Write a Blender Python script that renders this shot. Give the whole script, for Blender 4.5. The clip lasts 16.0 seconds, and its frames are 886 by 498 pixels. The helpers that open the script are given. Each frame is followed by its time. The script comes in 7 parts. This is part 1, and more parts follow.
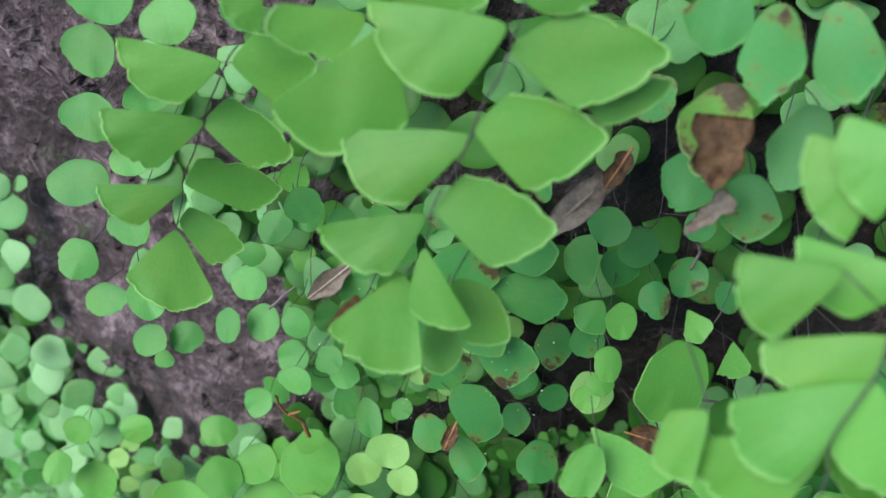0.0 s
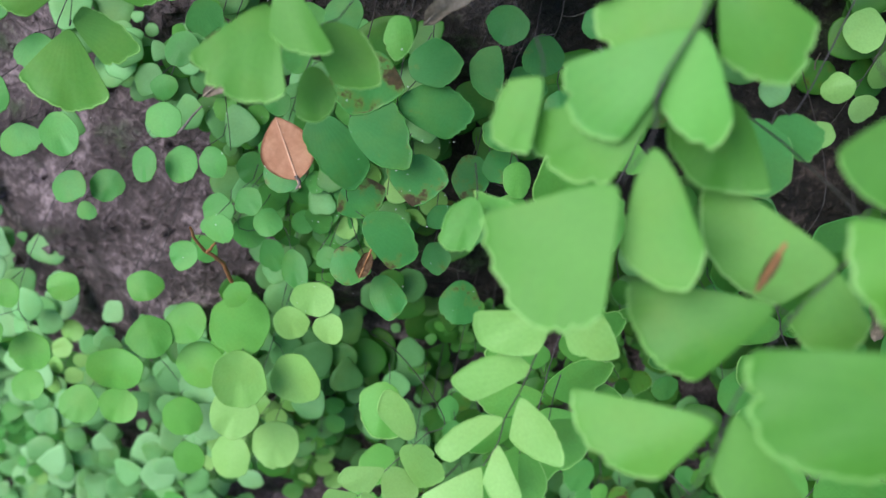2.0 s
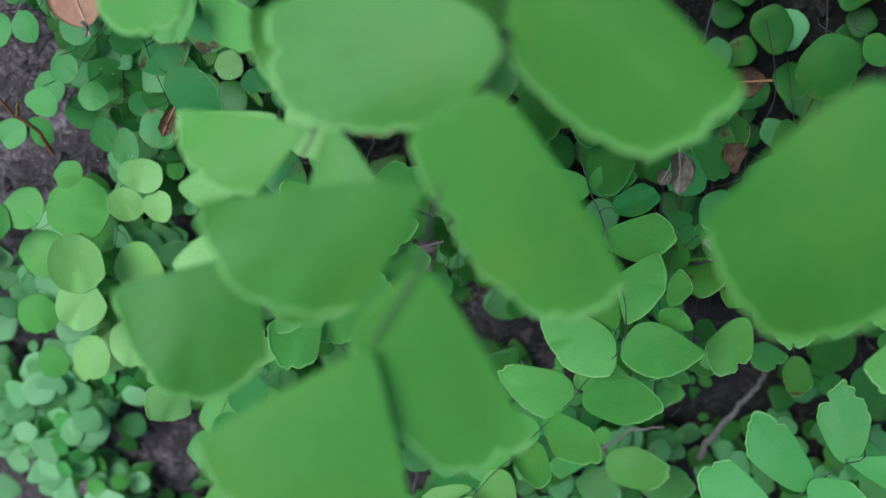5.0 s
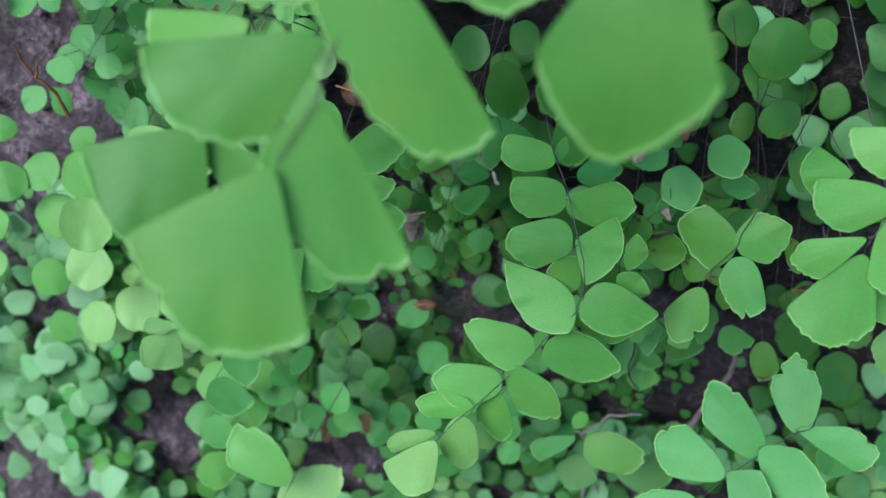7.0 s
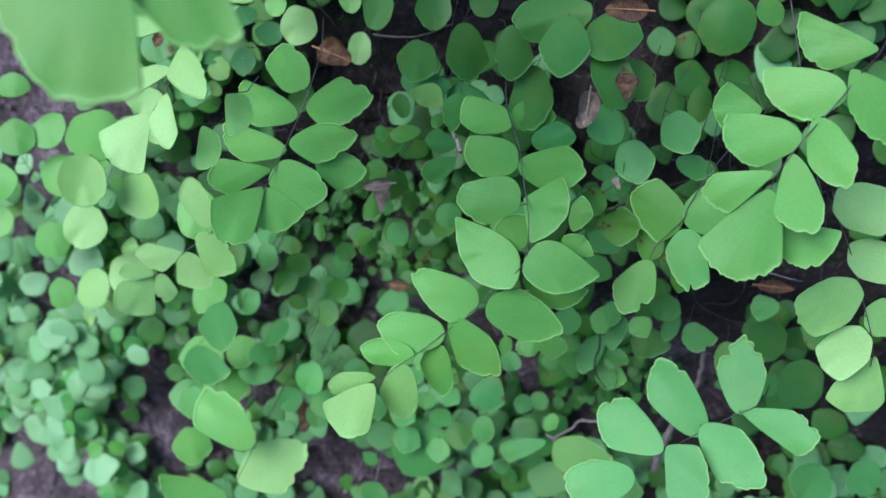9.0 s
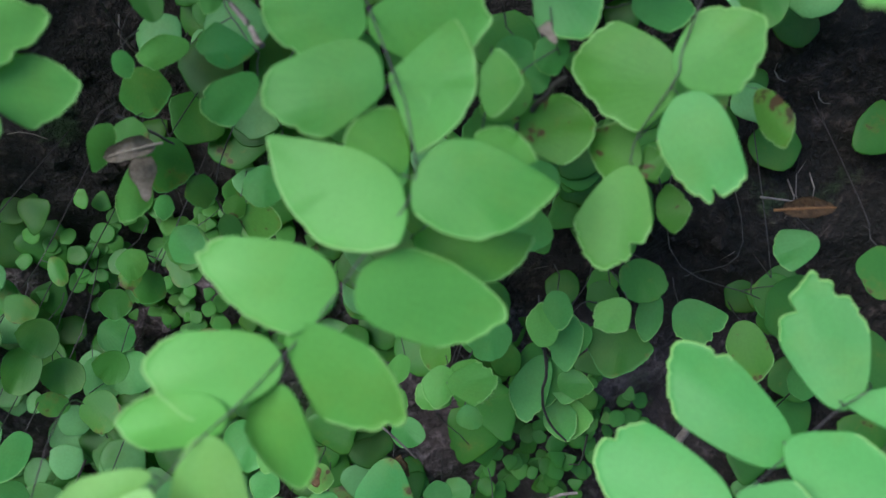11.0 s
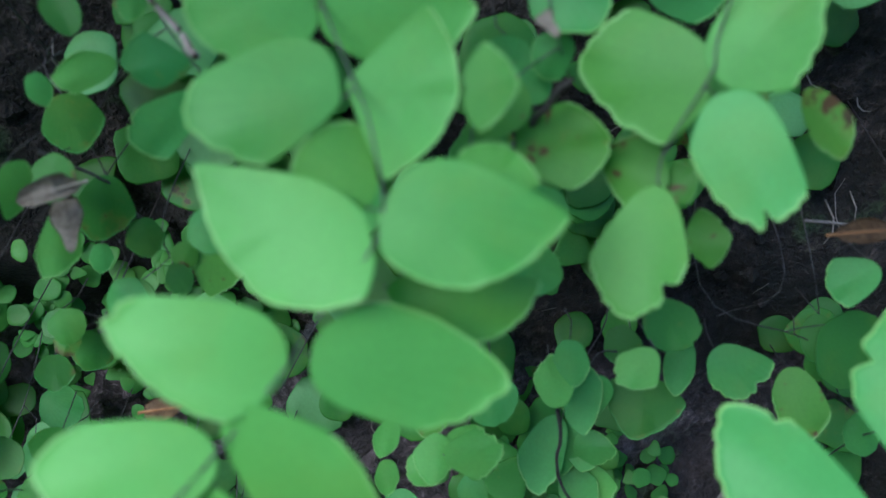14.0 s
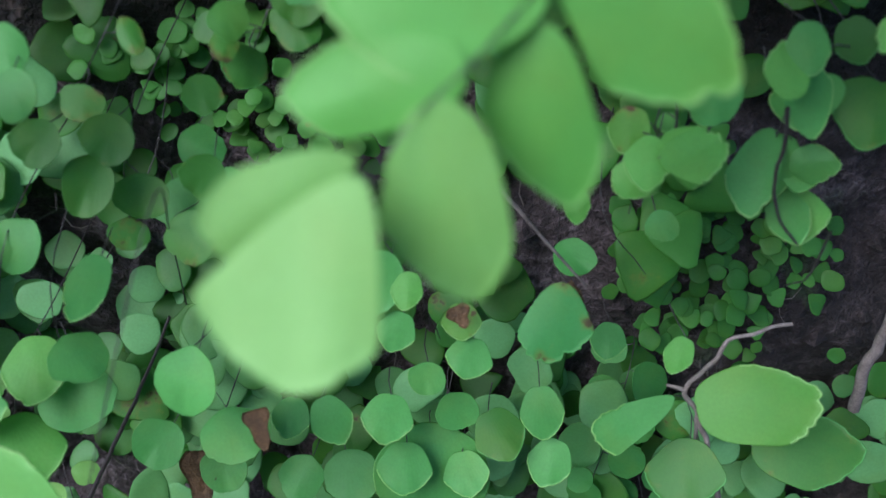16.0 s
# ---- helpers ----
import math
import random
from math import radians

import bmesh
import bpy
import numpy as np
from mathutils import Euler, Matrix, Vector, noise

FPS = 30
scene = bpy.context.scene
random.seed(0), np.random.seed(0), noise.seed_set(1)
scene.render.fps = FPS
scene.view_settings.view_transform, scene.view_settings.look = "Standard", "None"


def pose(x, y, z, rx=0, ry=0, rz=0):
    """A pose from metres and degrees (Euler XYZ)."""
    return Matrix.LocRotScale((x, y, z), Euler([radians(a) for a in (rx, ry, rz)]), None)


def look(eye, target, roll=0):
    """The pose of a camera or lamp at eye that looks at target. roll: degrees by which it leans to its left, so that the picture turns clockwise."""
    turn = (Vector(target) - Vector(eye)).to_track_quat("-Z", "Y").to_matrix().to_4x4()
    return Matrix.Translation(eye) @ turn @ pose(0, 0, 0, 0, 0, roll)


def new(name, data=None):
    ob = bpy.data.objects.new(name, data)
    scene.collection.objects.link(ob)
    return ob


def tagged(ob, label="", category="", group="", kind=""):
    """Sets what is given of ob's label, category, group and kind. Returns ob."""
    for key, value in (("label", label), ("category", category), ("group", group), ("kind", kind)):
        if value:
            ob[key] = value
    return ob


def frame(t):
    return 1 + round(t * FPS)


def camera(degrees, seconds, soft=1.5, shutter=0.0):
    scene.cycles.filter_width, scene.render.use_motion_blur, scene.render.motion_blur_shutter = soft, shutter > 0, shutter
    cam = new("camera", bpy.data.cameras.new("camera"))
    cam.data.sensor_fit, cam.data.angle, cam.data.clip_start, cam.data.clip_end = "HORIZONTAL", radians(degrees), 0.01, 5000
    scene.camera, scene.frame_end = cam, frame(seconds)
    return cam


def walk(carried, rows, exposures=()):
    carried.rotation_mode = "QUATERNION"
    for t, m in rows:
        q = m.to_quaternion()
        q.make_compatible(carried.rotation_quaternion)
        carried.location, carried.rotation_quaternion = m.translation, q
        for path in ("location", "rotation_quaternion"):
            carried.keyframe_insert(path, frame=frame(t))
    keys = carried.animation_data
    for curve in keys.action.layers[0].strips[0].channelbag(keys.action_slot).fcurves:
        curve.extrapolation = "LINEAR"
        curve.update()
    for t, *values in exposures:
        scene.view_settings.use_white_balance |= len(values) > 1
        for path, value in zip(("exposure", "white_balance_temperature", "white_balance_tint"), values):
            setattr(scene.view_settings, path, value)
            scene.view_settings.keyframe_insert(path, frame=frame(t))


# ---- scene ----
cam = camera(49.6, 16.0)
PATH = [
    (0, (-0.05151, -0.12854, 0.75642), (-0.05266, -0.02168, 0.65116), 7.96),
    (0.5, (-0.04725, -0.13506, 0.74926), (-0.04751, -0.02871, 0.64349), 8.03),
    (1, (-0.04396, -0.13949, 0.74526), (-0.04433, -0.03380, 0.63882), 7.72),
    (1.5, (-0.04014, -0.14383, 0.74264), (-0.03939, -0.03811, 0.63623), 8.04),
    (2, (-0.03437, -0.14620, 0.73863), (-0.03321, -0.04156, 0.63117), 8.04),
    (2.5, (-0.02988, -0.14929, 0.73328), (-0.02883, -0.04468, 0.62578), 7.98),
    (3, (-0.02631, -0.15092, 0.73188), (-0.02440, -0.04732, 0.62343), 8.01),
    (3.5, (-0.01715, -0.15224, 0.72613), (-0.01472, -0.04788, 0.61841), 8.50),
    (4, (-0.00442, -0.15135, 0.72015), (-0.00208, -0.04688, 0.61254), 8.42),
    (4.2, (-0.00053, -0.15188, 0.72035), (0.00131, -0.04823, 0.61193), 8.35),
    (6.3, (0.00554, -0.17634, 0.72835), (0.00725, -0.06983, 0.62275), 8.08),
    (6.5, (0.00817, -0.17846, 0.72767), (0.00853, -0.07110, 0.62292), 8.19),
    (7, (0.01524, -0.17662, 0.72316), (0.01142, -0.06885, 0.61890), 8.40),
    (7.5, (0.02506, -0.18911, 0.71576), (0.01603, -0.08029, 0.61292), 8.83),
    (8, (0.02096, -0.20641, 0.71414), (0.00644, -0.09673, 0.61284), 8.79),
    (8.5, (0.02820, -0.20726, 0.71109), (0.01068, -0.09527, 0.61284), 9.40),
    (9, (0.04136, -0.19518, 0.71027), (0.02562, -0.07994, 0.61555), 8.75),
    (9.5, (0.03800, -0.17500, 0.69098), (0.02778, -0.05545, 0.60096), 7.93),
    (9.7, (0.03800, -0.17383, 0.68002), (0.03055, -0.05250, 0.59214), 7.53),
    (11.8, (0.03864, -0.10728, 0.63229), (0.04541, 0.02342, 0.55899), 3.17),
    (12, (0.04031, -0.10310, 0.63330), (0.04338, 0.02789, 0.56028), 2.66),
    (12.5, (0.03444, -0.10000, 0.63194), (0.03953, 0.03079, 0.55867), 2.88),
    (13, (0.03697, -0.09733, 0.62403), (0.04369, 0.03357, 0.55110), 2.78),
    (13.5, (0.03388, -0.10558, 0.62737), (0.04041, 0.02509, 0.55400), 2.46),
    (14, (0.04066, -0.11670, 0.62791), (0.04446, 0.01475, 0.55575), 1.83),
    (14.5, (0.04095, -0.11594, 0.62543), (0.04492, 0.01505, 0.55246), 1.20),
    (15, (0.03054, -0.11998, 0.61582), (0.03751, 0.00724, 0.53666), 2.75),
    (15.5, (0.02415, -0.12056, 0.60172), (0.02851, 0.00498, 0.51975), 1.02),
    (16, (0.01951, -0.11727, 0.59849), (0.02062, 0.00689, 0.51433), 0.49),
]
# a small lens opening, focused on the middle distance
cam.data.dof.use_dof, cam.data.dof.focus_distance, cam.data.dof.aperture_fstop = True, 0.165, 29
EXPOSURES = [(0, 1.2, 6500, 5), (2, 1.15, 6450, 4), (3, 0.96, 5900, -2), (4, 0.73, 5750, -3), (6.5, 1.03, 5850, 2), (7.5, 1.22, 5700, 16), (9, 1.3, 5650, 15), (12, 1.15, 6250, 0), (13, 1.2, 6150, -1), (13.5, 1.21, 5700, -6), (14, 1.27, 5500, 0), (14.5, 1.33, 5400, 8), (15.5, 1.3, 5100, 17), (16, 1.15, 5850, 8)]
walk(cam, [(t, look(eye, target, roll)) for t, eye, target, roll in PATH], EXPOSURES)

# ---- world and light: open shade under a bright overcast sky ----
world = bpy.data.worlds.new("sky")
scene.world = world
world.use_nodes = True
sky = world.node_tree.nodes.new("ShaderNodeTexSky")
sky.sky_type, sky.sun_disc = "NISHITA", False
sky.sun_elevation, sky.sun_rotation = radians(52), radians(237)
world.node_tree.links.new(sky.outputs[0], world.node_tree.nodes["Background"].inputs[0])
world.node_tree.nodes["Background"].inputs[1].default_value = 0.15
sun_data = bpy.data.lights.new("sun", "SUN")
sun_data.energy, sun_data.angle, sun_data.color = 2.0, radians(40), (1.0, 0.97, 0.92)
sun = new("sun", sun_data)
sun.matrix_world = look((-1.5, -1.7, 2.5), (0, 0, 0.55))


# ---- materials ----
class Nodes:
    """A short way to write node trees."""

    def __init__(self, name):
        self.mat = bpy.data.materials.new(name)
        self.mat.use_nodes = True
        self.tree = self.mat.node_tree
        self.bsdf = self.tree.nodes["Principled BSDF"]
        self.out = self.tree.nodes["Material Output"]

    def add(self, kind, **values):
        node = self.tree.nodes.new(kind)
        for key, value in values.items():
            if key in ("operation", "blend_type", "data_type", "feature"):
                if key == "operation":
                    node.operation = value
                elif key == "blend_type":
                    node.blend_type = value
                elif key == "data_type":
                    node.data_type = value
                else:
                    node.feature = value
            else:
                node.inputs[key.replace("_", " ")].default_value = value
        return node

    def link(self, a, b):
        self.tree.links.new(a, b)

    def noise(self, scale, detail=3.0, rough=0.55, coords=None):
        node = self.add("ShaderNodeTexNoise", Scale=scale, Detail=detail, Roughness=rough)
        if coords:
            self.link(coords, node.inputs["Vector"])
        return node.outputs["Fac"]

    def ramp(self, fac, stops):
        node = self.tree.nodes.new("ShaderNodeValToRGB")
        while len(node.color_ramp.elements) < len(stops):
            node.color_ramp.elements.new(0.5)
        for element, (place, colour) in zip(node.color_ramp.elements, stops):
            element.position, element.color = place, (*colour, 1)
        self.link(fac, node.inputs[0])
        return node.outputs[0]

    def mix(self, fac, a, b, blend="MIX"):
        node = self.tree.nodes.new("ShaderNodeMix")
        node.data_type, node.blend_type = "RGBA", blend
        for socket, value in ((node.inputs[0], fac), (node.inputs[6], a), (node.inputs[7], b)):
            if isinstance(value, (int, float)):
                socket.default_value = value
            elif isinstance(value, tuple):
                socket.default_value = (*value, 1)
            else:
                self.link(value, socket)
        return node.outputs[2]

    def maths(self, operation, a, b=0.0):
        node = self.tree.nodes.new("ShaderNodeMath")
        node.operation = operation
        for socket, value in ((node.inputs[0], a), (node.inputs[1], b)):
            if isinstance(value, (int, float)):
                socket.default_value = value
            else:
                self.link(value, socket)
        return node.outputs[0]

    def bump(self, height, strength, distance):
        node = self.add("ShaderNodeBump", Strength=strength, Distance=distance)
        self.link(height, node.inputs["Height"])
        self.link(node.outputs[0], self.bsdf.inputs["Normal"])
        return node.outputs[0]


def leaf_material(name, dark, light, spots=0.0, spot_colour=(0.095, 0.055, 0.028), through_light=0.3, island=False):
    """A thin green blade: mottled, with fine forked veins running out from the stalk, and light that passes through."""
    n = Nodes(name)
    co = n.tree.nodes.new("ShaderNodeTexCoord").outputs["Object"]
    place = n.tree.nodes.new("ShaderNodeNewGeometry")
    pos = place.outputs["Position"]
    chance = place.outputs["Random Per Island"] if island else n.tree.nodes.new("ShaderNodeObjectInfo").outputs["Random"]
    patches = n.noise(130, 2, 0.5, pos)
    fac = n.maths("ADD", n.maths("MULTIPLY", chance, 0.75), n.maths("MULTIPLY", patches, 0.45))
    colour = n.ramp(fac, [(0.1, dark), (0.95, light)])
    # yellower and duller patches, some millimetres wide
    worn = n.ramp(n.noise(105, 4, 0.6, pos), [(0.48, (0, 0, 0)), (0.75, (1, 1, 1))])
    colour = n.mix(n.maths("MULTIPLY", worn, 0.4), colour, n.mix(0.6, colour, (0.2, 0.27, 0.03)))
    pale = n.ramp(n.noise(260, 3, 0.6, pos), [(0.45, (0, 0, 0)), (0.8, (1, 1, 1))])
    colour = n.mix(n.maths("MULTIPLY", pale, 0.16), colour, light)
    fine = n.noise(2600, 2, 0.6, pos)
    colour = n.mix(0.16, colour, n.ramp(fine, [(0.3, (0.3, 0.3, 0.3)), (0.7, (0.75, 0.75, 0.75))]), "OVERLAY")
    # veins: fans of fine ridges, by the angle about the stalk
    split = n.tree.nodes.new("ShaderNodeSeparateXYZ")
    n.link(co, split.inputs[0])
    angle = n.maths("ARCTAN2", split.outputs[0], n.maths("ADD", split.outputs[1], 0.12))
    veins = n.maths("SINE", n.maths("MULTIPLY", angle, 58.0))
    veins = n.maths("MULTIPLY", n.maths("ADD", veins, 1.0), 0.5)
    if not island:
        colour = n.mix(n.maths("MULTIPLY", veins, 0.10), colour, light)
    if spots:
        # withered patches that creep in from the edge, brown with a yellow halo
        reach = n.maths("ADD", n.maths("POWER", split.outputs[0], 2.0), n.maths("POWER", n.maths("SUBTRACT", split.outputs[1], 0.45), 2.0))
        where = n.maths("ADD", n.maths("MULTIPLY", n.noise(190, 4, 0.65, pos), 0.8), n.maths("MULTIPLY", n.noise(900, 3, 0.6, pos), 0.14))
        sick = n.maths("ADD", where, n.maths("ADD", n.maths("MULTIPLY", chance, spots), n.maths("MULTIPLY", n.maths("MINIMUM", reach, 0.3), 0.0 if island else 0.3)))
        colour = n.mix(n.maths("MULTIPLY", n.ramp(sick, [(0.635, (0, 0, 0)), (0.73, (1, 1, 1))]), 0.55), colour, (0.2, 0.2, 0.03))
        colour = n.mix(n.ramp(sick, [(0.685, (0, 0, 0)), (0.735, (1, 1, 1))]), colour, n.ramp(n.noise(1500, 3, 0.6, pos), [(0.35, spot_colour), (0.7, (0.035, 0.02, 0.014))]))
        if spots > 0.14:
            # small rusty flecks scattered over the blade
            fleck = n.maths("ADD", n.noise(420, 2, 0.55, pos), n.maths("MULTIPLY", n.noise(150, 2, 0.5, pos), 0.35))
            colour = n.mix(n.ramp(fleck, [(0.81, (0, 0, 0)), (0.85, (1, 1, 1))]), colour, (0.1, 0.045, 0.022))
    n.link(colour, n.bsdf.inputs["Base Color"])
    n.bsdf.inputs["Roughness"].default_value = 0.5
    n.bsdf.inputs["Specular IOR Level"].default_value = 0.32
    height = n.maths("ADD", n.maths("MULTIPLY", veins, 0.25 if not island else 0.0), n.noise(700, 3, 0.6, pos))
    normal = n.bump(height, 0.12, 0.0002)
    glow = n.tree.nodes.new("ShaderNodeBsdfTranslucent")
    n.link(n.mix(0.5, colour, (0.18, 0.42, 0.03)), glow.inputs["Color"])
    n.link(normal, glow.inputs["Normal"])
    both = n.tree.nodes.new("ShaderNodeMixShader")
    both.inputs[0].default_value = through_light
    n.link(n.bsdf.outputs[0], both.inputs[1])
    n.link(glow.outputs[0], both.inputs[2])
    n.link(both.outputs[0], n.out.inputs["Surface"])
    return n.mat


def plain_material(name, dark, light, scale, rough=0.7, bump=0.4, depth=0.0006):
    """A mottled opaque surface: two sizes of noise in colour and relief."""
    n = Nodes(name)
    pos = n.tree.nodes.new("ShaderNodeNewGeometry").outputs["Position"]
    fac = n.maths("ADD", n.maths("MULTIPLY", n.noise(scale, 5, 0.65, pos), 0.6), n.maths("MULTIPLY", n.noise(scale * 7, 3, 0.6, pos), 0.4))
    n.link(n.ramp(fac, [(0.32, dark), (0.68, light)]), n.bsdf.inputs["Base Color"])
    n.bsdf.inputs["Roughness"].default_value = rough
    n.bump(fac, bump, depth)
    return n.mat


LEAF = {
    "fresh": leaf_material("fresh_leaf", (0.072, 0.25, 0.040), (0.137, 0.388, 0.076)),
    "mature": leaf_material("mature_leaf", (0.052, 0.21, 0.046), (0.105, 0.35, 0.085)),
    "old": leaf_material("old_leaf", (0.028, 0.14, 0.034), (0.065, 0.27, 0.07), 0.13),
    "spotted": leaf_material("spotted_leaf", (0.06, 0.2, 0.022), (0.115, 0.31, 0.045), 0.15),
    "young": leaf_material("young_leaf", (0.165, 0.38, 0.085), (0.28, 0.51, 0.16)),
    "deep": leaf_material("deep_green_leaf", (0.055, 0.19, 0.026), (0.105, 0.30, 0.045)),
    # olive, lowered in colour to stand for shade behind the bright fronds
    "dim": leaf_material("shaded_olive_leaf", (0.025, 0.11, 0.014), (0.06, 0.21, 0.032), 0.1),
    "carpet": leaf_material("carpet_leaf", (0.05, 0.16, 0.03), (0.19, 0.455, 0.175), island=True),
    # sky sheen on the lower left leaves, put into a paler bluish green
    "pale": leaf_material("sky_sheen_carpet_leaf", (0.085, 0.26, 0.075), (0.27, 0.52, 0.25), island=True),
    "tuft": leaf_material("tuft_leaf", (0.026, 0.12, 0.016), (0.085, 0.28, 0.05), island=True),
    # gap shade beneath the fronds is put into this leaf colour
    "shade": leaf_material("shade_toned_leaf", (0.018, 0.085, 0.01), (0.055, 0.205, 0.03), 0.12, island=True),
}
MARGIN = leaf_material("leaf_margin", (0.19, 0.43, 0.10), (0.28, 0.52, 0.16))
RIM = {tone: LEAF["mature"] if tone in ("old", "dim") else MARGIN for tone in LEAF}
STALK = plain_material("wiry_black_stalk", (0.02, 0.016, 0.018), (0.07, 0.055, 0.06), 900, 0.4)


def soil_material():
    """Crumbly earth, purplish brown, with thin green moss in patches and painted shade."""
    n = Nodes("shade_toned_soil")
    pos = n.tree.nodes.new("ShaderNodeNewGeometry").outputs["Position"]
    coarse, fine = n.noise(55, 6, 0.7, pos), n.noise(420, 4, 0.7, pos)
    fac = n.maths("ADD", n.maths("MULTIPLY", coarse, 0.55), n.maths("MULTIPLY", fine, 0.45))
    colour = n.ramp(fac, [(0.36, (0.015, 0.011, 0.012)), (0.51, (0.075, 0.053, 0.061)), (0.68, (0.37, 0.28, 0.32))])
    # pale earth at one end; shade under the thick planting is painted darker
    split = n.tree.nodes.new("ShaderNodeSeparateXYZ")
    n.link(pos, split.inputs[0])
    shade_mask = n.maths("ADD", n.maths("MULTIPLY", n.maths("ADD", n.maths("MULTIPLY", n.maths("MAXIMUM", n.maths("MINIMUM", n.maths("MULTIPLY", split.outputs[0], 4.0), n.maths("SUBTRACT", 1.6, n.maths("MULTIPLY", split.outputs[0], 2.5))), -0.8), 0.25), 0.075), 14.0), n.maths("MULTIPLY", n.maths("SUBTRACT", n.noise(24, 3, 0.6, pos), 0.5), 2.2))
    # less of the painted shade low on the bank
    lighter_low = n.maths("MINIMUM", n.maths("MAXIMUM", n.maths("MULTIPLY", n.maths("SUBTRACT", split.outputs[2], 0.540), 160.0), -1.8), 0.3)
    shade_mask = n.maths("ADD", shade_mask, lighter_low)
    shade_mask = n.maths("ADD", shade_mask, n.maths("MINIMUM", 0.0, n.maths("MULTIPLY", n.maths("SUBTRACT", 0.12, n.maths("ABSOLUTE", split.outputs[1])), 30.0)))
    shaded_tone = n.ramp(fac, [(0.42, (0.004, 0.003, 0.003)), (0.54, (0.019, 0.013, 0.012)), (0.66, (0.12, 0.082, 0.078))])
    colour = n.mix(n.ramp(shade_mask, [(0.0, (0, 0, 0)), (1.0, (1, 1, 1))]), colour, shaded_tone)
    moss = n.ramp(n.maths("ADD", n.maths("MULTIPLY", n.noise(38, 3, 0.6, pos), 0.8), n.maths("MULTIPLY", fine, 0.25)), [(0.6, (0, 0, 0)), (0.68, (1, 1, 1))])
    colour = n.mix(n.maths("MULTIPLY", moss, 0.6), colour, (0.03, 0.075, 0.018))
    n.link(colour, n.bsdf.inputs["Base Color"])
    n.bsdf.inputs["Roughness"].default_value = 0.85
    n.bump(fac, 1.0, 0.006)
    return n.mat


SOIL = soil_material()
DEAD = {
    "orange": plain_material("orange_dead_leaf", (0.5, 0.22, 0.125), (0.72, 0.39, 0.26), 160, 0.55, 0.2, 0.0002),
    "brown": plain_material("brown_dead_leaf", (0.03, 0.014, 0.008), (0.27, 0.145, 0.065), 420, 0.6, 0.7, 0.0008),
    "grey": plain_material("grey_dead_leaf", (0.13, 0.095, 0.065), (0.46, 0.37, 0.31), 240, 0.7, 0.5, 0.0005),
}
TWIG = {
    "bark": plain_material("twig_bark", (0.08, 0.06, 0.055), (0.34, 0.28, 0.27), 500, 0.8),
    "rust": plain_material("rusty_stem", (0.16, 0.06, 0.02), (0.42, 0.2, 0.08), 500, 0.7),
    "stalk": STALK,
}
DUST = plain_material("white_dust", (0.6, 0.6, 0.58), (0.85, 0.85, 0.82), 900, 0.8)


# ---- meshes of the leaflets ----
OUTLINES = {  # corners, from the stalk along the right to the tip, and back along the left
    "f": [(0.0, -0.03), (0.55, 0.7), (0.51, 0.92), (0.08, 1.05), (-0.5, 0.9), (-0.56, 0.68)],
    "o": [(-0.2, 0.0), (0.22, -0.01), (0.53, 0.3), (0.5, 0.9), (0.08, 1.05), (-0.48, 0.92), (-0.54, 0.33)],
    "p": [(-0.14, 0.0), (0.18, -0.01), (0.54, 0.27), (0.42, 0.8), (0.0, 1.07), (-0.46, 0.75), (-0.53, 0.22)],
    "c": [(-0.1, -0.01), (0.12, -0.01), (0.55, 0.74), (0.46, 0.99), (-0.25, 1.05), (-0.55, 0.8)],
    "a": [(-0.05, -0.01), (0.12, -0.02), (0.57, 0.41), (0.42, 0.73), (-0.1, 0.95), (-0.48, 1.06), (-0.45, 0.6)],
    "r": [(-0.1, -0.02), (0.12, -0.02), (0.51, 0.24), (0.55, 0.7), (0.2, 1.05), (-0.3, 1.02), (-0.56, 0.65), (-0.48, 0.18)],
    "h": [(-0.2, 0.0), (0.2, 0.0), (0.52, 0.75), (0.5, 1.05), (-0.1, 0.96), (-0.55, 0.66), (-0.5, 0.18)],
}
OUTLINES["b"] = [(-x, y) for x, y in reversed(OUTLINES["a"])]


def cut_corners(points, count, rng, jitter, first=0.14):
    """A closed outline with straight sides and rounded corners: the corners are shifted a little, cut twice, then spaced evenly."""
    ring = [Vector(p) + Vector((rng.uniform(-jitter, jitter), rng.uniform(-jitter, jitter) * (p[1] > 0.1))) for p in points]
    for share in (first, 0.25, 0.25):
        ring = [q for a, c in zip(ring, ring[1:] + ring[:1]) for q in (a.lerp(c, share), a.lerp(c, 1 - share))]
    lo, hi = min(p.x for p in ring), max(p.x for p in ring)
    low, top = min(p.y for p in ring), max(p.y for p in ring)
    ring = [Vector(((p.x - (lo + hi) / 2) / (hi - lo), (p.y - low) / (top - low))) for p in ring]
    sums = [0.0]
    for a, c in zip(ring, ring[1:] + ring[:1]):
        sums.append(sums[-1] + (c - a).length)
    made, k = [], 0
    for i in range(count):
        s = sums[-1] * i / count
        while sums[k + 1] < s:
            k += 1
        made.append(ring[k].lerp(ring[(k + 1) % len(ring)], (s - sums[k]) / max(1e-9, sums[k + 1] - sums[k])))
    return made


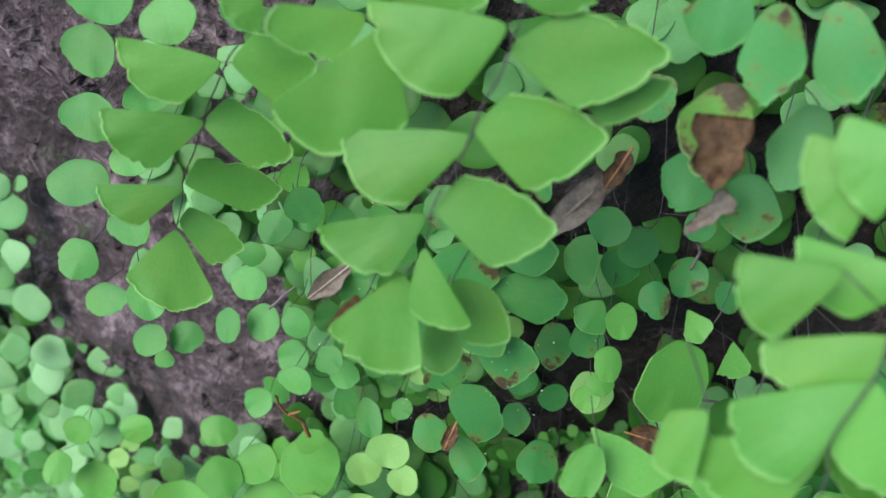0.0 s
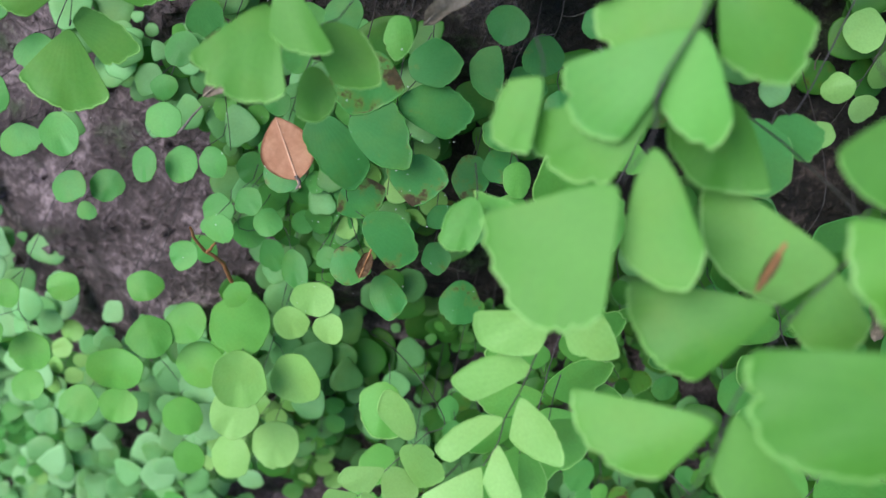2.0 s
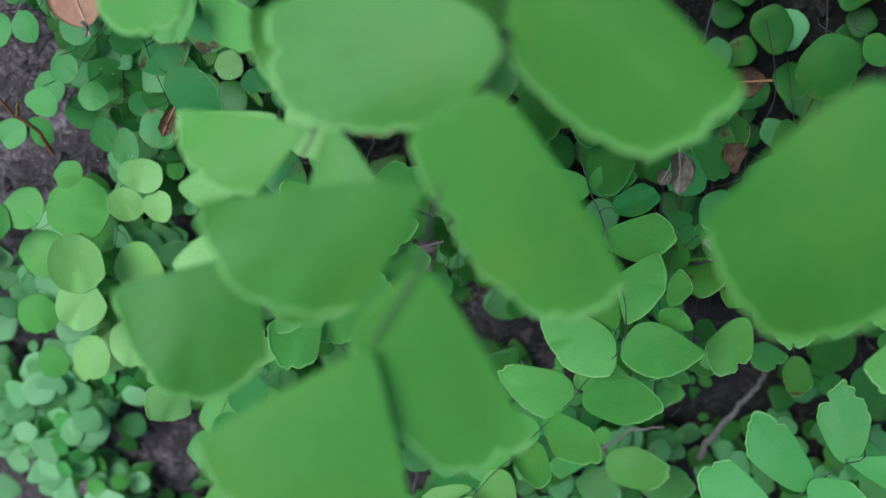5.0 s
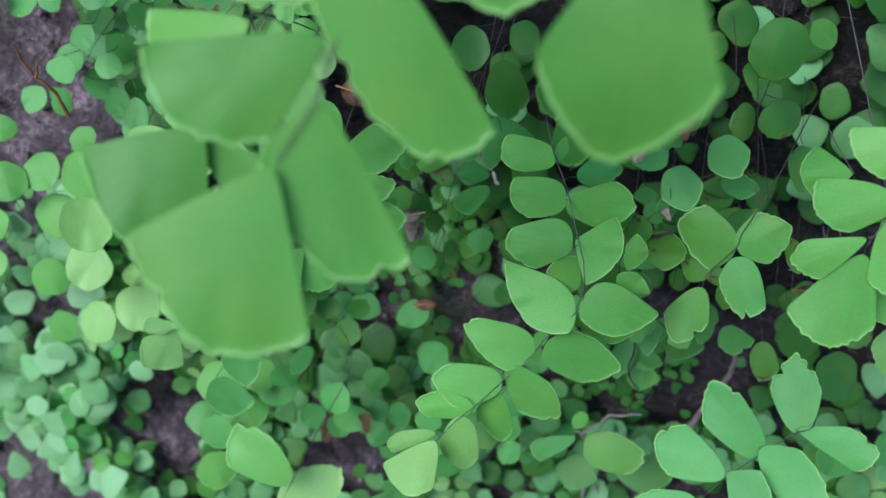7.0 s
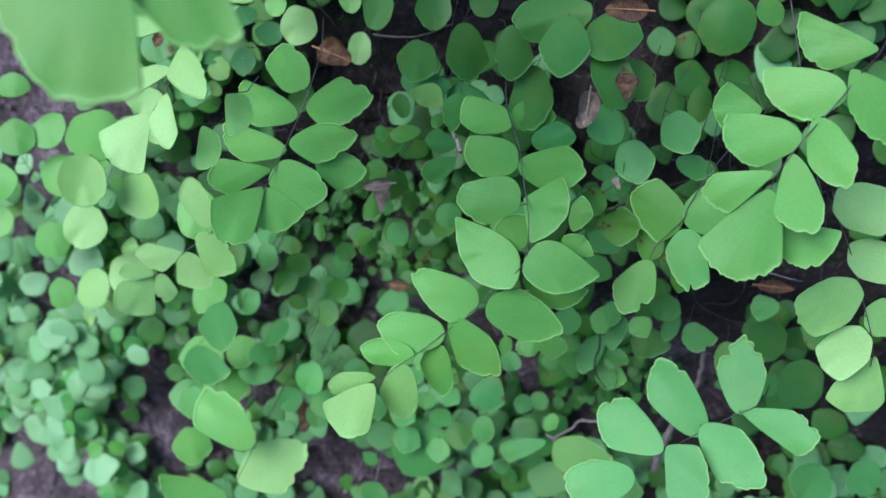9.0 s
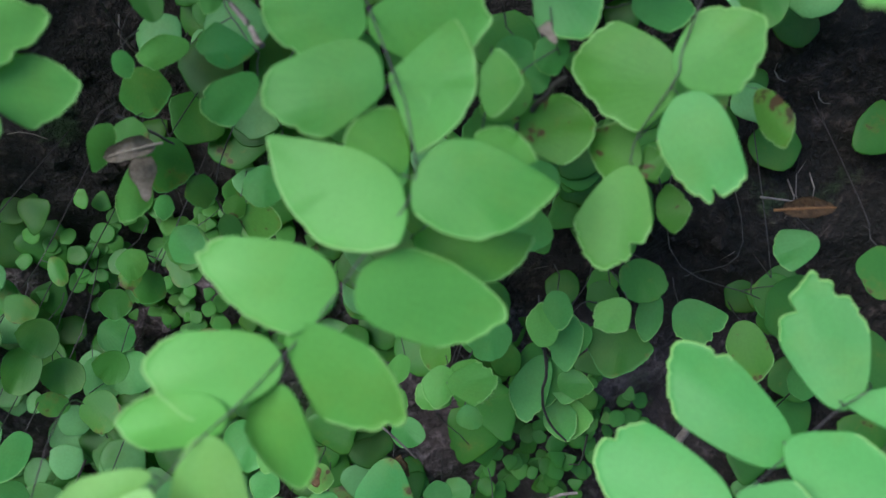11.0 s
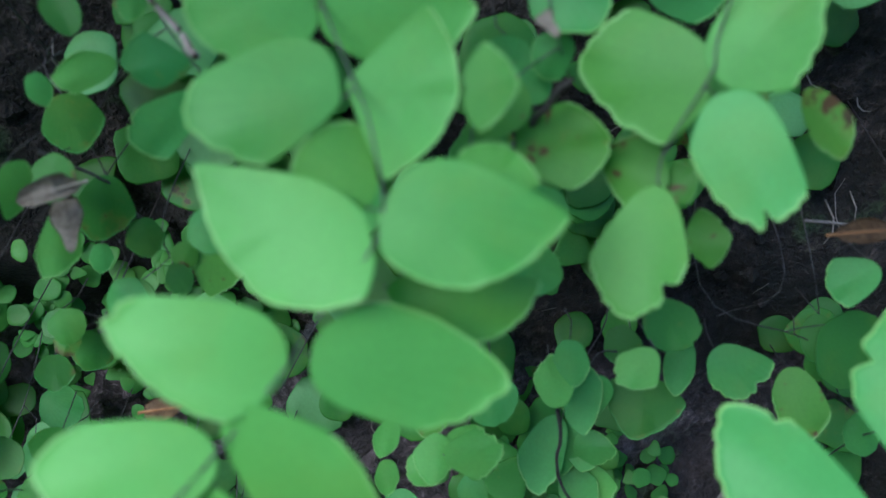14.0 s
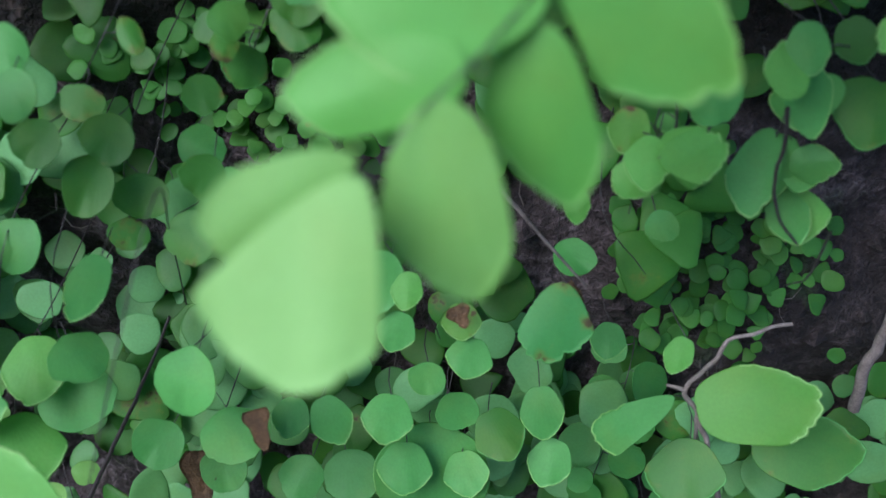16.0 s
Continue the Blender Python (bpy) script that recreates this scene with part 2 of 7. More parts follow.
def leaf_mesh(kind, rng):
    """One leaflet of length and width 1: a cupped blade with a notched outer edge and a pale margin that is rolled under."""
    count = 96
    ring = cut_corners(OUTLINES[kind], count, rng, 0.065, 0.09 if kind in "fabh" else 0.2 if kind == "r" else 0.14)
    ph, lobes = rng.uniform(0, 6.3), rng.choice((2, 3, 3, 4, 5))
    deep, jag, first = rng.uniform(0.05, 0.15), rng.uniform(0.016, 0.042), rng.uniform(-0.7, 0.2)
    if kind == "r":
        jag = jag * 0.9
    teeth = rng.uniform(9, 15)
    for i, p in enumerate(ring):
        outer = min(1.0, max(0.0, (p.y - 0.3) / 0.22))
        a = math.atan2(p.x, p.y - 0.3)
        notch = abs(math.sin(lobes * 0.5 * a + ph)) ** 0.6 - 0.75
        tooth = abs(math.sin(teeth * a + 2 * ph)) ** 0.6 - 0.6
        side = 0.25 + 0.75 * (math.sin(a + ph) > first)
        wave = 1 + outer * side * (deep * notch + jag * 1.4 * tooth + jag * noise.noise(Vector((6 * a, ph, 0))) * 1.6)
        ring[i] = Vector((p.x * wave, 0.35 + (p.y - 0.35) * wave))
    ring = [ring[i] * 0.8 + (ring[i - 1] + ring[(i + 1) % count]) * 0.1 for i in range(count)]
    cup, sway, fold = rng.uniform(-0.2, 0.3), rng.uniform(-0.12, 0.25), rng.choice((0, 0, 0.07, 0.16, -0.1))
    curl, at = rng.choice((0, 0.12, -0.14, 0.2)), rng.uniform(-0.5, 0.5)
    bm = bmesh.new()
    centre = Vector((0, 0.46))

    def height(q):
        return -cup * (q.x * q.x) * 1.6 - sway * (q.y - 0.2) ** 2 + fold * math.sqrt(q.x * q.x + 0.012) + (0.014 * math.sin(9 * q.x + ph) + 0.008 * math.sin(17 * q.x + 5 * q.y)) * q.y + curl * max(0.0, q.y - 0.55 + at * q.x) ** 1.7

    steps = ((0.45, 0), (0.78, 0), (0.968, 0), (0.99, 0.003), (1.0, -0.012), (0.975, -0.026))
    mid = bm.verts.new((0, 0.46, height(centre)))
    rows = []
    for s, lift in steps:
        row = []
        for p in ring:
            q = centre + (p - centre) * s
            row.append(bm.verts.new((q.x, q.y, height(q) + lift)))
        rows.append(row)
    count = len(ring)
    for i in range(count):
        bm.faces.new((mid, rows[0][i], rows[0][(i + 1) % count]))
        for j in range(len(rows) - 1):
            face = bm.faces.new((rows[j][i], rows[j + 1][i], rows[j + 1][(i + 1) % count], rows[j][(i + 1) % count]))
            outer = (ring[i].y + ring[(i + 1) % count].y) / 2 > 0.3
            face.material_index = 1 if j >= 2 and outer and kind != "r" or j >= 3 and outer else 0
    for face in bm.faces:
        face.smooth = True
    bmesh.ops.recalc_face_normals(bm, faces=bm.faces)
    return bm


LEAF_MESHES = {}
rng = random.Random(5)
for kind in OUTLINES:
    for tone in ("fresh", "mature", "old", "spotted", "young", "dim", "deep"):
        made = []
        for i in range(7 if kind != "r" else 12):
            bm = leaf_mesh(kind, rng)
            mesh = bpy.data.meshes.new("leaflet")
            bm.to_mesh(mesh)
            bm.free()
            mesh.materials.append(LEAF[tone])
            mesh.materials.append(RIM[tone])
            made.append(mesh)
        LEAF_MESHES[kind, tone] = made


def tube(bm, points, radius, tip_radius, sides=6):
    """A tapered round wire through the points, added to bm."""
    last = None
    for i, p in enumerate(points):
        ahead = (points[min(i + 1, len(points) - 1)] - points[max(i - 1, 0)]).normalized()
        side = ahead.orthogonal().normalized()
        other = ahead.cross(side)
        r = radius + (tip_radius - radius) * i / max(1, len(points) - 1)
        row = [bm.verts.new(p + (side * math.cos(a) + other * math.sin(a)) * r) for a in (k * math.tau / sides for k in range(sides))]
        if last:
            for k in range(sides):
                # join each corner to the nearest one of the row before
                bm.faces.new((last[k], last[(k + 1) % sides], row[(k + 1) % sides], row[k])).smooth = True
        last = row


def curve_points(points, steps=5):
    """A smooth open curve through the points."""
    p = [Vector(q) for q in points]
    p = [p[0] * 2 - p[1]] + p + [p[-1] * 2 - p[-2]]
    made = []
    for i in range(1, len(p) - 2):
        for s in range(steps):
            f = s / steps
            made.append(0.5 * ((2 * p[i]) + (p[i + 1] - p[i - 1]) * f + (2 * p[i - 1] - 5 * p[i] + 4 * p[i + 1] - p[i + 2]) * f * f + (3 * p[i] - 3 * p[i + 1] + p[i + 2] - p[i - 1]) * f ** 3))
    made.append(p[-2])
    return made


def part(name, bm, material, parent, label="", shift=False):
    mesh = bpy.data.meshes.new(name)
    bm.to_mesh(mesh)
    bm.free()
    mesh.materials.append(material)
    ob = new(name, mesh)
    ob.parent = parent
    if parent.type == "MESH":
        ob.matrix_parent_inverse = parent.matrix_basis.inverted()
    elif shift:
        ob.matrix_parent_inverse = Matrix.Translation(-parent.location)
    return tagged(ob, label)


LABELS = {
    "deep": "deep green maidenhair fern frond with wide fan-shaped leaflets",
    "dim": "olive green fern frond with brown-flecked leaflets, darkened for shade",
    "fresh": "bright green maidenhair fern frond with fan-shaped leaflets on a black stalk",
    "mature": "mid-green maidenhair fern frond with lobed leaflets on a wiry black stalk",
    "old": "dark bluish green fern sprig with rounded brown-flecked leaflets",
    "spotted": "yellowing green fern sprig with brown-spotted rounded leaflets",
    "young": "pale yellow-green young fern frond with soft thin leaflets",
}


def frond(name, tone, line):
    """A frond on its wiry stalk, rooted in the bank at the first point of the line. Leaflets are added with leaflet()."""
    base = new(name)
    tagged(base, LABELS[tone] if name == "fern_frond" else LABELS[tone].replace("frond", "sprig"), "fern", "fern fronds on the bank", "thing")
    base.location = line[0]
    points = curve_points(line)
    bm = bmesh.new()
    tube(bm, points, 0.00014 if name == "fern_frond" else 0.00011, 0.00008)
    part("stalk", bm, STALK, base, "thin shiny black stalk", True)
    base["tone"] = tone
    LINES[base.name] = points
    return base


LINES = {}
pick = random.Random(11)


def attach(base, mesh, foot, x, y, z, scale):
    """Hang a leaflet's mesh on its frond, with its short black stalk to the frond's own."""
    ob = new("leaflet", mesh)
    ob.parent = base
    ob.matrix_parent_inverse = Matrix.Translation(-base.location)
    ob.matrix_basis = Matrix.Translation(foot) @ Matrix((x * scale[0], y * scale[1], z * scale[2])).transposed().to_4x4()
    near = min(LINES[base.name], key=lambda p: (p - foot).length)
    if (near - foot).length > 0.007:
        # too far from the frond's stalk: its own stalk runs back under the leaf
        near = foot + y * 0.3 * scale[1] - z * 0.3 * scale[1] + Vector((0, 0.009, 0.001))
    if (near - foot).length > 0.0004:
        bm = bmesh.new()
        inner = foot + y * 0.015 * scale[1] - z * 0.0002
        tube(bm, [near, (near + foot) / 2 - z * (0.0004 + 0.3 * max(0.0, (near - foot).length - 0.002)), foot, inner], 0.0001, 0.00007, 5)
        stem = part("leaf_stalk", bm, STALK, ob, "short black stalk")
        stem.matrix_parent_inverse = ob.matrix_basis.inverted()
    return ob


def leaflet(base, kind, foot, tip, width, facing, tone=""):
    """One rounded leaflet from foot to tip."""
    foot, tip, facing = Vector(foot), Vector(tip), Vector(facing)
    along = tip - foot
    length = along.length
    y = along / length
    x = y.cross(facing).normalized()
    z = x.cross(y)
    turn = Matrix.Rotation(pick.uniform(-0.16, 0.16), 3, y)
    return attach(base, pick.choice(LEAF_MESHES[kind, tone or base["tone"]]), foot, turn @ x, y, turn @ z, (width, length, (width + length) / 2))


def fan_mesh(shape, bow, soft, crenate, fold, rng):
    """A fan-shaped blade of length 1: two plain sides that run out from the stalk to the shoulders, and a scalloped outer edge between them."""
    foot, tip = Vector((0, 0)), Vector((0, 1))
    right, left = Vector(shape[:2]), Vector(shape[2:])
    middle = (foot + tip + right + left) / 4
    path = []
    for a, b, bulge, u0, u1 in ((foot, right, bow[0], 0, 0), (right, tip, 0.1, 0, 0.5), (tip, left, 0.1, 0.5, 1), (left, foot, bow[1], 1, 1)):
        d = b - a
        out = Vector((d.y, -d.x))
        if out.dot((a + b) / 2 - middle) < 0:
            out = -out
        for i in range(16):
            s = i / 16
            path.append((a + d * s + out * (bulge * math.sin(math.pi * (s ** 0.6 if u0 == u1 == 0 else 1 - (1 - s) ** 0.6 if u0 == u1 else s))), u0 + (u1 - u0) * s))
    sums = [0.0]
    for (a, _), (b, _) in zip(path, path[1:] + path[:1]):
        sums.append(sums[-1] + (b - a).length)
    count, ring, edge, k = 96, [], [], 0
    for i in range(count):
        s = sums[-1] * i / count
        while sums[k + 1] < s:
            k += 1
        f = (s - sums[k]) / max(1e-9, sums[k + 1] - sums[k])
        (a, ua), (b, ub) = path[k], path[(k + 1) % len(path)]
        ring.append(a.lerp(b, f))
        edge.append(ua + (ub - ua) * f if abs(ub - ua) < 0.5 else 0.0)
    for i in range(int(soft * 1.2)):
        ring = [ring[i] * 0.5 + (ring[i - 1] + ring[(i + 1) % count]) * 0.25 for i in range(count)]
    # scallops, small teeth and a notch or two along the outer edge
    ph, waves = rng.uniform(0, 3), rng.randint(5, 9)
    notches = [(rng.uniform(0.12, 0.88), rng.uniform(0.02, 0.07), rng.uniform(0.025, 0.05)) for i in range(rng.choice((0, 1, 1, 2)))]
    made = []
    for i, p in enumerate(ring):
        u = edge[i]
        w = min(1.0, max(0.0, min(u, 1 - u) / 0.08))
        along = ring[(i + 1) % count] - ring[i - 1]
        out = Vector((along.y, -along.x)).normalized()
        if out.dot(p - middle) < 0:
            out = -out
        uneven = noise.noise(Vector((u * 5, ph * 7, 4.0)))
        dent = 0.03 * (0.55 + uneven) * (abs(math.sin(math.pi * waves * (u + 0.06 * uneven) + ph)) ** 0.6 - 0.7) + 0.022 * noise.noise(Vector((u * 17, ph * 9, 0))) + 0.012 * noise.noise(Vector((u * 52, ph * 9, 3.0)))
        dent -= sum(deep * math.exp(-((u - at) / wide) ** 2) for at, deep, wide in notches)
        wobble = 0.006 * noise.noise(Vector((i / count * 9, ph * 5, 2.0)))
        made.append(p + out * (w * crenate * dent * 0.8 + wobble))
    ring = made
    cup, sway = rng.uniform(-0.12, 0.22), rng.uniform(-0.06, 0.2)
    curl, at = rng.choice((0, 0.1, -0.12, 0.16)), rng.uniform(-0.5, 0.5)

    def height(q):
        ripple = (0.016 * math.sin(9 * q.x + ph) + 0.008 * math.sin(17 * q.x + 5 * q.y)) * q.y
        return -cup * q.x * q.x * 1.6 - sway * (q.y - 0.2) ** 2 + fold * math.sqrt(q.x * q.x + 0.012) + ripple + curl * max(0.0, q.y - 0.6 + at * q.x) ** 1.7

    bm = bmesh.new()
    centre = sum(ring, Vector((0, 0))) / count
    steps = ((0.3, 0), (0.6, 0), (0.85, 0), (0.955, 0.0), (0.978, 0.007), (0.993, 0.004), (1.0, -0.01), (0.985, -0.022))
    hub = bm.verts.new((centre.x, centre.y, height(centre)))
    rows = []
    for s, lift in steps:
        row = []
        for i, p in enumerate(ring):
            q = centre + (p - centre) * s
            rim = min(1.0, max(0.0, min(edge[i], 1 - edge[i]) / 0.06))
            row.append(bm.verts.new((q.x, q.y, height(q) + (lift * rim if lift > 0 else lift))))
        rows.append(row)
    for i in range(count):
        j = (i + 1) % count
        bm.faces.new((hub, rows[0][i], rows[0][j]))
        for k in range(len(rows) - 1):
            face = bm.faces.new((rows[k][i], rows[k + 1][i], rows[k + 1][j], rows[k][j]))
            face.material_index = 1 if k >= 3 and 0.01 < edge[i] < 0.99 else 0
    for face in bm.faces:
        face.smooth = True
    bmesh.ops.recalc_face_normals(bm, faces=bm.faces)
    return bm


def fan(base, foot, tip, shape, facing, bow, soft, crenate, tone="", fold=0.0):
    """One fan-shaped leaflet: shape gives the right and the left shoulder, in lengths of the leaflet from its foot."""
    foot, tip, facing = Vector(foot), Vector(tip), Vector(facing)
    length = (tip - foot).length
    y = (tip - foot) / length
    x = y.cross(facing).normalized()
    tone = tone or base["tone"]
    mesh = bpy.data.meshes.new("leaflet")
    bm = fan_mesh(shape, bow, soft, crenate, fold, pick_fan)
    bm.to_mesh(mesh)
    bm.free()
    mesh.materials.append(LEAF[tone])
    mesh.materials.append(RIM[tone])
    return attach(base, mesh, foot, x, y, x.cross(y), (length, length, length))


pick_fan = random.Random(17)


# ---- the bank ----
def bank_depth(x, z):
    """How far back the face of the bank lies at x and z."""
    d = 0.020 + 0.9 * min(0.2, max(0.0, -0.085 - x)) ** 1.35
    if z > 0.78:
        d += (z - 0.78) * 0.5
    if z < 0.38:
        d -= (0.38 - z) * 0.45
    p = Vector((x * 14, 3.1, z * 14))
    d += 0.010 * noise.noise(p) + 0.005 * noise.noise(p * 3.3) + 0.0022 * noise.noise(p * 9) + 0.001 * noise.noise(p * 26)
    return d + 0.06 * noise.noise(Vector((x * 2.2, 1.0, z * 2.2))) * min(1.0, max(0.0, abs(x) - 0.35) * 4)


def spaced(lo, hi, fine_lo, fine_hi, coarse, fine):
    made, v = [], lo
    while v < hi:
        made.append(v)
        v += fine if fine_lo <= v < fine_hi else coarse
    return made + [hi]


bm = bmesh.new()
xs, zs = spaced(-4.0, 4.0, -0.3, 0.26, 0.08, 0.0022), spaced(-0.1, 1.25, 0.3, 0.78, 0.05, 0.0022)
grid = [[bm.verts.new((x, bank_depth(x, z), z)) for x in xs] for z in zs]
for back in (0.35, 0.7, 1.5, 4.0):
    grid.append([bm.verts.new((x, 0.25 + back, 1.3 + 0.05 * noise.noise(Vector((x, back, 0))))) for x in xs])
for i in range(len(grid) - 1):
    for j in range(len(xs) - 1):
        bm.faces.new((grid[i][j], grid[i][j + 1], grid[i + 1][j + 1], grid[i + 1][j])).smooth = True
mesh = bpy.data.meshes.new("bank")
bm.to_mesh(mesh)
bm.free()
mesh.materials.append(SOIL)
bank = tagged(new("bank", mesh), "steep bank of soil with mossy patches, darkened for shade under the fronds", "bank", kind="structure")
bm = bmesh.new()
bmesh.ops.create_grid(bm, x_segments=60, y_segments=60, size=40)
for v in bm.verts:
    v.co.z = 0.02 * noise.noise(v.co * 0.7) - 0.03
mesh = bpy.data.meshes.new("ground")
bm.to_mesh(mesh)
bm.free()
mesh.materials.append(SOIL)
tagged(new("ground", mesh), "bare trodden soil at the foot of the bank", "ground", kind="structure")

# added bank, unseen: closes the place behind the camera and blocks low sky
bm = bmesh.new()
rows = []
for z in (-0.1, 0.3, 0.6, 0.85, 1.0):
    rows.append([bm.verts.new((0.16 * k - 4.0, -0.85 - 0.22 * z + 0.08 * noise.noise(Vector((k * 0.6, z * 3, 9))), z)) for k in range(51)])
rows.append([bm.verts.new((0.16 * k - 4.0, -4.5, 1.08)) for k in range(51)])
for lower, upper in zip(rows, rows[1:]):
    for k in range(50):
        bm.faces.new((lower[k], upper[k], upper[k + 1], lower[k + 1])).smooth = True
mesh = bpy.data.meshes.new("opposite_bank")
bm.to_mesh(mesh)
bm.free()
mesh.materials.append(SOIL)
tagged(new("opposite_bank", mesh), "added unseen bank of earth that blocks low sky light", "bank", kind="structure")


def dead_leaf(tone, foot, tip, width, facing, curl, label, torn=False):
    """A fallen or withered leaf: an ovate blade that curls about its midrib, with the midrib as a part."""
    foot, tip, facing = Vector(foot), Vector(tip), Vector(facing)
    along = tip - foot
    length = along.length
    y = along / length
    x = y.cross(facing).normalized()
    z = x.cross(y)
    r = random.Random(int(length * 1e6))
    base = new("dead_leaf")
    base.location = foot
    tagged(base, label, "leaf", kind="thing")
    bm = bmesh.new()
    n, m = 16, 10
    grid = []
    ph = r.uniform(0, 6)
    for i in range(n + 1):
        u = i / n
        half = 0.5 * math.sin(math.pi * min(1.0, u ** 0.85)) ** (0.62 if tone != "orange" else 0.85) + 0.012
        if torn:
            half = 0.5 * (1 - u) ** 0.6 * (0.75 + 0.25 * min(1.0, 5 * u)) * (1 + 0.16 * math.sin(9 * u + ph)) + 0.02
        if curl > 0.45:
            half *= 1 + 0.55 * noise.noise(Vector((u * 4.5, ph, 2.0)))
        row = []
        for j in range(m + 1):
            v = (j / m * 2 - 1) * half * (1 + 0.05 * curl * math.sin(11 * u + ph + j))
            bend = curl * 2.6 * v
            side, lift = (math.sin(bend) / (curl * 2.6), (1 - math.cos(bend)) / (curl * 2.6))
            rough = curl * 0.2 * noise.noise(Vector((u * 5, v * 6, ph)))
            row.append(bm.verts.new(x * side * width + y * u * length + z * ((lift + rough) * width + 0.06 * curl * length * math.sin(3 * u))))
        grid.append(row)
    for i in range(n):
        for j in range(m):
            bm.faces.new((grid[i][j], grid[i][j + 1], grid[i + 1][j + 1], grid[i + 1][j])).smooth = True
    bmesh.ops.solidify(bm, geom=bm.faces[:], thickness=0.00012)
    part("blade", bm, DEAD[tone], base)
    if torn:
        return base
    bm = bmesh.new()
    tube(bm, [y * length * k / 8 + z * (0.06 * curl * length * math.sin(3 * k / 8) + 0.00012) for k in range(-1, 9)], 0.00022, 0.0001)
    part("midrib", bm, {"orange": DUST_RIB, "brown": TWIG["rust"], "grey": DEAD["grey"]}[tone], base, "paler raised midrib")
    return base


DUST_RIB = plain_material("pale_midrib", (0.55, 0.28, 0.2), (0.7, 0.42, 0.3), 400, 0.6)


def twig(tone, line, radius, label):
    """A bent dry twig with knots."""
    points = curve_points(line, 6)
    points = [p + Vector((noise.noise(p * 400), noise.noise(p * 400 + Vector((5, 0, 0))), noise.noise(p * 400 + Vector((0, 9, 0))))) * radius * 0.8 for p in points]
    bm = bmesh.new()
    tube(bm, points, radius, radius * 0.55, 7)
    mesh = bpy.data.meshes.new("twig")
    bm.to_mesh(mesh)
    bm.free()
    mesh.materials.append(TWIG[tone])
    return tagged(new("twig", mesh), label, "twig", kind="thing")


# ---- fern fronds and sprigs ----
f = frond('fern_frond', 'deep', [(-0.0984, 0.0320, 0.6494), (-0.0884, -0.0021, 0.6791), (-0.0803, -0.0300, 0.6907), (-0.0822, -0.0300, 0.6871), (-0.0840, -0.0300, 0.6826), (-0.0859, -0.0295, 0.6778), (-0.0882, -0.0290, 0.6703), (-0.0905, -0.0285, 0.6644), (-0.0911, -0.0285, 0.6599), (-0.0925, -0.0285, 0.6543)])
fan(f, (-0.0831, -0.0298, 0.6860), (-0.0935, -0.0337, 0.6834), (0.55, 1.03, -0.34, 0.57), (0.16, -0.81, 0.56), (0.03, 0.03), 4, 1.0)
fan(f, (-0.0824, -0.0290, 0.6856), (-0.0715, -0.0267, 0.6855), (0.48, 0.52, -0.34, 0.27), (0.18, -0.79, 0.58), (0.03, 0.03), 4, 1.0)
fan(f, (-0.0862, -0.0292, 0.6757), (-0.0968, -0.0347, 0.6728), (0.50, 1.00, -0.32, 0.69), (0.26, -0.80, 0.55), (0.03, 0.03), 4, 1.0)
fan(f, (-0.0867, -0.0292, 0.6753), (-0.0740, -0.0292, 0.6721), (0.29, 0.58, -0.36, 0.16), (0.16, -0.73, 0.66), (0.03, 0.03), 4, 1.0)
fan(f, (-0.0910, -0.0283, 0.6620), (-0.1002, -0.0335, 0.6604), (0.40, 1.04, -0.31, 0.69), (0.25, -0.67, 0.70), (0.03, 0.03), 4, 1.0)
fan(f, (-0.0906, -0.0283, 0.6631), (-0.0770, -0.0236, 0.6606), (0.26, 0.64, -0.27, 0.12), (0.35, -0.68, 0.64), (0.03, 0.03), 4, 1.0)
fan(f, (-0.0924, -0.0278, 0.6548), (-0.0823, -0.0278, 0.6512), (0.41, 0.62, -0.26, 0.06), (0.25, -0.69, 0.68), (0.03, 0.03), 4, 1.0)
fan(f, (-0.0925, -0.0287, 0.6542), (-0.0908, -0.0373, 0.6452), (0.59, 0.58, -0.46, 0.81), (0.23, -0.68, 0.69), (0.03, 0.03), 4, 1.0)
fan(f, (-0.0778, -0.0298, 0.6960), (-0.0802, -0.0324, 0.6930), (0.81, 0.74, -0.52, 0.75), (0.27, -0.82, 0.50), (0.03, 0.03), 4, 1.0)
f = frond('fern_frond', 'deep', [(-0.0447, 0.0320, 0.6635), (-0.0465, -0.0112, 0.6955), (-0.0480, -0.0465, 0.7089), (-0.0487, -0.0480, 0.7052), (-0.0492, -0.0490, 0.7028), (-0.0504, -0.0500, 0.6999), (-0.0513, -0.0515, 0.6966), (-0.0520, -0.0525, 0.6939), (-0.0532, -0.0535, 0.6915), (-0.0540, -0.0545, 0.6887), (-0.0542, -0.0552, 0.6840), (-0.0557, -0.0565, 0.6812)])
fan(f, (-0.0490, -0.0470, 0.7074), (-0.0584, -0.0500, 0.7009), (0.78, 0.96, -0.32, 0.66), (-0.05, -0.88, 0.48), (0.03, 0.03), 4, 1.0)
fan(f, (-0.0488, -0.0477, 0.7053), (-0.0329, -0.0471, 0.7069), (0.36, 0.40, -0.23, 0.33), (-0.03, -0.81, 0.59), (0.03, 0.03), 4, 1.0)
fan(f, (-0.0420, -0.0453, 0.7019), (-0.0347, -0.0481, 0.7000), (0.36, 0.65, -0.61, 1.16), (-0.13, -0.78, 0.61), (0.03, 0.03), 4, 1.0)
fan(f, (-0.0508, -0.0511, 0.6967), (-0.0614, -0.0552, 0.6900), (0.54, 0.92, -0.23, 0.72), (-0.06, -0.81, 0.59), (0.03, 0.03), 4, 1.0)
fan(f, (-0.0511, -0.0509, 0.6974), (-0.0370, -0.0500, 0.6981), (0.43, 0.41, -0.28, 0.24), (0.01, -0.75, 0.66), (0.03, 0.03), 4, 1.0)
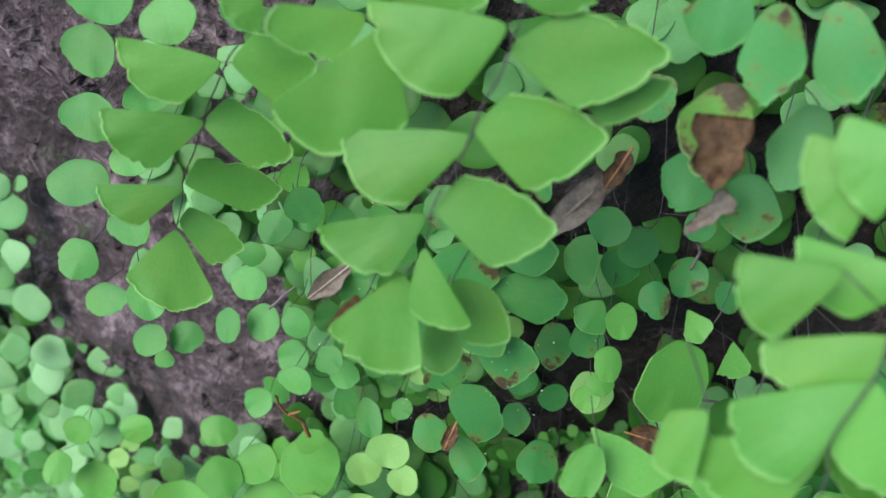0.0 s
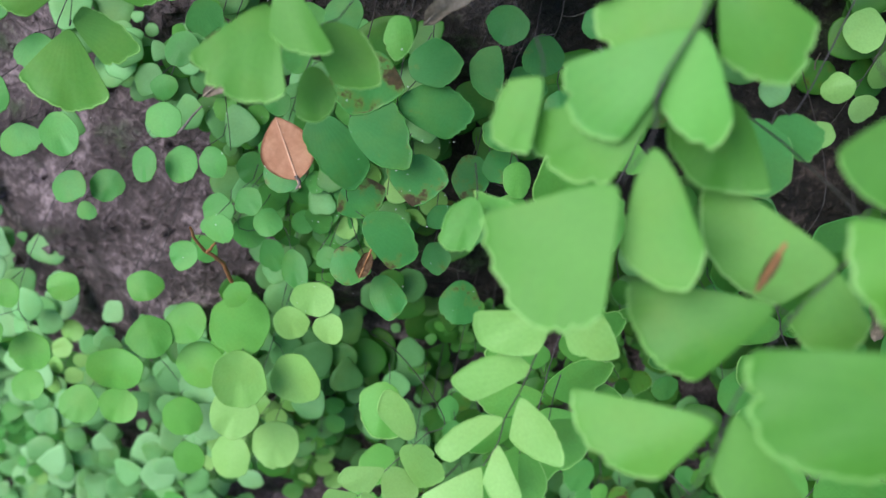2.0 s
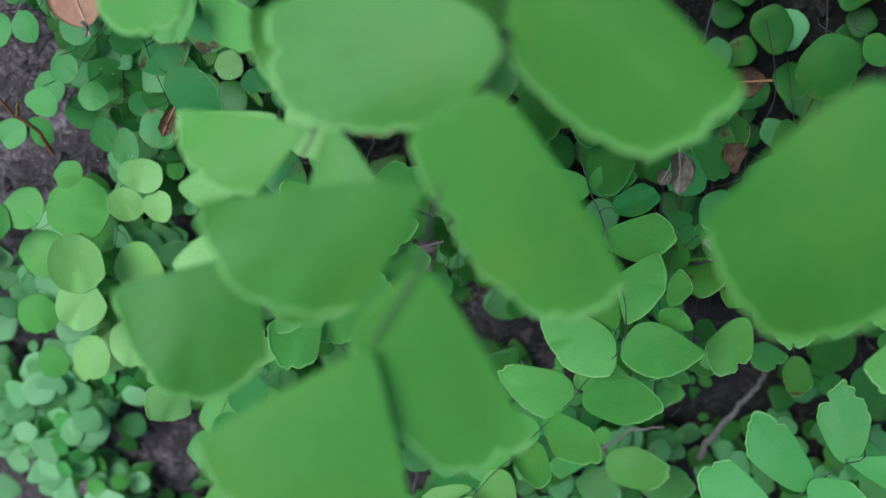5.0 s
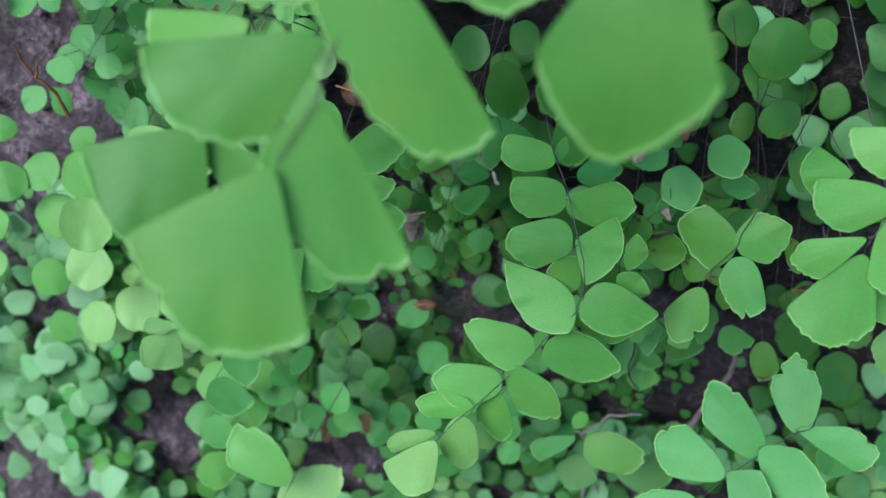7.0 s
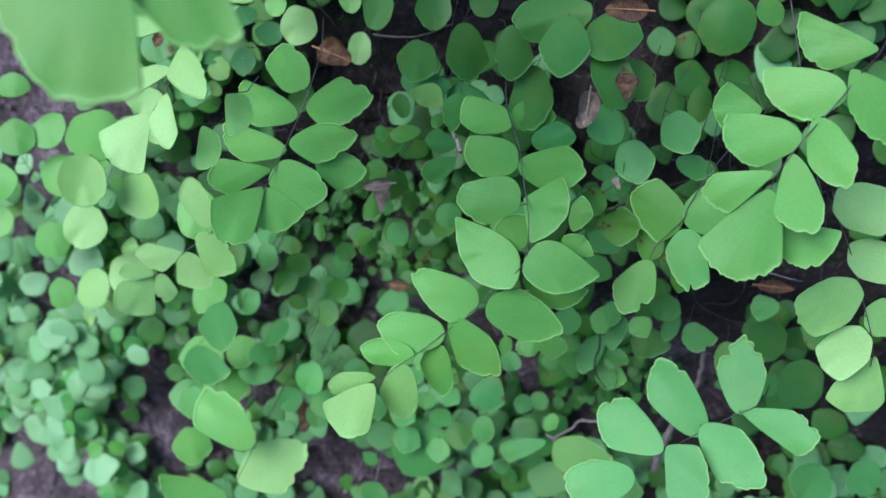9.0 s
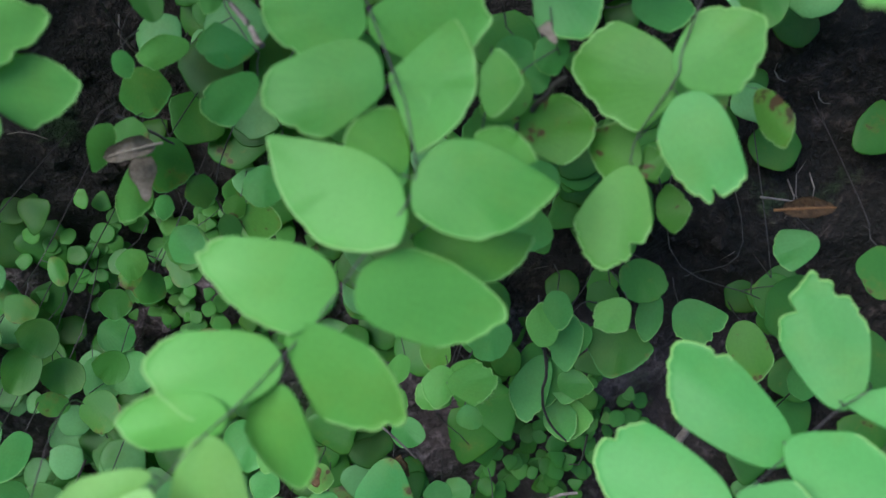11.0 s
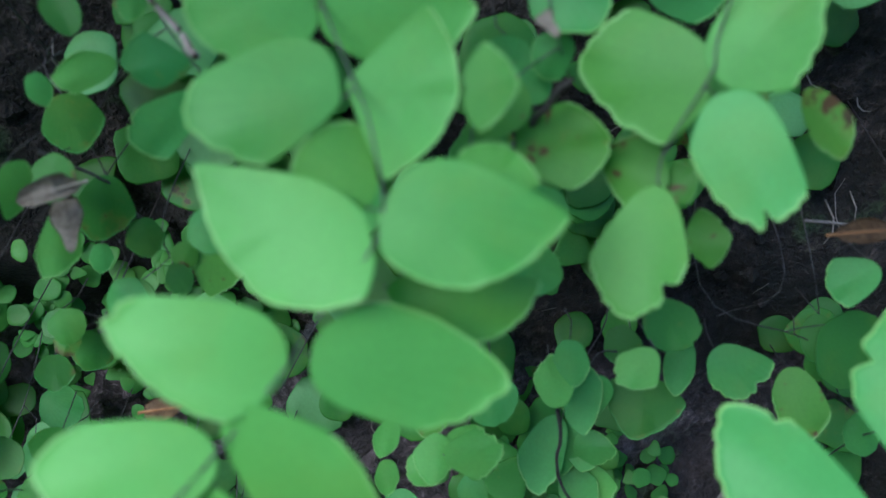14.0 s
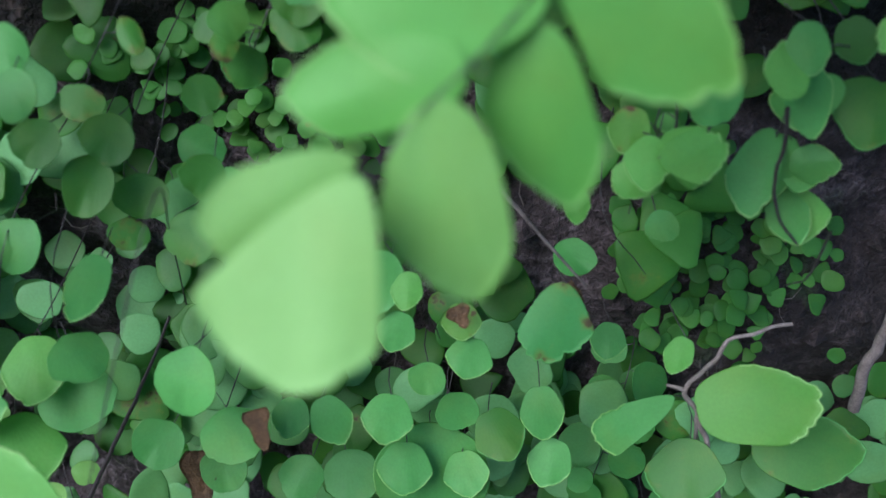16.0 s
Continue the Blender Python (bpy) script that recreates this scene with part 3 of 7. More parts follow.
fan(f, (-0.0544, -0.0544, 0.6882), (-0.0623, -0.0588, 0.6832), (0.50, 1.05, -0.35, 0.64), (0.03, -0.76, 0.64), (0.03, 0.03), 4, 1.0)
fan(f, (-0.0538, -0.0542, 0.6888), (-0.0405, -0.0546, 0.6891), (0.40, 0.50, -0.32, 0.18), (-0.03, -0.66, 0.75), (0.03, 0.03), 4, 1.0)
fan(f, (-0.0542, -0.0557, 0.6846), (-0.0516, -0.0612, 0.6781), (0.32, 0.69, -0.42, 1.04), (-0.02, -0.77, 0.64), (0.08, 0.01), 4, 1.0)
fan(f, (-0.0558, -0.0566, 0.6811), (-0.0581, -0.0651, 0.6740), (0.54, 0.74, -0.47, 0.79), (0.09, -0.65, 0.76), (0.03, 0.03), 4, 1.6)
fan(f, (-0.0508, -0.0522, 0.6761), (-0.0429, -0.0562, 0.6719), (0.41, 0.59, -0.28, 0.38), (0.05, -0.67, 0.74), (0.14, 0.14), 8, 1.0)
fan(f, (-0.0518, -0.0530, 0.6708), (-0.0498, -0.0580, 0.6664), (0.41, 0.81, -0.37, 0.59), (-0.04, -0.67, 0.74), (0.14, 0.14), 8, 1.0)
fan(f, (-0.0479, -0.0463, 0.7096), (-0.0409, -0.0458, 0.7105), (0.15, 0.23, -0.47, 0.21), (0.01, -0.90, 0.44), (0.03, 0.03), 4, 1.0)
f = frond('fern_frond', 'deep', [(-0.0675, 0.0320, 0.6689), (-0.0635, -0.0082, 0.6978), (-0.0602, -0.0410, 0.7087), (-0.0612, -0.0430, 0.7059), (-0.0613, -0.0440, 0.7037)])
fan(f, (-0.0613, -0.0440, 0.7036), (-0.0660, -0.0527, 0.6921), (0.48, 0.84, -0.44, 0.51), (0.15, -0.82, 0.55), (0.01, 0.03), 4, 1.0)
fan(f, (-0.0634, -0.0427, 0.7035), (-0.0734, -0.0461, 0.7021), (0.24, 0.83, -0.39, 0.34), (0.20, -0.83, 0.52), (0.03, 0.03), 4, 1.0)
fan(f, (-0.0613, -0.0422, 0.7048), (-0.0511, -0.0398, 0.7057), (0.18, 0.38, -0.35, 0.41), (0.16, -0.85, 0.50), (0.03, 0.03), 4, 1.0)
f = frond('fern_frond', 'deep', [(0.0365, 0.0320, 0.6567), (0.0112, -0.0219, 0.6915), (-0.0095, -0.0660, 0.7073), (-0.0111, -0.0685, 0.7038), (-0.0123, -0.0710, 0.7013), (-0.0145, -0.0730, 0.6999), (-0.0152, -0.0755, 0.6969), (-0.0177, -0.0790, 0.6923), (-0.0173, -0.0810, 0.6889), (-0.0197, -0.0850, 0.6866)])
fan(f, (-0.0121, -0.0692, 0.7029), (-0.0205, -0.0677, 0.6985), (0.45, 1.03, -0.36, 0.62), (-0.39, -0.80, 0.45), (0.03, 0.03), 4, 1.0, 'fresh')
fan(f, (-0.0191, -0.0701, 0.7030), (-0.0263, -0.0710, 0.6978), (0.50, 0.80, -0.41, 0.82), (-0.31, -0.77, 0.55), (0.03, 0.03), 4, 1.0)
fan(f, (-0.0141, -0.0731, 0.6994), (-0.0223, -0.0740, 0.6923), (0.33, 0.93, -0.30, 0.33), (-0.39, -0.74, 0.55), (0.03, 0.03), 4, 1.0)
fan(f, (-0.0153, -0.0757, 0.6963), (-0.0240, -0.0799, 0.6878), (0.39, 0.80, -0.28, 0.82), (-0.27, -0.71, 0.64), (0.03, 0.03), 4, 1.0, 'fresh')
fan(f, (-0.0149, -0.0755, 0.6962), (-0.0121, -0.0815, 0.6882), (0.39, 0.57, -0.19, 0.76), (-0.27, -0.81, 0.52), (0.07, 0.07), 4, 1.0, 'fresh')
fan(f, (-0.0168, -0.0779, 0.6901), (-0.0252, -0.0805, 0.6828), (0.53, 0.98, -0.33, 0.65), (-0.31, -0.73, 0.62), (0.03, 0.03), 4, 1.0)
fan(f, (-0.0270, -0.0759, 0.6896), (-0.0308, -0.0792, 0.6843), (0.31, 0.29, -0.47, 0.82), (-0.25, -0.73, 0.64), (0.03, 0.03), 4, 1.0)
fan(f, (-0.0171, -0.0814, 0.6880), (-0.0128, -0.0902, 0.6795), (0.37, 0.66, -0.19, 0.75), (-0.26, -0.74, 0.63), (0.06, 0.06), 4, 1.0)
fan(f, (-0.0199, -0.0851, 0.6865), (-0.0258, -0.0937, 0.6765), (0.61, 0.58, -0.34, 0.72), (-0.33, -0.61, 0.72), (0.03, 0.03), 4, 1.8, 'deep')
fan(f, (-0.0135, -0.0722, 0.7000), (-0.0068, -0.0783, 0.6934), (0.33, 0.54, -0.40, 0.67), (-0.26, -0.82, 0.50), (0.07, 0.07), 4, 1.0)
fan(f, (-0.0106, -0.0676, 0.7030), (-0.0064, -0.0718, 0.6982), (0.31, 0.51, -0.60, 0.53), (-0.37, -0.83, 0.41), (0.03, 0.03), 4, 1.0)
fan(f, (-0.0154, -0.0648, 0.7127), (-0.0210, -0.0639, 0.7086), (0.59, 0.72, -0.74, 0.72), (-0.47, -0.74, 0.47), (0.03, 0.03), 4, 1.0, 'fresh')
fan(f, (-0.0168, -0.0628, 0.7091), (-0.0222, -0.0637, 0.7050), (0.72, 0.61, -0.74, 0.77), (-0.33, -0.74, 0.59), (0.03, 0.03), 4, 1.0)
f = frond('fern_frond', 'young', [(-0.0074, 0.0320, 0.5638), (-0.0129, -0.0216, 0.6201), (-0.0175, -0.0655, 0.6534), (-0.0180, -0.0660, 0.6489), (-0.0189, -0.0675, 0.6457), (-0.0198, -0.0690, 0.6419), (-0.0209, -0.0712, 0.6376), (-0.0221, -0.0720, 0.6321), (-0.0226, -0.0740, 0.6288), (-0.0241, -0.0760, 0.6258)])
fan(f, (-0.0183, -0.0664, 0.6476), (-0.0273, -0.0696, 0.6435), (0.42, 0.90, -0.38, 0.38), (-0.03, -0.75, 0.66), (0.03, 0.03), 8, .5)
fan(f, (-0.0196, -0.0696, 0.6399), (-0.0305, -0.0718, 0.6385), (0.22, 0.18, -0.30, 0.72), (0.03, -0.62, 0.78), (0.03, 0.03), 8, .5)
fan(f, (-0.0221, -0.0719, 0.6317), (-0.0312, -0.0758, 0.6281), (0.15, 0.23, -0.27, 0.87), (-0.05, -0.62, 0.79), (0.03, 0.03), 8, .5)
fan(f, (-0.0177, -0.0660, 0.6480), (-0.0094, -0.0701, 0.6451), (0.36, 0.42, -0.34, 0.08), (-0.10, -0.72, 0.69), (0.03, 0.03), 7, .5)
fan(f, (-0.0208, -0.0712, 0.6361), (-0.0140, -0.0786, 0.6319), (0.40, 0.36, -0.13, 0.37), (-0.15, -0.59, 0.79), (0.03, 0.03), 7, .5)
fan(f, (-0.0226, -0.0739, 0.6286), (-0.0192, -0.0815, 0.6229), (0.32, 0.46, -0.17, 0.72), (-0.05, -0.61, 0.79), (0.03, 0.03), 7, .5)
fan(f, (-0.0242, -0.0759, 0.6256), (-0.0274, -0.0839, 0.6197), (0.56, 0.69, -0.43, 0.87), (0.05, -0.60, 0.80), (0.03, 0.01), 4, 1)
fan(f, (-0.0154, -0.0678, 0.6266), (-0.0094, -0.0709, 0.6247), (0.68, 0.80, -0.34, 0.38), (-0.08, -0.62, 0.78), (0.03, 0.03), 8, 1.0, 'fresh')
fan(f, (-0.0186, -0.0703, 0.6213), (-0.0139, -0.0748, 0.6176), (0.52, 0.88, -0.25, 0.34), (0.04, -0.61, 0.79), (0.03, 0.03), 8, 1.0, 'fresh')
fan(f, (-0.0143, -0.0615, 0.6574), (-0.0158, -0.0652, 0.6529), (0.25, 0.49, -0.45, 0.96), (-0.10, -0.75, 0.66), (0.03, 0.03), 8, 1.0, 'fresh')
f = frond('fern_frond', 'deep', [(0.0571, 0.0320, 0.6061), (0.0290, -0.0296, 0.6555), (0.0060, -0.0800, 0.6831), (0.0017, -0.0845, 0.6797), (-0.0023, -0.0885, 0.6766), (-0.0073, -0.0960, 0.6736), (-0.0093, -0.1010, 0.6711), (-0.0125, -0.1060, 0.6700)])
fan(f, (0.0027, -0.0828, 0.6783), (-0.0082, -0.0796, 0.6743), (0.68, 1.05, -0.37, 0.44), (-0.43, -0.65, 0.63), (0.03, 0.03), 4, 1.0)
fan(f, (-0.0038, -0.0883, 0.6775), (-0.0146, -0.0905, 0.6721), (0.51, 0.95, -0.36, 0.72), (-0.21, -0.69, 0.70), (0.03, 0.03), 4, 1.0)
fan(f, (-0.0089, -0.0981, 0.6728), (-0.0187, -0.0992, 0.6677), (0.51, 1.04, -0.35, 0.54), (-0.28, -0.68, 0.68), (0.03, 0.03), 4, 1.0)
fan(f, (-0.0116, -0.1063, 0.6656), (-0.0155, -0.1158, 0.6570), (0.70, 0.53, -0.33, 0.56), (0.16, -0.70, 0.70), (0.03, 0.03), 3, 1.0)
fan(f, (-0.0071, -0.0968, 0.6728), (-0.0036, -0.1044, 0.6663), (0.31, 0.47, -0.40, 0.82), (-0.32, -0.70, 0.64), (0.03, 0.03), 4, 1.0)
fan(f, (-0.0115, -0.1058, 0.6642), (-0.0077, -0.1088, 0.6604), (0.22, 0.41, -0.94, 1.13), (0.13, -0.71, 0.70), (0.03, 0.03), 4, 1.0)
fan(f, (0.0013, -0.0847, 0.6794), (0.0023, -0.0906, 0.6732), (0.46, 0.55, -0.37, 0.54), (-0.38, -0.70, 0.60), (0.03, 0.03), 4, 1.0)
f = frond('fern_frond', 'deep', [(-0.0004, 0.0320, 0.6202), (0.0027, -0.0439, 0.6659), (0.0052, -0.1060, 0.6907), (0.0045, -0.1100, 0.6882), (0.0023, -0.1140, 0.6813), (0.0019, -0.1176, 0.6795), (-0.0004, -0.1210, 0.6754)])
fan(f, (0.0017, -0.1132, 0.6823), (-0.0088, -0.1194, 0.6757), (0.51, 0.94, -0.33, 0.60), (0.13, -0.81, 0.57), (0.03, 0.03), 3, 1.0)
fan(f, (0.0049, -0.1106, 0.6883), (0.0109, -0.1170, 0.6745), (0.36, 0.09, -0.37, 0.94), (0.04, -0.90, 0.44), (0.07, 0.04), 3, 1.0)
fan(f, (0.0021, -0.1174, 0.6791), (0.0051, -0.1248, 0.6677), (0.37, 0.27, -0.47, 0.94), (0.18, -0.80, 0.57), (0.07, 0.03), 3, 1.0)
fan(f, (-0.0005, -0.1213, 0.6755), (-0.0029, -0.1318, 0.6643), (0.59, 0.57, -0.45, 0.77), (0.12, -0.74, 0.67), (0.01, 0.01), 2, 1.0, fold=0.12)
fan(f, (0.0055, -0.1058, 0.6885), (-0.0089, -0.1063, 0.6811), (0.46, 0.96, -0.23, 0.43), (-0.24, -0.82, 0.52), (0.14, 0.1), 3, 1.0)
fan(f, (0.0048, -0.1068, 0.6980), (0.0146, -0.1134, 0.6862), (0.27, 0.40, -0.44, 0.90), (-0.26, -0.92, 0.30), (0.03, 0.08), 4, 1.0)
fan(f, (0.0060, -0.1038, 0.6988), (-0.0037, -0.1007, 0.6906), (0.56, 0.99, -0.23, 0.42), (-0.46, -0.85, 0.23), (0.06, 0.06), 4, 1.0)
fan(f, (-0.0004, -0.0918, 0.6857), (0.0098, -0.0939, 0.6859), (0.46, 0.38, -0.24, 0.33), (-0.19, -0.86, 0.47), (0.06, 0.06), 4, 1.0)
fan(f, (-0.0028, -0.0898, 0.7002), (-0.0026, -0.0930, 0.6939), (0.58, 0.47, -1.02, 0.69), (-0.30, -0.86, 0.42), (0.08, 0.08), 4, 1.0)
fan(f, (-0.0095, -0.0738, 0.6884), (-0.0115, -0.0770, 0.6809), (0.54, 0.53, -0.84, 0.74), (-0.14, -0.90, 0.42), (0.08, 0.08), 4, 1.0)
f = frond('fern_frond', 'deep', [(0.0671, 0.0320, 0.6606), (0.0468, -0.0406, 0.6907), (0.0301, -0.1000, 0.7027), (0.0249, -0.1145, 0.6984), (0.0240, -0.1170, 0.6970)])
fan(f, (0.0240, -0.1168, 0.6969), (0.0232, -0.1234, 0.6816), (0.39, 0.60, -0.40, 0.55), (-0.25, -0.88, 0.40), (0.08, 0.08), 4, 1.0, 'deep')
f = frond('fern_frond', 'fresh', [(0.0148, 0.0320, 0.6018), (0.0212, -0.0018, 0.6167), (0.0264, -0.0295, 0.6161), (0.0287, -0.0320, 0.6117), (0.0314, -0.0355, 0.6086), (0.0333, -0.0400, 0.6061), (0.0355, -0.0450, 0.6029), (0.0369, -0.0490, 0.6009), (0.0377, -0.0520, 0.5939), (0.0326, -0.0555, 0.5874), (0.0307, -0.0580, 0.5851), (0.0271, -0.0605, 0.5811), (0.0220, -0.0655, 0.5769), (0.0185, -0.0685, 0.5746), (0.0154, -0.0720, 0.5717)])
fan(f, (0.0289, -0.0318, 0.6117), (0.0185, -0.0330, 0.6099), (0.49, 0.86, -0.25, 0.52), (0.06, -0.95, 0.31), (0.16, 0.2), 8, .55)
fan(f, (0.0286, -0.0314, 0.6124), (0.0373, -0.0286, 0.6131), (0.39, 0.35, -0.45, 0.40), (0.28, -0.92, 0.26), (0.2, 0.2), 8, .55)
fan(f, (0.0334, -0.0324, 0.6085), (0.0421, -0.0309, 0.6106), (0.30, 0.37, -0.43, 0.60), (0.09, -0.95, 0.30), (0.16, 0.16), 8, .55, 'old')
fan(f, (0.0319, -0.0377, 0.6070), (0.0216, -0.0397, 0.6060), (0.43, 0.93, -0.34, 0.67), (0.12, -0.88, 0.45), (0.24, 0.22), 3, .55)
fan(f, (0.0345, -0.0452, 0.6020), (0.0221, -0.0461, 0.5998), (0.30, 0.90, -0.34, 0.55), (-0.03, -0.87, 0.49), (0.36, 0.06), 3, .55)
fan(f, (0.0320, -0.0377, 0.6070), (0.0455, -0.0367, 0.6071), (0.41, 0.55, -0.35, 0.63), (0.07, -0.95, 0.32), (0.18, 0.06), 3, .55)
fan(f, (0.0346, -0.0440, 0.6029), (0.0437, -0.0451, 0.6023), (0.83, 0.47, -0.74, 0.63), (-0.07, -0.86, 0.51), (0.02, 0.02), 2, .5, 'fresh')
fan(f, (0.0371, -0.0523, 0.5928), (0.0284, -0.0543, 0.5891), (1.32, 1.09, -0.40, 0.22), (-0.12, -0.72, 0.68), (0.17, 0.1), 3, .5, 'fresh')
fan(f, (0.0382, -0.0507, 0.5963), (0.0444, -0.0559, 0.5911), (0.35, 0.33, -1.02, 1.07), (-0.16, -0.79, 0.59), (0.1, 0.23), 3, .7, 'fresh', fold=0.05)
fan(f, (0.0378, -0.0465, 0.5855), (0.0487, -0.0493, 0.5835), (0.19, 0.77, -0.42, 1.11), (-0.11, -0.82, 0.56), (0.1, 0.1), 4, .5, 'deep')
fan(f, (0.0442, -0.0449, 0.6028), (0.0484, -0.0449, 0.6034), (0.85, 0.11, -0.90, 0.40), (-0.05, -0.86, 0.50), (0.16, 0.16), 8, .55, 'deep')
fan(f, (0.0445, -0.0471, 0.5959), (0.0472, -0.0454, 0.5987), (1.13, 0.85, -0.50, 0.30), (-0.01, -0.85, 0.53), (0.16, 0.16), 8, .55, 'deep')
fan(f, (0.0365, -0.0485, 0.5941), (0.0322, -0.0459, 0.5993), (0.48, 0.83, -0.47, 0.80), (0.16, -0.83, 0.53), (0.16, 0.16), 8, .55, 'deep')
fan(f, (0.0310, -0.0573, 0.5856), (0.0169, -0.0577, 0.5889), (0.18, 0.83, -0.39, 0.23), (0.16, -0.81, 0.56), (0.2, 0.13), 5, .55, 'fresh')
fan(f, (0.0326, -0.0565, 0.5854), (0.0487, -0.0547, 0.5817), (0.28, 0.53, -0.30, 0.27), (0.22, -0.79, 0.57), (0.2, 0.15), 5, .55, 'fresh')
fan(f, (0.0261, -0.0616, 0.5799), (0.0126, -0.0638, 0.5802), (0.22, 0.73, -0.42, 0.61), (0.14, -0.72, 0.68), (0.17, 0.16), 6, .55, 'fresh')
fan(f, (0.0263, -0.0598, 0.5828), (0.0385, -0.0636, 0.5735), (0.34, 0.55, -0.24, 0.48), (-0.06, -0.95, 0.32), (0.09, 0.11), 5, .55, 'fresh')
fan(f, (0.0214, -0.0659, 0.5764), (0.0102, -0.0658, 0.5744), (0.23, 0.60, -0.28, 0.73), (-0.08, -0.92, 0.37), (0.16, 0.18), 4, .55, 'fresh')
fan(f, (0.0258, -0.0628, 0.5778), (0.0281, -0.0667, 0.5667), (0.40, 0.39, -0.20, 0.66), (-0.19, -0.94, 0.29), (0.2, 0.11), 4, .55, 'fresh')
fan(f, (0.0153, -0.0709, 0.5729), (0.0064, -0.0734, 0.5704), (0.20, 0.66, -0.29, 0.93), (0.14, -0.91, 0.39), (0.12, 0.03), 4, .55, 'young')
fan(f, (0.0196, -0.0677, 0.5752), (0.0220, -0.0726, 0.5638), (0.38, 0.50, -0.23, 0.71), (0.05, -0.91, 0.40), (0.15, 0.16), 4, .55, 'young')
fan(f, (0.0155, -0.0726, 0.5732), (0.0116, -0.0796, 0.5634), (0.54, 0.72, -0.31, 0.70), (-0.01, -0.81, 0.58), (0.06, 0.06), 4, .55, 'young')
f = frond('fern_frond', 'mature', [(0.0952, 0.0320, 0.5955), (0.0809, -0.0032, 0.6123), (0.0692, -0.0320, 0.6134), (0.0661, -0.0360, 0.6048), (0.0656, -0.0375, 0.6022), (0.0623, -0.0385, 0.5956), (0.0616, -0.0400, 0.5929)])
fan(f, (0.0657, -0.0374, 0.6012), (0.0544, -0.0319, 0.6005), (0.49, 0.66, -0.48, 0.24), (-0.42, -0.83, 0.36), (0.2, 0.11), 5, .8, 'deep')
fan(f, (0.0657, -0.0373, 0.6021), (0.0738, -0.0378, 0.6095), (0.48, 0.38, -0.46, 0.51), (-0.43, -0.80, 0.41), (0.15, 0.17), 7, 1.4, 'fresh')
fan(f, (0.0659, -0.0383, 0.6005), (0.0695, -0.0452, 0.5908), (0.29, 0.30, -0.39, 0.84), (-0.38, -0.82, 0.44), (0.09, 0.23), 7, 1.5)
fan(f, (0.0619, -0.0398, 0.5926), (0.0590, -0.0464, 0.5821), (0.37, 0.60, -0.32, 0.47), (-0.22, -0.80, 0.56), (0.11, 0.11), 6, 1.4, 'deep')
f = frond('fern_frond', 'fresh', [(-0.0312, 0.0320, 0.5836), (-0.0194, -0.0049, 0.6111), (-0.0098, -0.0350, 0.6209), (-0.0101, -0.0370, 0.6170), (-0.0115, -0.0405, 0.6097), (-0.0128, -0.0470, 0.6034), (-0.0137, -0.0530, 0.5990)])
fan(f, (-0.0119, -0.0416, 0.6082), (-0.0237, -0.0445, 0.6094), (0.42, 0.95, -0.30, 0.61), (0.25, -0.82, 0.52), (0.11, 0.11), 4, 1.2)
fan(f, (-0.0110, -0.0401, 0.6096), (0.0016, -0.0344, 0.6119), (0.35, 0.21, -0.36, 0.53), (0.27, -0.81, 0.53), (0.09, 0.08), 4, 1.4)
fan(f, (-0.0122, -0.0468, 0.6034), (-0.0240, -0.0500, 0.6042), (0.32, 1.02, -0.29, 0.62), (0.25, -0.78, 0.57), (0.08, 0.11), 4, 1.0)
fan(f, (-0.0124, -0.0458, 0.6041), (0.0005, -0.0400, 0.6060), (0.33, 0.34, -0.23, 0.42), (0.27, -0.78, 0.56), (0.08, 0.09), 4, 1.3)
fan(f, (-0.0143, -0.0493, 0.5997), (-0.0255, -0.0554, 0.5979), (0.30, 0.73, -0.29, 0.67), (0.35, -0.79, 0.50), (0.03, 0.03), 4, 1.0)
fan(f, (-0.0136, -0.0501, 0.6007), (-0.0026, -0.0495, 0.5970), (0.54, 0.62, -0.28, 0.64), (0.25, -0.75, 0.61), (0.23, 0.24), 8, 1.0)
fan(f, (-0.0145, -0.0532, 0.5981), (-0.0195, -0.0629, 0.5896), (0.48, 0.58, -0.31, 0.70), (0.37, -0.71, 0.60), (0.03, 0.03), 4, 1.0)
fan(f, (-0.0144, -0.0528, 0.5977), (-0.0105, -0.0565, 0.5900), (0.40, 0.72, -0.70, 0.68), (0.29, -0.80, 0.53), (0.03, 0.09), 4, 1.0)
fan(f, (-0.0070, -0.0441, 0.6004), (0.0029, -0.0414, 0.5987), (0.49, 0.54, -0.28, 0.49), (0.31, -0.79, 0.53), (0.16, 0.16), 4, 1.0)
fan(f, (-0.0125, -0.0391, 0.6125), (-0.0168, -0.0364, 0.6207), (0.33, 0.43, -0.54, 0.68), (0.36, -0.81, 0.45), (0.24, 0.24), 8, 1.0)
f = frond('fern_frond', 'young', [(-0.0570, 0.0320, 0.5196), (-0.0411, -0.0046, 0.5573), (-0.0282, -0.0345, 0.5754), (-0.0315, -0.0365, 0.5710), (-0.0372, -0.0410, 0.5661), (-0.0434, -0.0460, 0.5600)])
fan(f, (-0.0342, -0.0379, 0.5703), (-0.0402, -0.0328, 0.5804), (0.21, 0.41, -0.31, 0.67), (0.31, -0.76, 0.57), (0.16, 0.09), 6, 1.0)
fan(f, (-0.0362, -0.0393, 0.5692), (-0.0259, -0.0408, 0.5627), (0.42, 0.71, -0.29, 0.36), (0.29, -0.72, 0.63), (0.08, 0.11), 6, 1.0)
fan(f, (-0.0386, -0.0418, 0.5651), (-0.0481, -0.0465, 0.5653), (0.23, 0.72, -0.42, 0.39), (0.35, -0.68, 0.65), (0.03, 0.03), 6, 1.0)
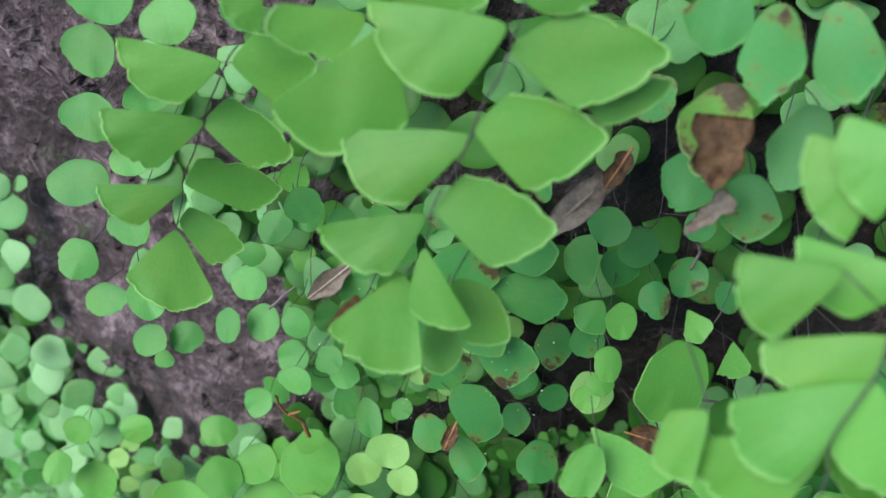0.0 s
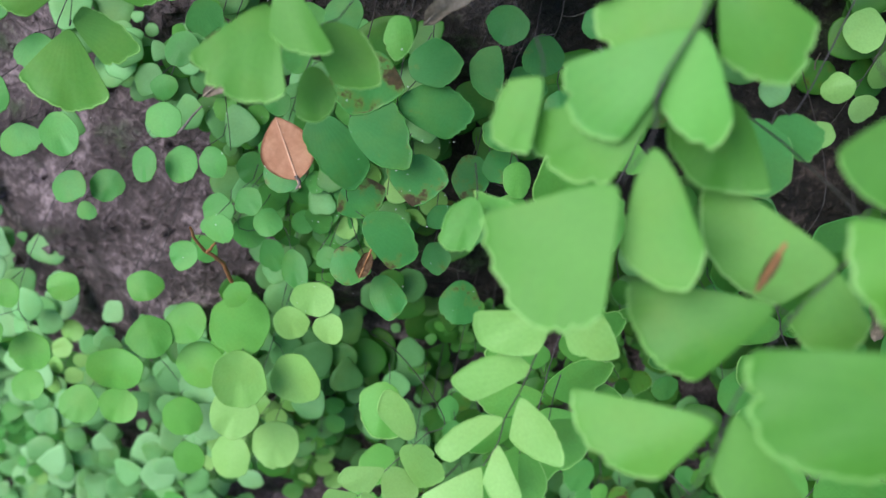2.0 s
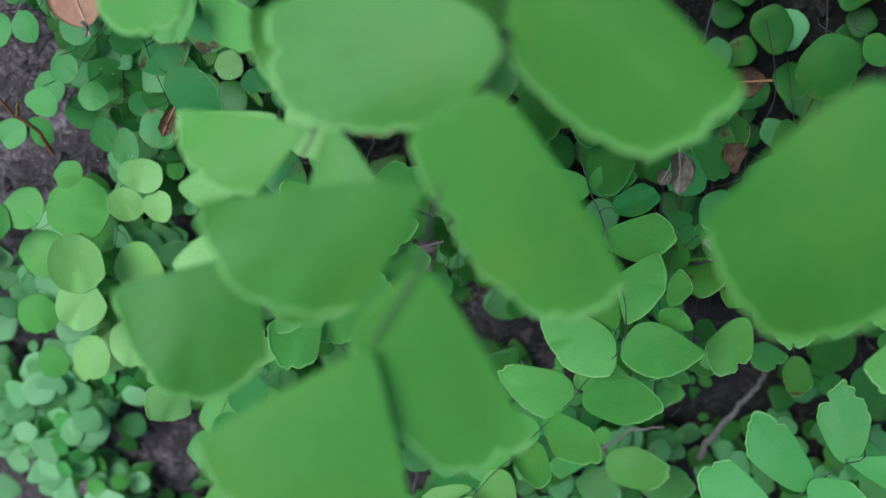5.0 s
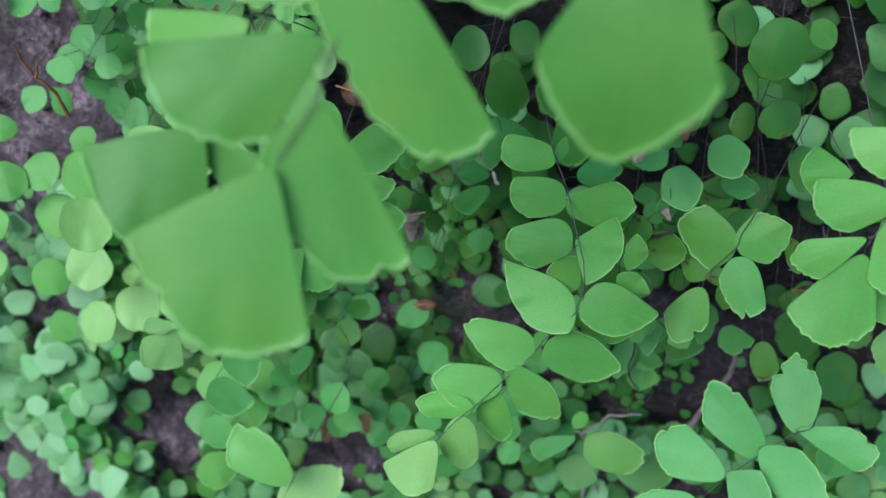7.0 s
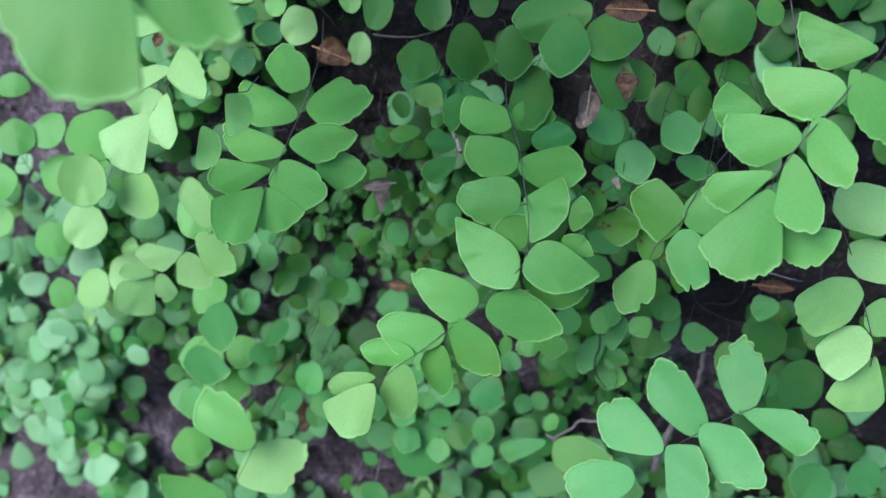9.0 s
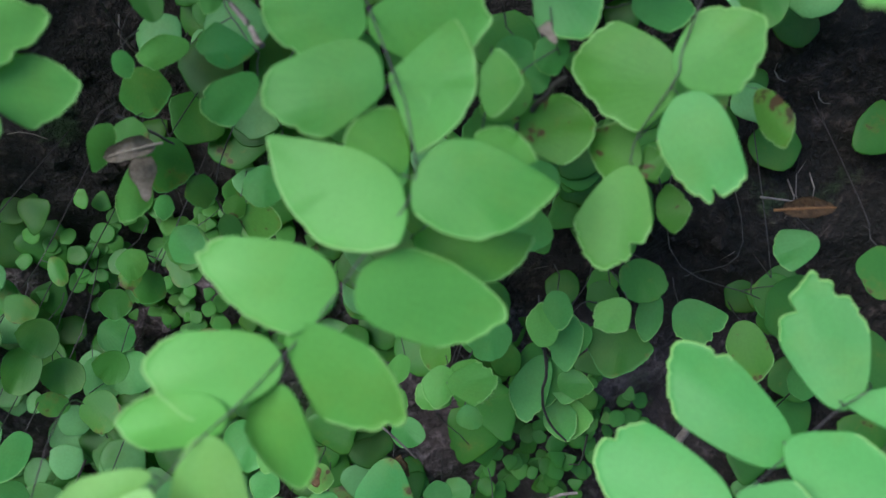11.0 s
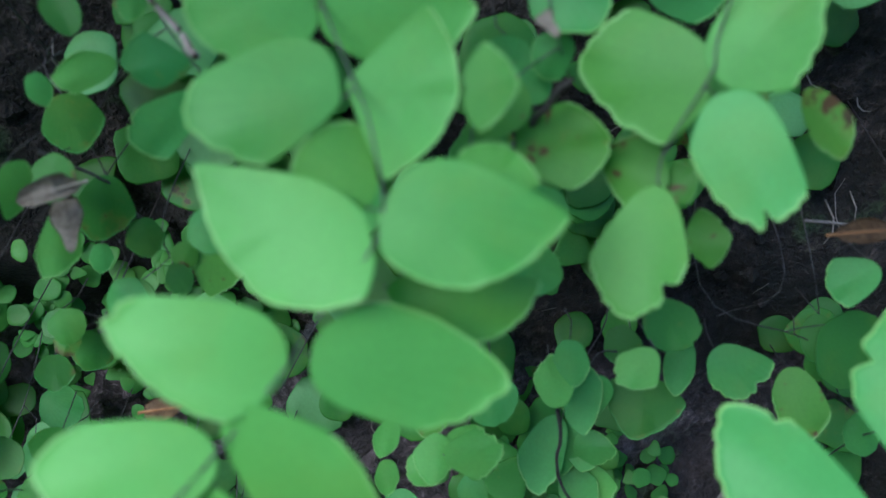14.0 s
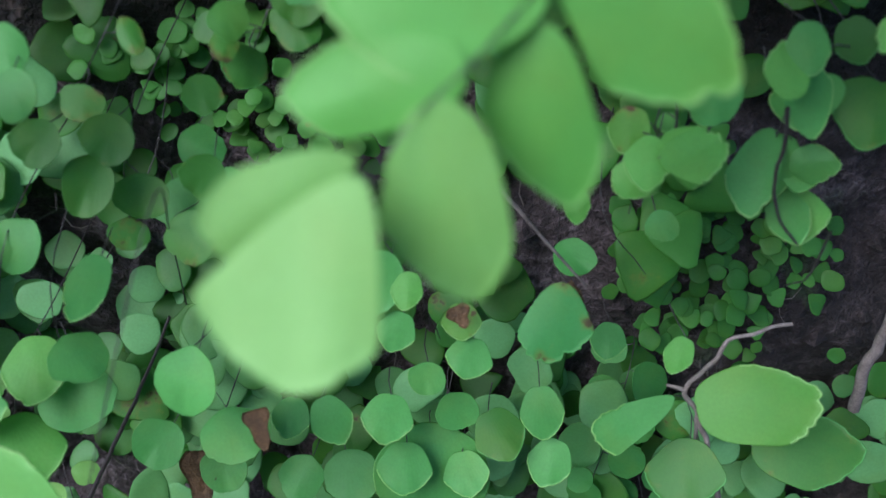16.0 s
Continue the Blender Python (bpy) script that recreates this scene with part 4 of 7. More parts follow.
fan(f, (-0.0386, -0.0418, 0.5651), (-0.0314, -0.0435, 0.5579), (0.50, 0.48, -0.33, 0.62), (0.40, -0.72, 0.57), (0.11, 0.11), 6, 1.0)
fan(f, (-0.0443, -0.0458, 0.5592), (-0.0495, -0.0544, 0.5548), (0.37, 0.57, -0.64, 0.47), (0.49, -0.62, 0.61), (0.03, 0.03), 5, 1.0)
fan(f, (-0.0426, -0.0453, 0.5604), (-0.0398, -0.0487, 0.5548), (0.30, 0.41, -0.44, 0.68), (0.42, -0.66, 0.62), (0.11, 0.11), 7, 1.0)
fan(f, (-0.0435, -0.0458, 0.5602), (-0.0505, -0.0497, 0.5613), (0.35, 0.77, -0.18, 0.53), (0.43, -0.59, 0.69), (0.03, 0.03), 6, 1.0)
f = frond('fern_frond', 'mature', [(0.1181, 0.0320, 0.4926), (0.1025, -0.0142, 0.5438), (0.0897, -0.0520, 0.5731), (0.0852, -0.0550, 0.5712), (0.0794, -0.0590, 0.5683), (0.0730, -0.0640, 0.5655), (0.0683, -0.0680, 0.5617)])
fan(f, (0.0731, -0.0638, 0.5654), (0.0587, -0.0574, 0.5659), (0.35, 0.71, -0.36, 0.61), (-0.26, -0.64, 0.72), (0.09, 0.09), 5, 1.0)
fan(f, (0.0808, -0.0584, 0.5670), (0.0684, -0.0481, 0.5755), (0.18, 0.65, -0.36, 0.63), (-0.10, -0.70, 0.70), (0.11, 0.15), 6, 1.0)
fan(f, (0.0863, -0.0544, 0.5708), (0.0840, -0.0426, 0.5820), (0.29, 0.48, -0.32, 0.52), (-0.29, -0.69, 0.66), (0.17, 0.09), 6, 1.3)
fan(f, (0.0858, -0.0541, 0.5721), (0.1010, -0.0579, 0.5744), (0.35, 0.82, -0.20, 0.58), (-0.28, -0.74, 0.62), (0.03, 0.03), 5, 1.0)
fan(f, (0.0789, -0.0584, 0.5697), (0.0931, -0.0666, 0.5661), (0.35, 0.57, -0.29, 0.34), (-0.21, -0.68, 0.70), (0.11, 0.08), 5, 1.0)
fan(f, (0.0687, -0.0678, 0.5610), (0.0545, -0.0698, 0.5569), (0.23, 0.46, -0.45, 0.65), (-0.15, -0.60, 0.79), (0.15, 0.15), 6, 1.0)
fan(f, (0.0730, -0.0633, 0.5668), (0.0824, -0.0716, 0.5634), (0.46, 0.63, -0.39, 0.27), (-0.23, -0.59, 0.77), (0.03, 0.03), 5, 1.0)
f = frond('fern_frond', 'fresh', [(0.1071, 0.0320, 0.6148), (0.0925, -0.0183, 0.6429), (0.0806, -0.0595, 0.6532), (0.0786, -0.0615, 0.6497), (0.0766, -0.0640, 0.6459), (0.0733, -0.0675, 0.6408), (0.0709, -0.0705, 0.6356)])
fan(f, (0.0779, -0.0627, 0.6474), (0.0680, -0.0624, 0.6433), (0.49, 1.07, -0.34, 0.46), (-0.22, -0.85, 0.48), (0.16, 0.09), 5, 1.0)
fan(f, (0.0735, -0.0671, 0.6409), (0.0633, -0.0677, 0.6371), (0.48, 0.95, -0.32, 0.58), (-0.11, -0.89, 0.44), (0.15, 0.09), 5, 1.0)
fan(f, (0.0741, -0.0655, 0.6437), (0.0813, -0.0706, 0.6362), (0.29, 0.48, -0.29, 0.60), (-0.24, -0.89, 0.38), (0.09, 0.16), 6, 1.0)
fan(f, (0.0708, -0.0700, 0.6364), (0.0615, -0.0714, 0.6305), (0.22, 0.73, -0.37, 0.72), (-0.18, -0.85, 0.50), (0.03, 0.03), 5, 1.0)
fan(f, (0.0723, -0.0683, 0.6391), (0.0784, -0.0748, 0.6300), (0.37, 0.64, -0.21, 0.66), (-0.19, -0.85, 0.48), (0.05, 0.09), 5, 1.0)
fan(f, (0.0712, -0.0703, 0.6337), (0.0697, -0.0772, 0.6207), (0.49, 0.77, -0.37, 0.67), (-0.19, -0.86, 0.48), (0.05, 0.08), 3, 1.7)
fan(f, (0.0771, -0.0613, 0.6506), (0.0851, -0.0662, 0.6421), (0.20, 0.40, -0.45, 0.57), (-0.16, -0.91, 0.38), (0.03, 0.03), 5, 1.0)
fan(f, (0.0806, -0.0593, 0.6533), (0.0705, -0.0581, 0.6501), (0.56, 1.04, -0.28, 0.65), (-0.24, -0.88, 0.41), (0.03, 0.03), 5, 1.0)
fan(f, (0.0752, -0.0691, 0.6275), (0.0809, -0.0733, 0.6232), (0.37, 0.51, -0.78, 0.64), (-0.27, -0.84, 0.47), (0.03, 0.03), 4, 1.6)
fan(f, (0.0674, -0.0638, 0.6424), (0.0602, -0.0634, 0.6409), (0.54, 0.73, -0.53, 0.63), (-0.14, -0.90, 0.42), (0.03, 0.03), 7, 1.0)
f = frond('fern_frond', 'young', [(-0.0290, 0.0320, 0.4776), (-0.0164, -0.0087, 0.5263), (-0.0061, -0.0420, 0.5534), (-0.0115, -0.0490, 0.5364), (-0.0207, -0.0556, 0.5060)])
fan(f, (-0.0210, -0.0555, 0.5052), (-0.0065, -0.0424, 0.5112), (0.43, 0.42, -0.31, 0.32), (0.15, -0.54, 0.82), (0.07, 0.04), 4, 1.4)
fan(f, (-0.0171, -0.0531, 0.5172), (-0.0329, -0.0453, 0.5268), (0.18, 0.44, -0.43, 0.68), (0.17, -0.61, 0.78), (0.12, 0.12), 4, 1.0, 'fresh')
fan(f, (-0.0232, -0.0555, 0.4940), (-0.0406, -0.0582, 0.4973), (0.20, 1.10, -0.34, 0.56), (0.24, -0.57, 0.79), (0.16, 0.14), 4, 1.0, 'fresh')
fan(f, (-0.0286, -0.0555, 0.4782), (-0.0440, -0.0635, 0.4755), (0.38, 0.99, -0.43, 0.79), (0.15, -0.56, 0.82), (0.12, 0.12), 4, 1.0, 'fresh')
fan(f, (-0.0255, -0.0555, 0.4873), (-0.0061, -0.0572, 0.4796), (0.40, 0.50, -0.16, 0.16), (0.27, -0.54, 0.80), (0.12, 0.12), 4, 1.0, 'fresh')
f = frond('fern_sprig', 'mature', [(-0.0330, 0.0300, 0.5381), (-0.0330, -0.0140, 0.5351), (-0.0354, -0.0220, 0.5239), (-0.0392, -0.0260, 0.5033), (-0.0424, -0.0260, 0.4791)])
fan(f, (-0.0361, -0.0278, 0.5382), (-0.0326, -0.0360, 0.5280), (0.44, 0.39, -0.31, 0.50), (0.23, -0.72, 0.66), (0.15, 0.15), 7, 0.8)
fan(f, (-0.0431, -0.0298, 0.5215), (-0.0373, -0.0356, 0.5141), (0.41, 0.32, -0.66, 0.86), (0.32, -0.61, 0.72), (0.15, 0.15), 7, 0.8)
fan(f, (-0.0451, -0.0308, 0.5055), (-0.0401, -0.0361, 0.4991), (0.46, 0.50, -0.46, 0.50), (0.17, -0.70, 0.70), (0.21, 0.21), 8, 0.6)
fan(f, (-0.0448, -0.0308, 0.4887), (-0.0420, -0.0387, 0.4816), (0.54, 0.49, -0.55, 0.52), (0.32, -0.57, 0.76), (0.21, 0.21), 8, 0.6, 'fresh')
f = frond('fern_sprig', 'old', [(-0.0509, 0.0300, 0.6450), (-0.0509, -0.0120, 0.6420), (-0.0512, -0.0180, 0.6362), (-0.0518, -0.0220, 0.6275), (-0.0502, -0.0200, 0.6120), (-0.0452, -0.0200, 0.5972)])
fan(f, (-0.0568, -0.0218, 0.6385), (-0.0495, -0.0292, 0.6286), (0.26, 0.15, -0.36, 0.77), (0.11, -0.75, 0.65), (0.15, 0.15), 7, 0.8)
fan(f, (-0.0510, -0.0233, 0.6401), (-0.0398, -0.0275, 0.6343), (0.26, 0.53, -0.50, 0.27), (0.06, -0.74, 0.66), (0.15, 0.1), 7, 0.8)
fan(f, (-0.0438, -0.0198, 0.6412), (-0.0305, -0.0187, 0.6409), (0.39, 0.65, -0.33, 0.40), (0.08, -0.81, 0.57), (0.1, 0.12), 5, 1.3)
fan(f, (-0.0444, -0.0238, 0.6314), (-0.0334, -0.0241, 0.6300), (0.55, 0.54, -0.30, 0.50), (0.07, -0.70, 0.71), (0.12, 0.12), 7, 0.8)
fan(f, (-0.0477, -0.0238, 0.6183), (-0.0369, -0.0267, 0.6139), (0.46, 0.75, -0.34, 0.38), (0.15, -0.63, 0.76), (0.15, 0.15), 7, 0.8)
fan(f, (-0.0521, -0.0228, 0.6088), (-0.0497, -0.0280, 0.6039), (0.38, 0.54, -0.68, 0.71), (-0.00, -0.68, 0.73), (0.15, 0.15), 7, 0.8)
fan(f, (-0.0447, -0.0208, 0.6002), (-0.0413, -0.0273, 0.5943), (0.30, 0.43, -0.49, 0.63), (0.04, -0.66, 0.75), (0.18, 0.15), 7, 0.8)
fan(f, (-0.0348, -0.0138, 0.6041), (-0.0331, -0.0186, 0.5998), (0.47, 0.50, -0.47, 0.50), (-0.03, -0.67, 0.74), (0.21, 0.21), 8, 0.6)
fan(f, (-0.0494, -0.0178, 0.6493), (-0.0508, -0.0243, 0.6409), (0.49, 0.51, -0.72, 0.39), (0.21, -0.79, 0.58), (0.15, 0.2), 7, 0.8)
fan(f, (-0.0426, -0.0168, 0.6466), (-0.0336, -0.0155, 0.6483), (0.43, 0.53, -0.50, 0.52), (-0.01, -0.75, 0.66), (0.18, 0.18), 7, 0.8)
fan(f, (-0.0320, -0.0128, 0.6480), (-0.0274, -0.0172, 0.6423), (0.31, 0.47, -0.50, 0.02), (-0.06, -0.81, 0.58), (0.18, 0.15), 7, 0.8)
fan(f, (-0.0255, -0.0098, 0.6433), (-0.0185, -0.0109, 0.6412), (0.60, 0.53, -0.34, 0.33), (0.02, -0.85, 0.52), (0.15, 0.2), 7, 0.8)
fan(f, (-0.0440, -0.0238, 0.6606), (-0.0438, -0.0279, 0.6551), (0.34, 0.50, -0.34, 0.49), (-0.00, -0.80, 0.60), (0.21, 0.21), 8, 0.6, 'fresh')
fan(f, (-0.0246, -0.0158, 0.6387), (-0.0284, -0.0191, 0.6348), (0.43, 0.64, -0.71, 0.59), (0.01, -0.76, 0.65), (0.08, 0.08), 7, 0.8, 'mature')
fan(f, (-0.0297, -0.0078, 0.6225), (-0.0296, -0.0138, 0.6151), (0.39, 0.50, -0.39, 0.50), (-0.11, -0.77, 0.63), (0.21, 0.21), 8, 0.6)
fan(f, (-0.0506, -0.0188, 0.6218), (-0.0469, -0.0224, 0.6169), (0.71, 0.50, -0.72, 0.49), (0.09, -0.76, 0.64), (0.21, 0.21), 8, 0.6)
f = frond('fern_sprig', 'old', [(-0.0191, 0.0300, 0.7092), (-0.0191, -0.0200, 0.7062), (-0.0206, -0.0270, 0.7018), (-0.0215, -0.0310, 0.6950), (-0.0190, -0.0330, 0.6886)])
fan(f, (-0.0249, -0.0338, 0.7078), (-0.0272, -0.0373, 0.7012), (0.60, 0.61, -0.42, 0.46), (-0.16, -0.85, 0.50), (0.15, 0.15), 7, 0.8)
fan(f, (-0.0217, -0.0368, 0.7085), (-0.0207, -0.0415, 0.6986), (0.31, 0.59, -0.34, 0.53), (-0.29, -0.87, 0.40), (0.12, 0.15), 7, 1.5)
fan(f, (-0.0157, -0.0358, 0.7090), (-0.0125, -0.0425, 0.7005), (0.27, 0.56, -0.39, 0.62), (-0.29, -0.80, 0.53), (0.12, 0.15), 7, 1.3)
fan(f, (-0.0225, -0.0358, 0.6975), (-0.0241, -0.0420, 0.6871), (0.43, 0.41, -0.24, 0.21), (-0.29, -0.80, 0.52), (0.12, 0.1), 7, 0.8, 'spotted')
fan(f, (-0.0212, -0.0298, 0.6832), (-0.0241, -0.0348, 0.6766), (0.47, 0.45, -0.44, 0.53), (-0.19, -0.74, 0.64), (0.15, 0.15), 7, 0.8)
fan(f, (-0.0146, -0.0298, 0.6807), (-0.0138, -0.0355, 0.6736), (0.50, 0.53, -0.48, 0.62), (-0.33, -0.75, 0.57), (0.15, 0.15), 7, 0.8)
fan(f, (-0.0118, -0.0338, 0.6949), (-0.0142, -0.0390, 0.6852), (0.34, 0.53, -0.35, 0.49), (-0.41, -0.75, 0.51), (0.15, 0.15), 7, 0.8)
f = frond('fern_sprig', 'mature', [(0.0104, 0.0300, 0.6033), (0.0104, -0.0060, 0.6003), (0.0148, -0.0160, 0.5968), (0.0171, -0.0180, 0.5950)])
fan(f, (0.0173, -0.0218, 0.5966), (0.0103, -0.0234, 0.5971), (0.47, 0.66, -0.36, 0.48), (0.23, -0.95, 0.22), (0.08, 0.08), 7, 0.8, 'old')
fan(f, (0.0175, -0.0218, 0.5935), (0.0107, -0.0254, 0.5897), (0.25, 0.65, -0.47, 0.74), (0.33, -0.90, 0.28), (0.12, 0.12), 7, 0.8)
fan(f, (0.0081, -0.0168, 0.5952), (0.0017, -0.0197, 0.5941), (0.29, 0.44, -0.33, 0.72), (0.36, -0.89, 0.28), (0.12, 0.12), 7, 0.8, 'fresh')
fan(f, (-0.0017, -0.0158, 0.5933), (-0.0003, -0.0163, 0.5896), (0.38, 0.53, -0.38, 0.46), (0.31, -0.92, 0.25), (0.21, 0.21), 8, 0.6)
fan(f, (0.0177, -0.0298, 0.6144), (0.0173, -0.0315, 0.6052), (0.36, 0.27, -0.14, 0.42), (0.33, -0.93, 0.17), (0.1, 0.1), 7, 0.8, 'mature')
fan(f, (0.0132, -0.0238, 0.6048), (0.0121, -0.0250, 0.6018), (0.42, 0.50, -0.43, 0.49), (0.30, -0.92, 0.26), (0.21, 0.21), 8, 0.6)
# the young tone here paints a bluish sheen, not new growth
fan(f, (0.0125, -0.0298, 0.6150), (0.0111, -0.0309, 0.6097), (0.83, 0.63, -0.54, 0.60), (0.24, -0.96, 0.14), (0.12, 0.12), 7, 0.8, 'young')
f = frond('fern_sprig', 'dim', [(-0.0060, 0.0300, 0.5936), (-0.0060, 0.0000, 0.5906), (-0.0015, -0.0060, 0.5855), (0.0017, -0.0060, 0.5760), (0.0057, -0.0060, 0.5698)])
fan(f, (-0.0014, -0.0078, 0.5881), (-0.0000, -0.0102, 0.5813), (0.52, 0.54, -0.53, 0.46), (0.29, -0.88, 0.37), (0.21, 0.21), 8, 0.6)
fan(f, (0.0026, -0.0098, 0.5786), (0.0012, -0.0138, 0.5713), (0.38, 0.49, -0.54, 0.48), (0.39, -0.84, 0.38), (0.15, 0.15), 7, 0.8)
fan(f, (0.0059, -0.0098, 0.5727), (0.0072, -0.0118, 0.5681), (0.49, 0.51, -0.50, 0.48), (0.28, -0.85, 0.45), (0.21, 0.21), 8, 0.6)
fan(f, (0.0007, -0.0188, 0.5798), (-0.0015, -0.0236, 0.5717), (0.16, 0.58, -0.36, 0.59), (0.30, -0.85, 0.42), (0.08, 0.12), 7, 0.8, 'fresh')
fan(f, (-0.0042, -0.0218, 0.5848), (-0.0016, -0.0214, 0.5815), (0.98, 1.04, -0.56, 0.29), (0.49, -0.82, 0.28), (0.12, 0.12), 7, 0.8, 'fresh')
fan(f, (0.0125, -0.0118, 0.5706), (0.0107, -0.0138, 0.5676), (0.45, 0.49, -0.46, 0.51), (0.20, -0.87, 0.46), (0.21, 0.21), 8, 0.6, 'spotted')
fan(f, (0.0126, -0.0118, 0.5689), (0.0186, -0.0120, 0.5662), (0.65, 0.59, -0.30, 0.54), (0.18, -0.85, 0.50), (0.15, 0.15), 7, 0.8, 'spotted')
fan(f, (-0.0099, -0.0058, 0.5490), (-0.0097, -0.0085, 0.5445), (0.54, 0.48, -0.55, 0.52), (0.26, -0.82, 0.50), (0.21, 0.21), 8, 0.6)
fan(f, (-0.0033, -0.0058, 0.5527), (-0.0047, -0.0093, 0.5488), (0.60, 0.47, -0.61, 0.54), (0.39, -0.75, 0.53), (0.21, 0.21), 8, 0.6)
fan(f, (0.0014, -0.0118, 0.5702), (0.0014, -0.0135, 0.5667), (0.40, 0.50, -0.40, 0.50), (0.35, -0.84, 0.42), (0.21, 0.21), 8, 0.6, 'mature')
f = frond('fern_sprig', 'spotted', [(0.0757, 0.0300, 0.5999), (0.0757, -0.0180, 0.5969), (0.0691, -0.0260, 0.5952), (0.0639, -0.0300, 0.5903)])
fan(f, (0.0500, -0.0298, 0.5924), (0.0593, -0.0314, 0.5931), (0.52, 0.58, -0.41, 0.51), (-0.19, -0.91, 0.37), (0.18, 0.22), 7, 0.8)
fan(f, (0.0646, -0.0328, 0.5891), (0.0583, -0.0281, 0.5908), (0.51, 0.51, -0.48, 0.27), (-0.44, -0.76, 0.48), (0.1, 0.1), 5, 0.8)
fan(f, (0.0646, -0.0323, 0.5882), (0.0675, -0.0325, 0.5904), (0.56, 0.34, -0.66, 0.63), (-0.40, -0.79, 0.47), (0.15, 0.1), 5, 0.8)
fan(f, (0.0684, -0.0298, 0.5821), (0.0723, -0.0316, 0.5832), (0.76, 0.50, -0.74, 0.20), (-0.47, -0.71, 0.53), (0.15, 0.12), 7, 0.8)
fan(f, (0.0547, -0.0268, 0.6020), (0.0514, -0.0274, 0.5985), (0.48, 0.47, -0.51, 0.74), (-0.13, -0.95, 0.29), (0.18, 0.18), 7, 0.8, 'mature')
fan(f, (0.0878, -0.0178, 0.5574), (0.0893, -0.0240, 0.5495), (0.26, 0.31, -0.42, 0.62), (-0.28, -0.78, 0.55), (0.15, 0.18), 7, 0.8)
fan(f, (0.0789, -0.0258, 0.5970), (0.0828, -0.0295, 0.5907), (0.21, 0.57, -0.33, 0.56), (-0.43, -0.87, 0.25), (0.12, 0.15), 7, 0.8)
f = frond('fern_sprig', 'mature', [(0.0700, 0.0300, 0.5581), (0.0700, -0.0080, 0.5551), (0.0643, -0.0140, 0.5564), (0.0605, -0.0150, 0.5481), (0.0611, -0.0120, 0.5349)])
fan(f, (0.0584, -0.0218, 0.5536), (0.0575, -0.0176, 0.5589), (0.38, 0.53, -0.40, 0.53), (-0.05, -0.79, 0.61), (0.2, 0.2), 8, 0.8, 'fresh')
fan(f, (0.0602, -0.0178, 0.5502), (0.0650, -0.0158, 0.5533), (0.71, -0.07, -0.94, 0.76), (-0.09, -0.76, 0.65), (0.18, 0.15), 7, 0.8)
fan(f, (0.0681, -0.0258, 0.5653), (0.0639, -0.0271, 0.5610), (0.41, 0.57, -0.52, 0.45), (-0.32, -0.78, 0.54), (0.12, 0.12), 7, 0.8, 'fresh')
fan(f, (0.0779, -0.0178, 0.5600), (0.0813, -0.0217, 0.5548), (0.35, 0.48, -0.81, 0.65), (-0.20, -0.84, 0.50), (0.15, 0.15), 7, 2)
fan(f, (0.0716, -0.0138, 0.5518), (0.0692, -0.0182, 0.5452), (0.70, 0.22, -0.70, 0.15), (-0.14, -0.80, 0.58), (0.18, 0.18), 7, 0.8, 'dim')
fan(f, (0.0752, -0.0138, 0.5589), (0.0741, -0.0177, 0.5521), (0.27, 0.50, -0.26, 0.50), (-0.22, -0.83, 0.52), (0.21, 0.21), 8, 0.6)
fan(f, (0.0667, -0.0118, 0.5591), (0.0686, -0.0151, 0.5548), (0.48, 0.51, -0.47, 0.49), (-0.30, -0.82, 0.50), (0.21, 0.21), 8, 0.6, 'dim')
fan(f, (0.0950, -0.0198, 0.5731), (0.0893, -0.0189, 0.5702), (0.44, 0.72, -0.55, 0.74), (-0.35, -0.82, 0.44), (0.15, 0.15), 7, 0.8)
fan(f, (0.0600, -0.0138, 0.5462), (0.0570, -0.0200, 0.5368), (0.36, 0.57, -0.20, 0.60), (-0.19, -0.79, 0.58), (0.12, 0.15), 7, 0.8)
fan(f, (0.0611, -0.0138, 0.5426), (0.0670, -0.0162, 0.5415), (0.62, 0.60, -0.30, 0.51), (-0.19, -0.74, 0.64), (0.18, 0.18), 7, 0.8)
fan(f, (0.0615, -0.0138, 0.5377), (0.0651, -0.0190, 0.5325), (0.33, 0.48, -0.38, 0.52), (-0.16, -0.75, 0.64), (0.12, 0.15), 7, 0.8)
fan(f, (0.0941, -0.0098, 0.5603), (0.0935, -0.0126, 0.5543), (0.33, 0.50, -0.33, 0.50), (-0.31, -0.85, 0.42), (0.21, 0.21), 8, 0.6, 'dim')
f = frond('fern_sprig', 'fresh', [(0.0498, 0.0300, 0.5486), (0.0498, -0.0080, 0.5456), (0.0449, -0.0150, 0.5433), (0.0435, -0.0160, 0.5353)])
fan(f, (0.0443, -0.0218, 0.5489), (0.0426, -0.0262, 0.5442), (0.51, 0.46, -0.33, 0.45), (-0.02, -0.72, 0.69), (0.2, 0.15), 7, 0.8)
fan(f, (0.0445, -0.0218, 0.5484), (0.0518, -0.0232, 0.5465), (0.53, 0.68, -0.39, 0.39), (-0.01, -0.82, 0.57), (0.15, 0.15), 7, 2.4)
fan(f, (0.0377, -0.0158, 0.5462), (0.0358, -0.0191, 0.5426), (0.35, 0.50, -0.35, 0.50), (0.12, -0.76, 0.64), (0.21, 0.21), 8, 0.6)
fan(f, (0.0369, -0.0148, 0.5387), (0.0369, -0.0182, 0.5349), (0.35, 0.50, -0.35, 0.51), (0.06, -0.74, 0.67), (0.21, 0.21), 8, 0.6)
f = frond('fern_sprig', 'mature', [(0.0699, 0.0300, 0.4617), (0.0699, -0.0020, 0.4587), (0.0620, -0.0080, 0.4864), (0.0565, -0.0120, 0.5011)])
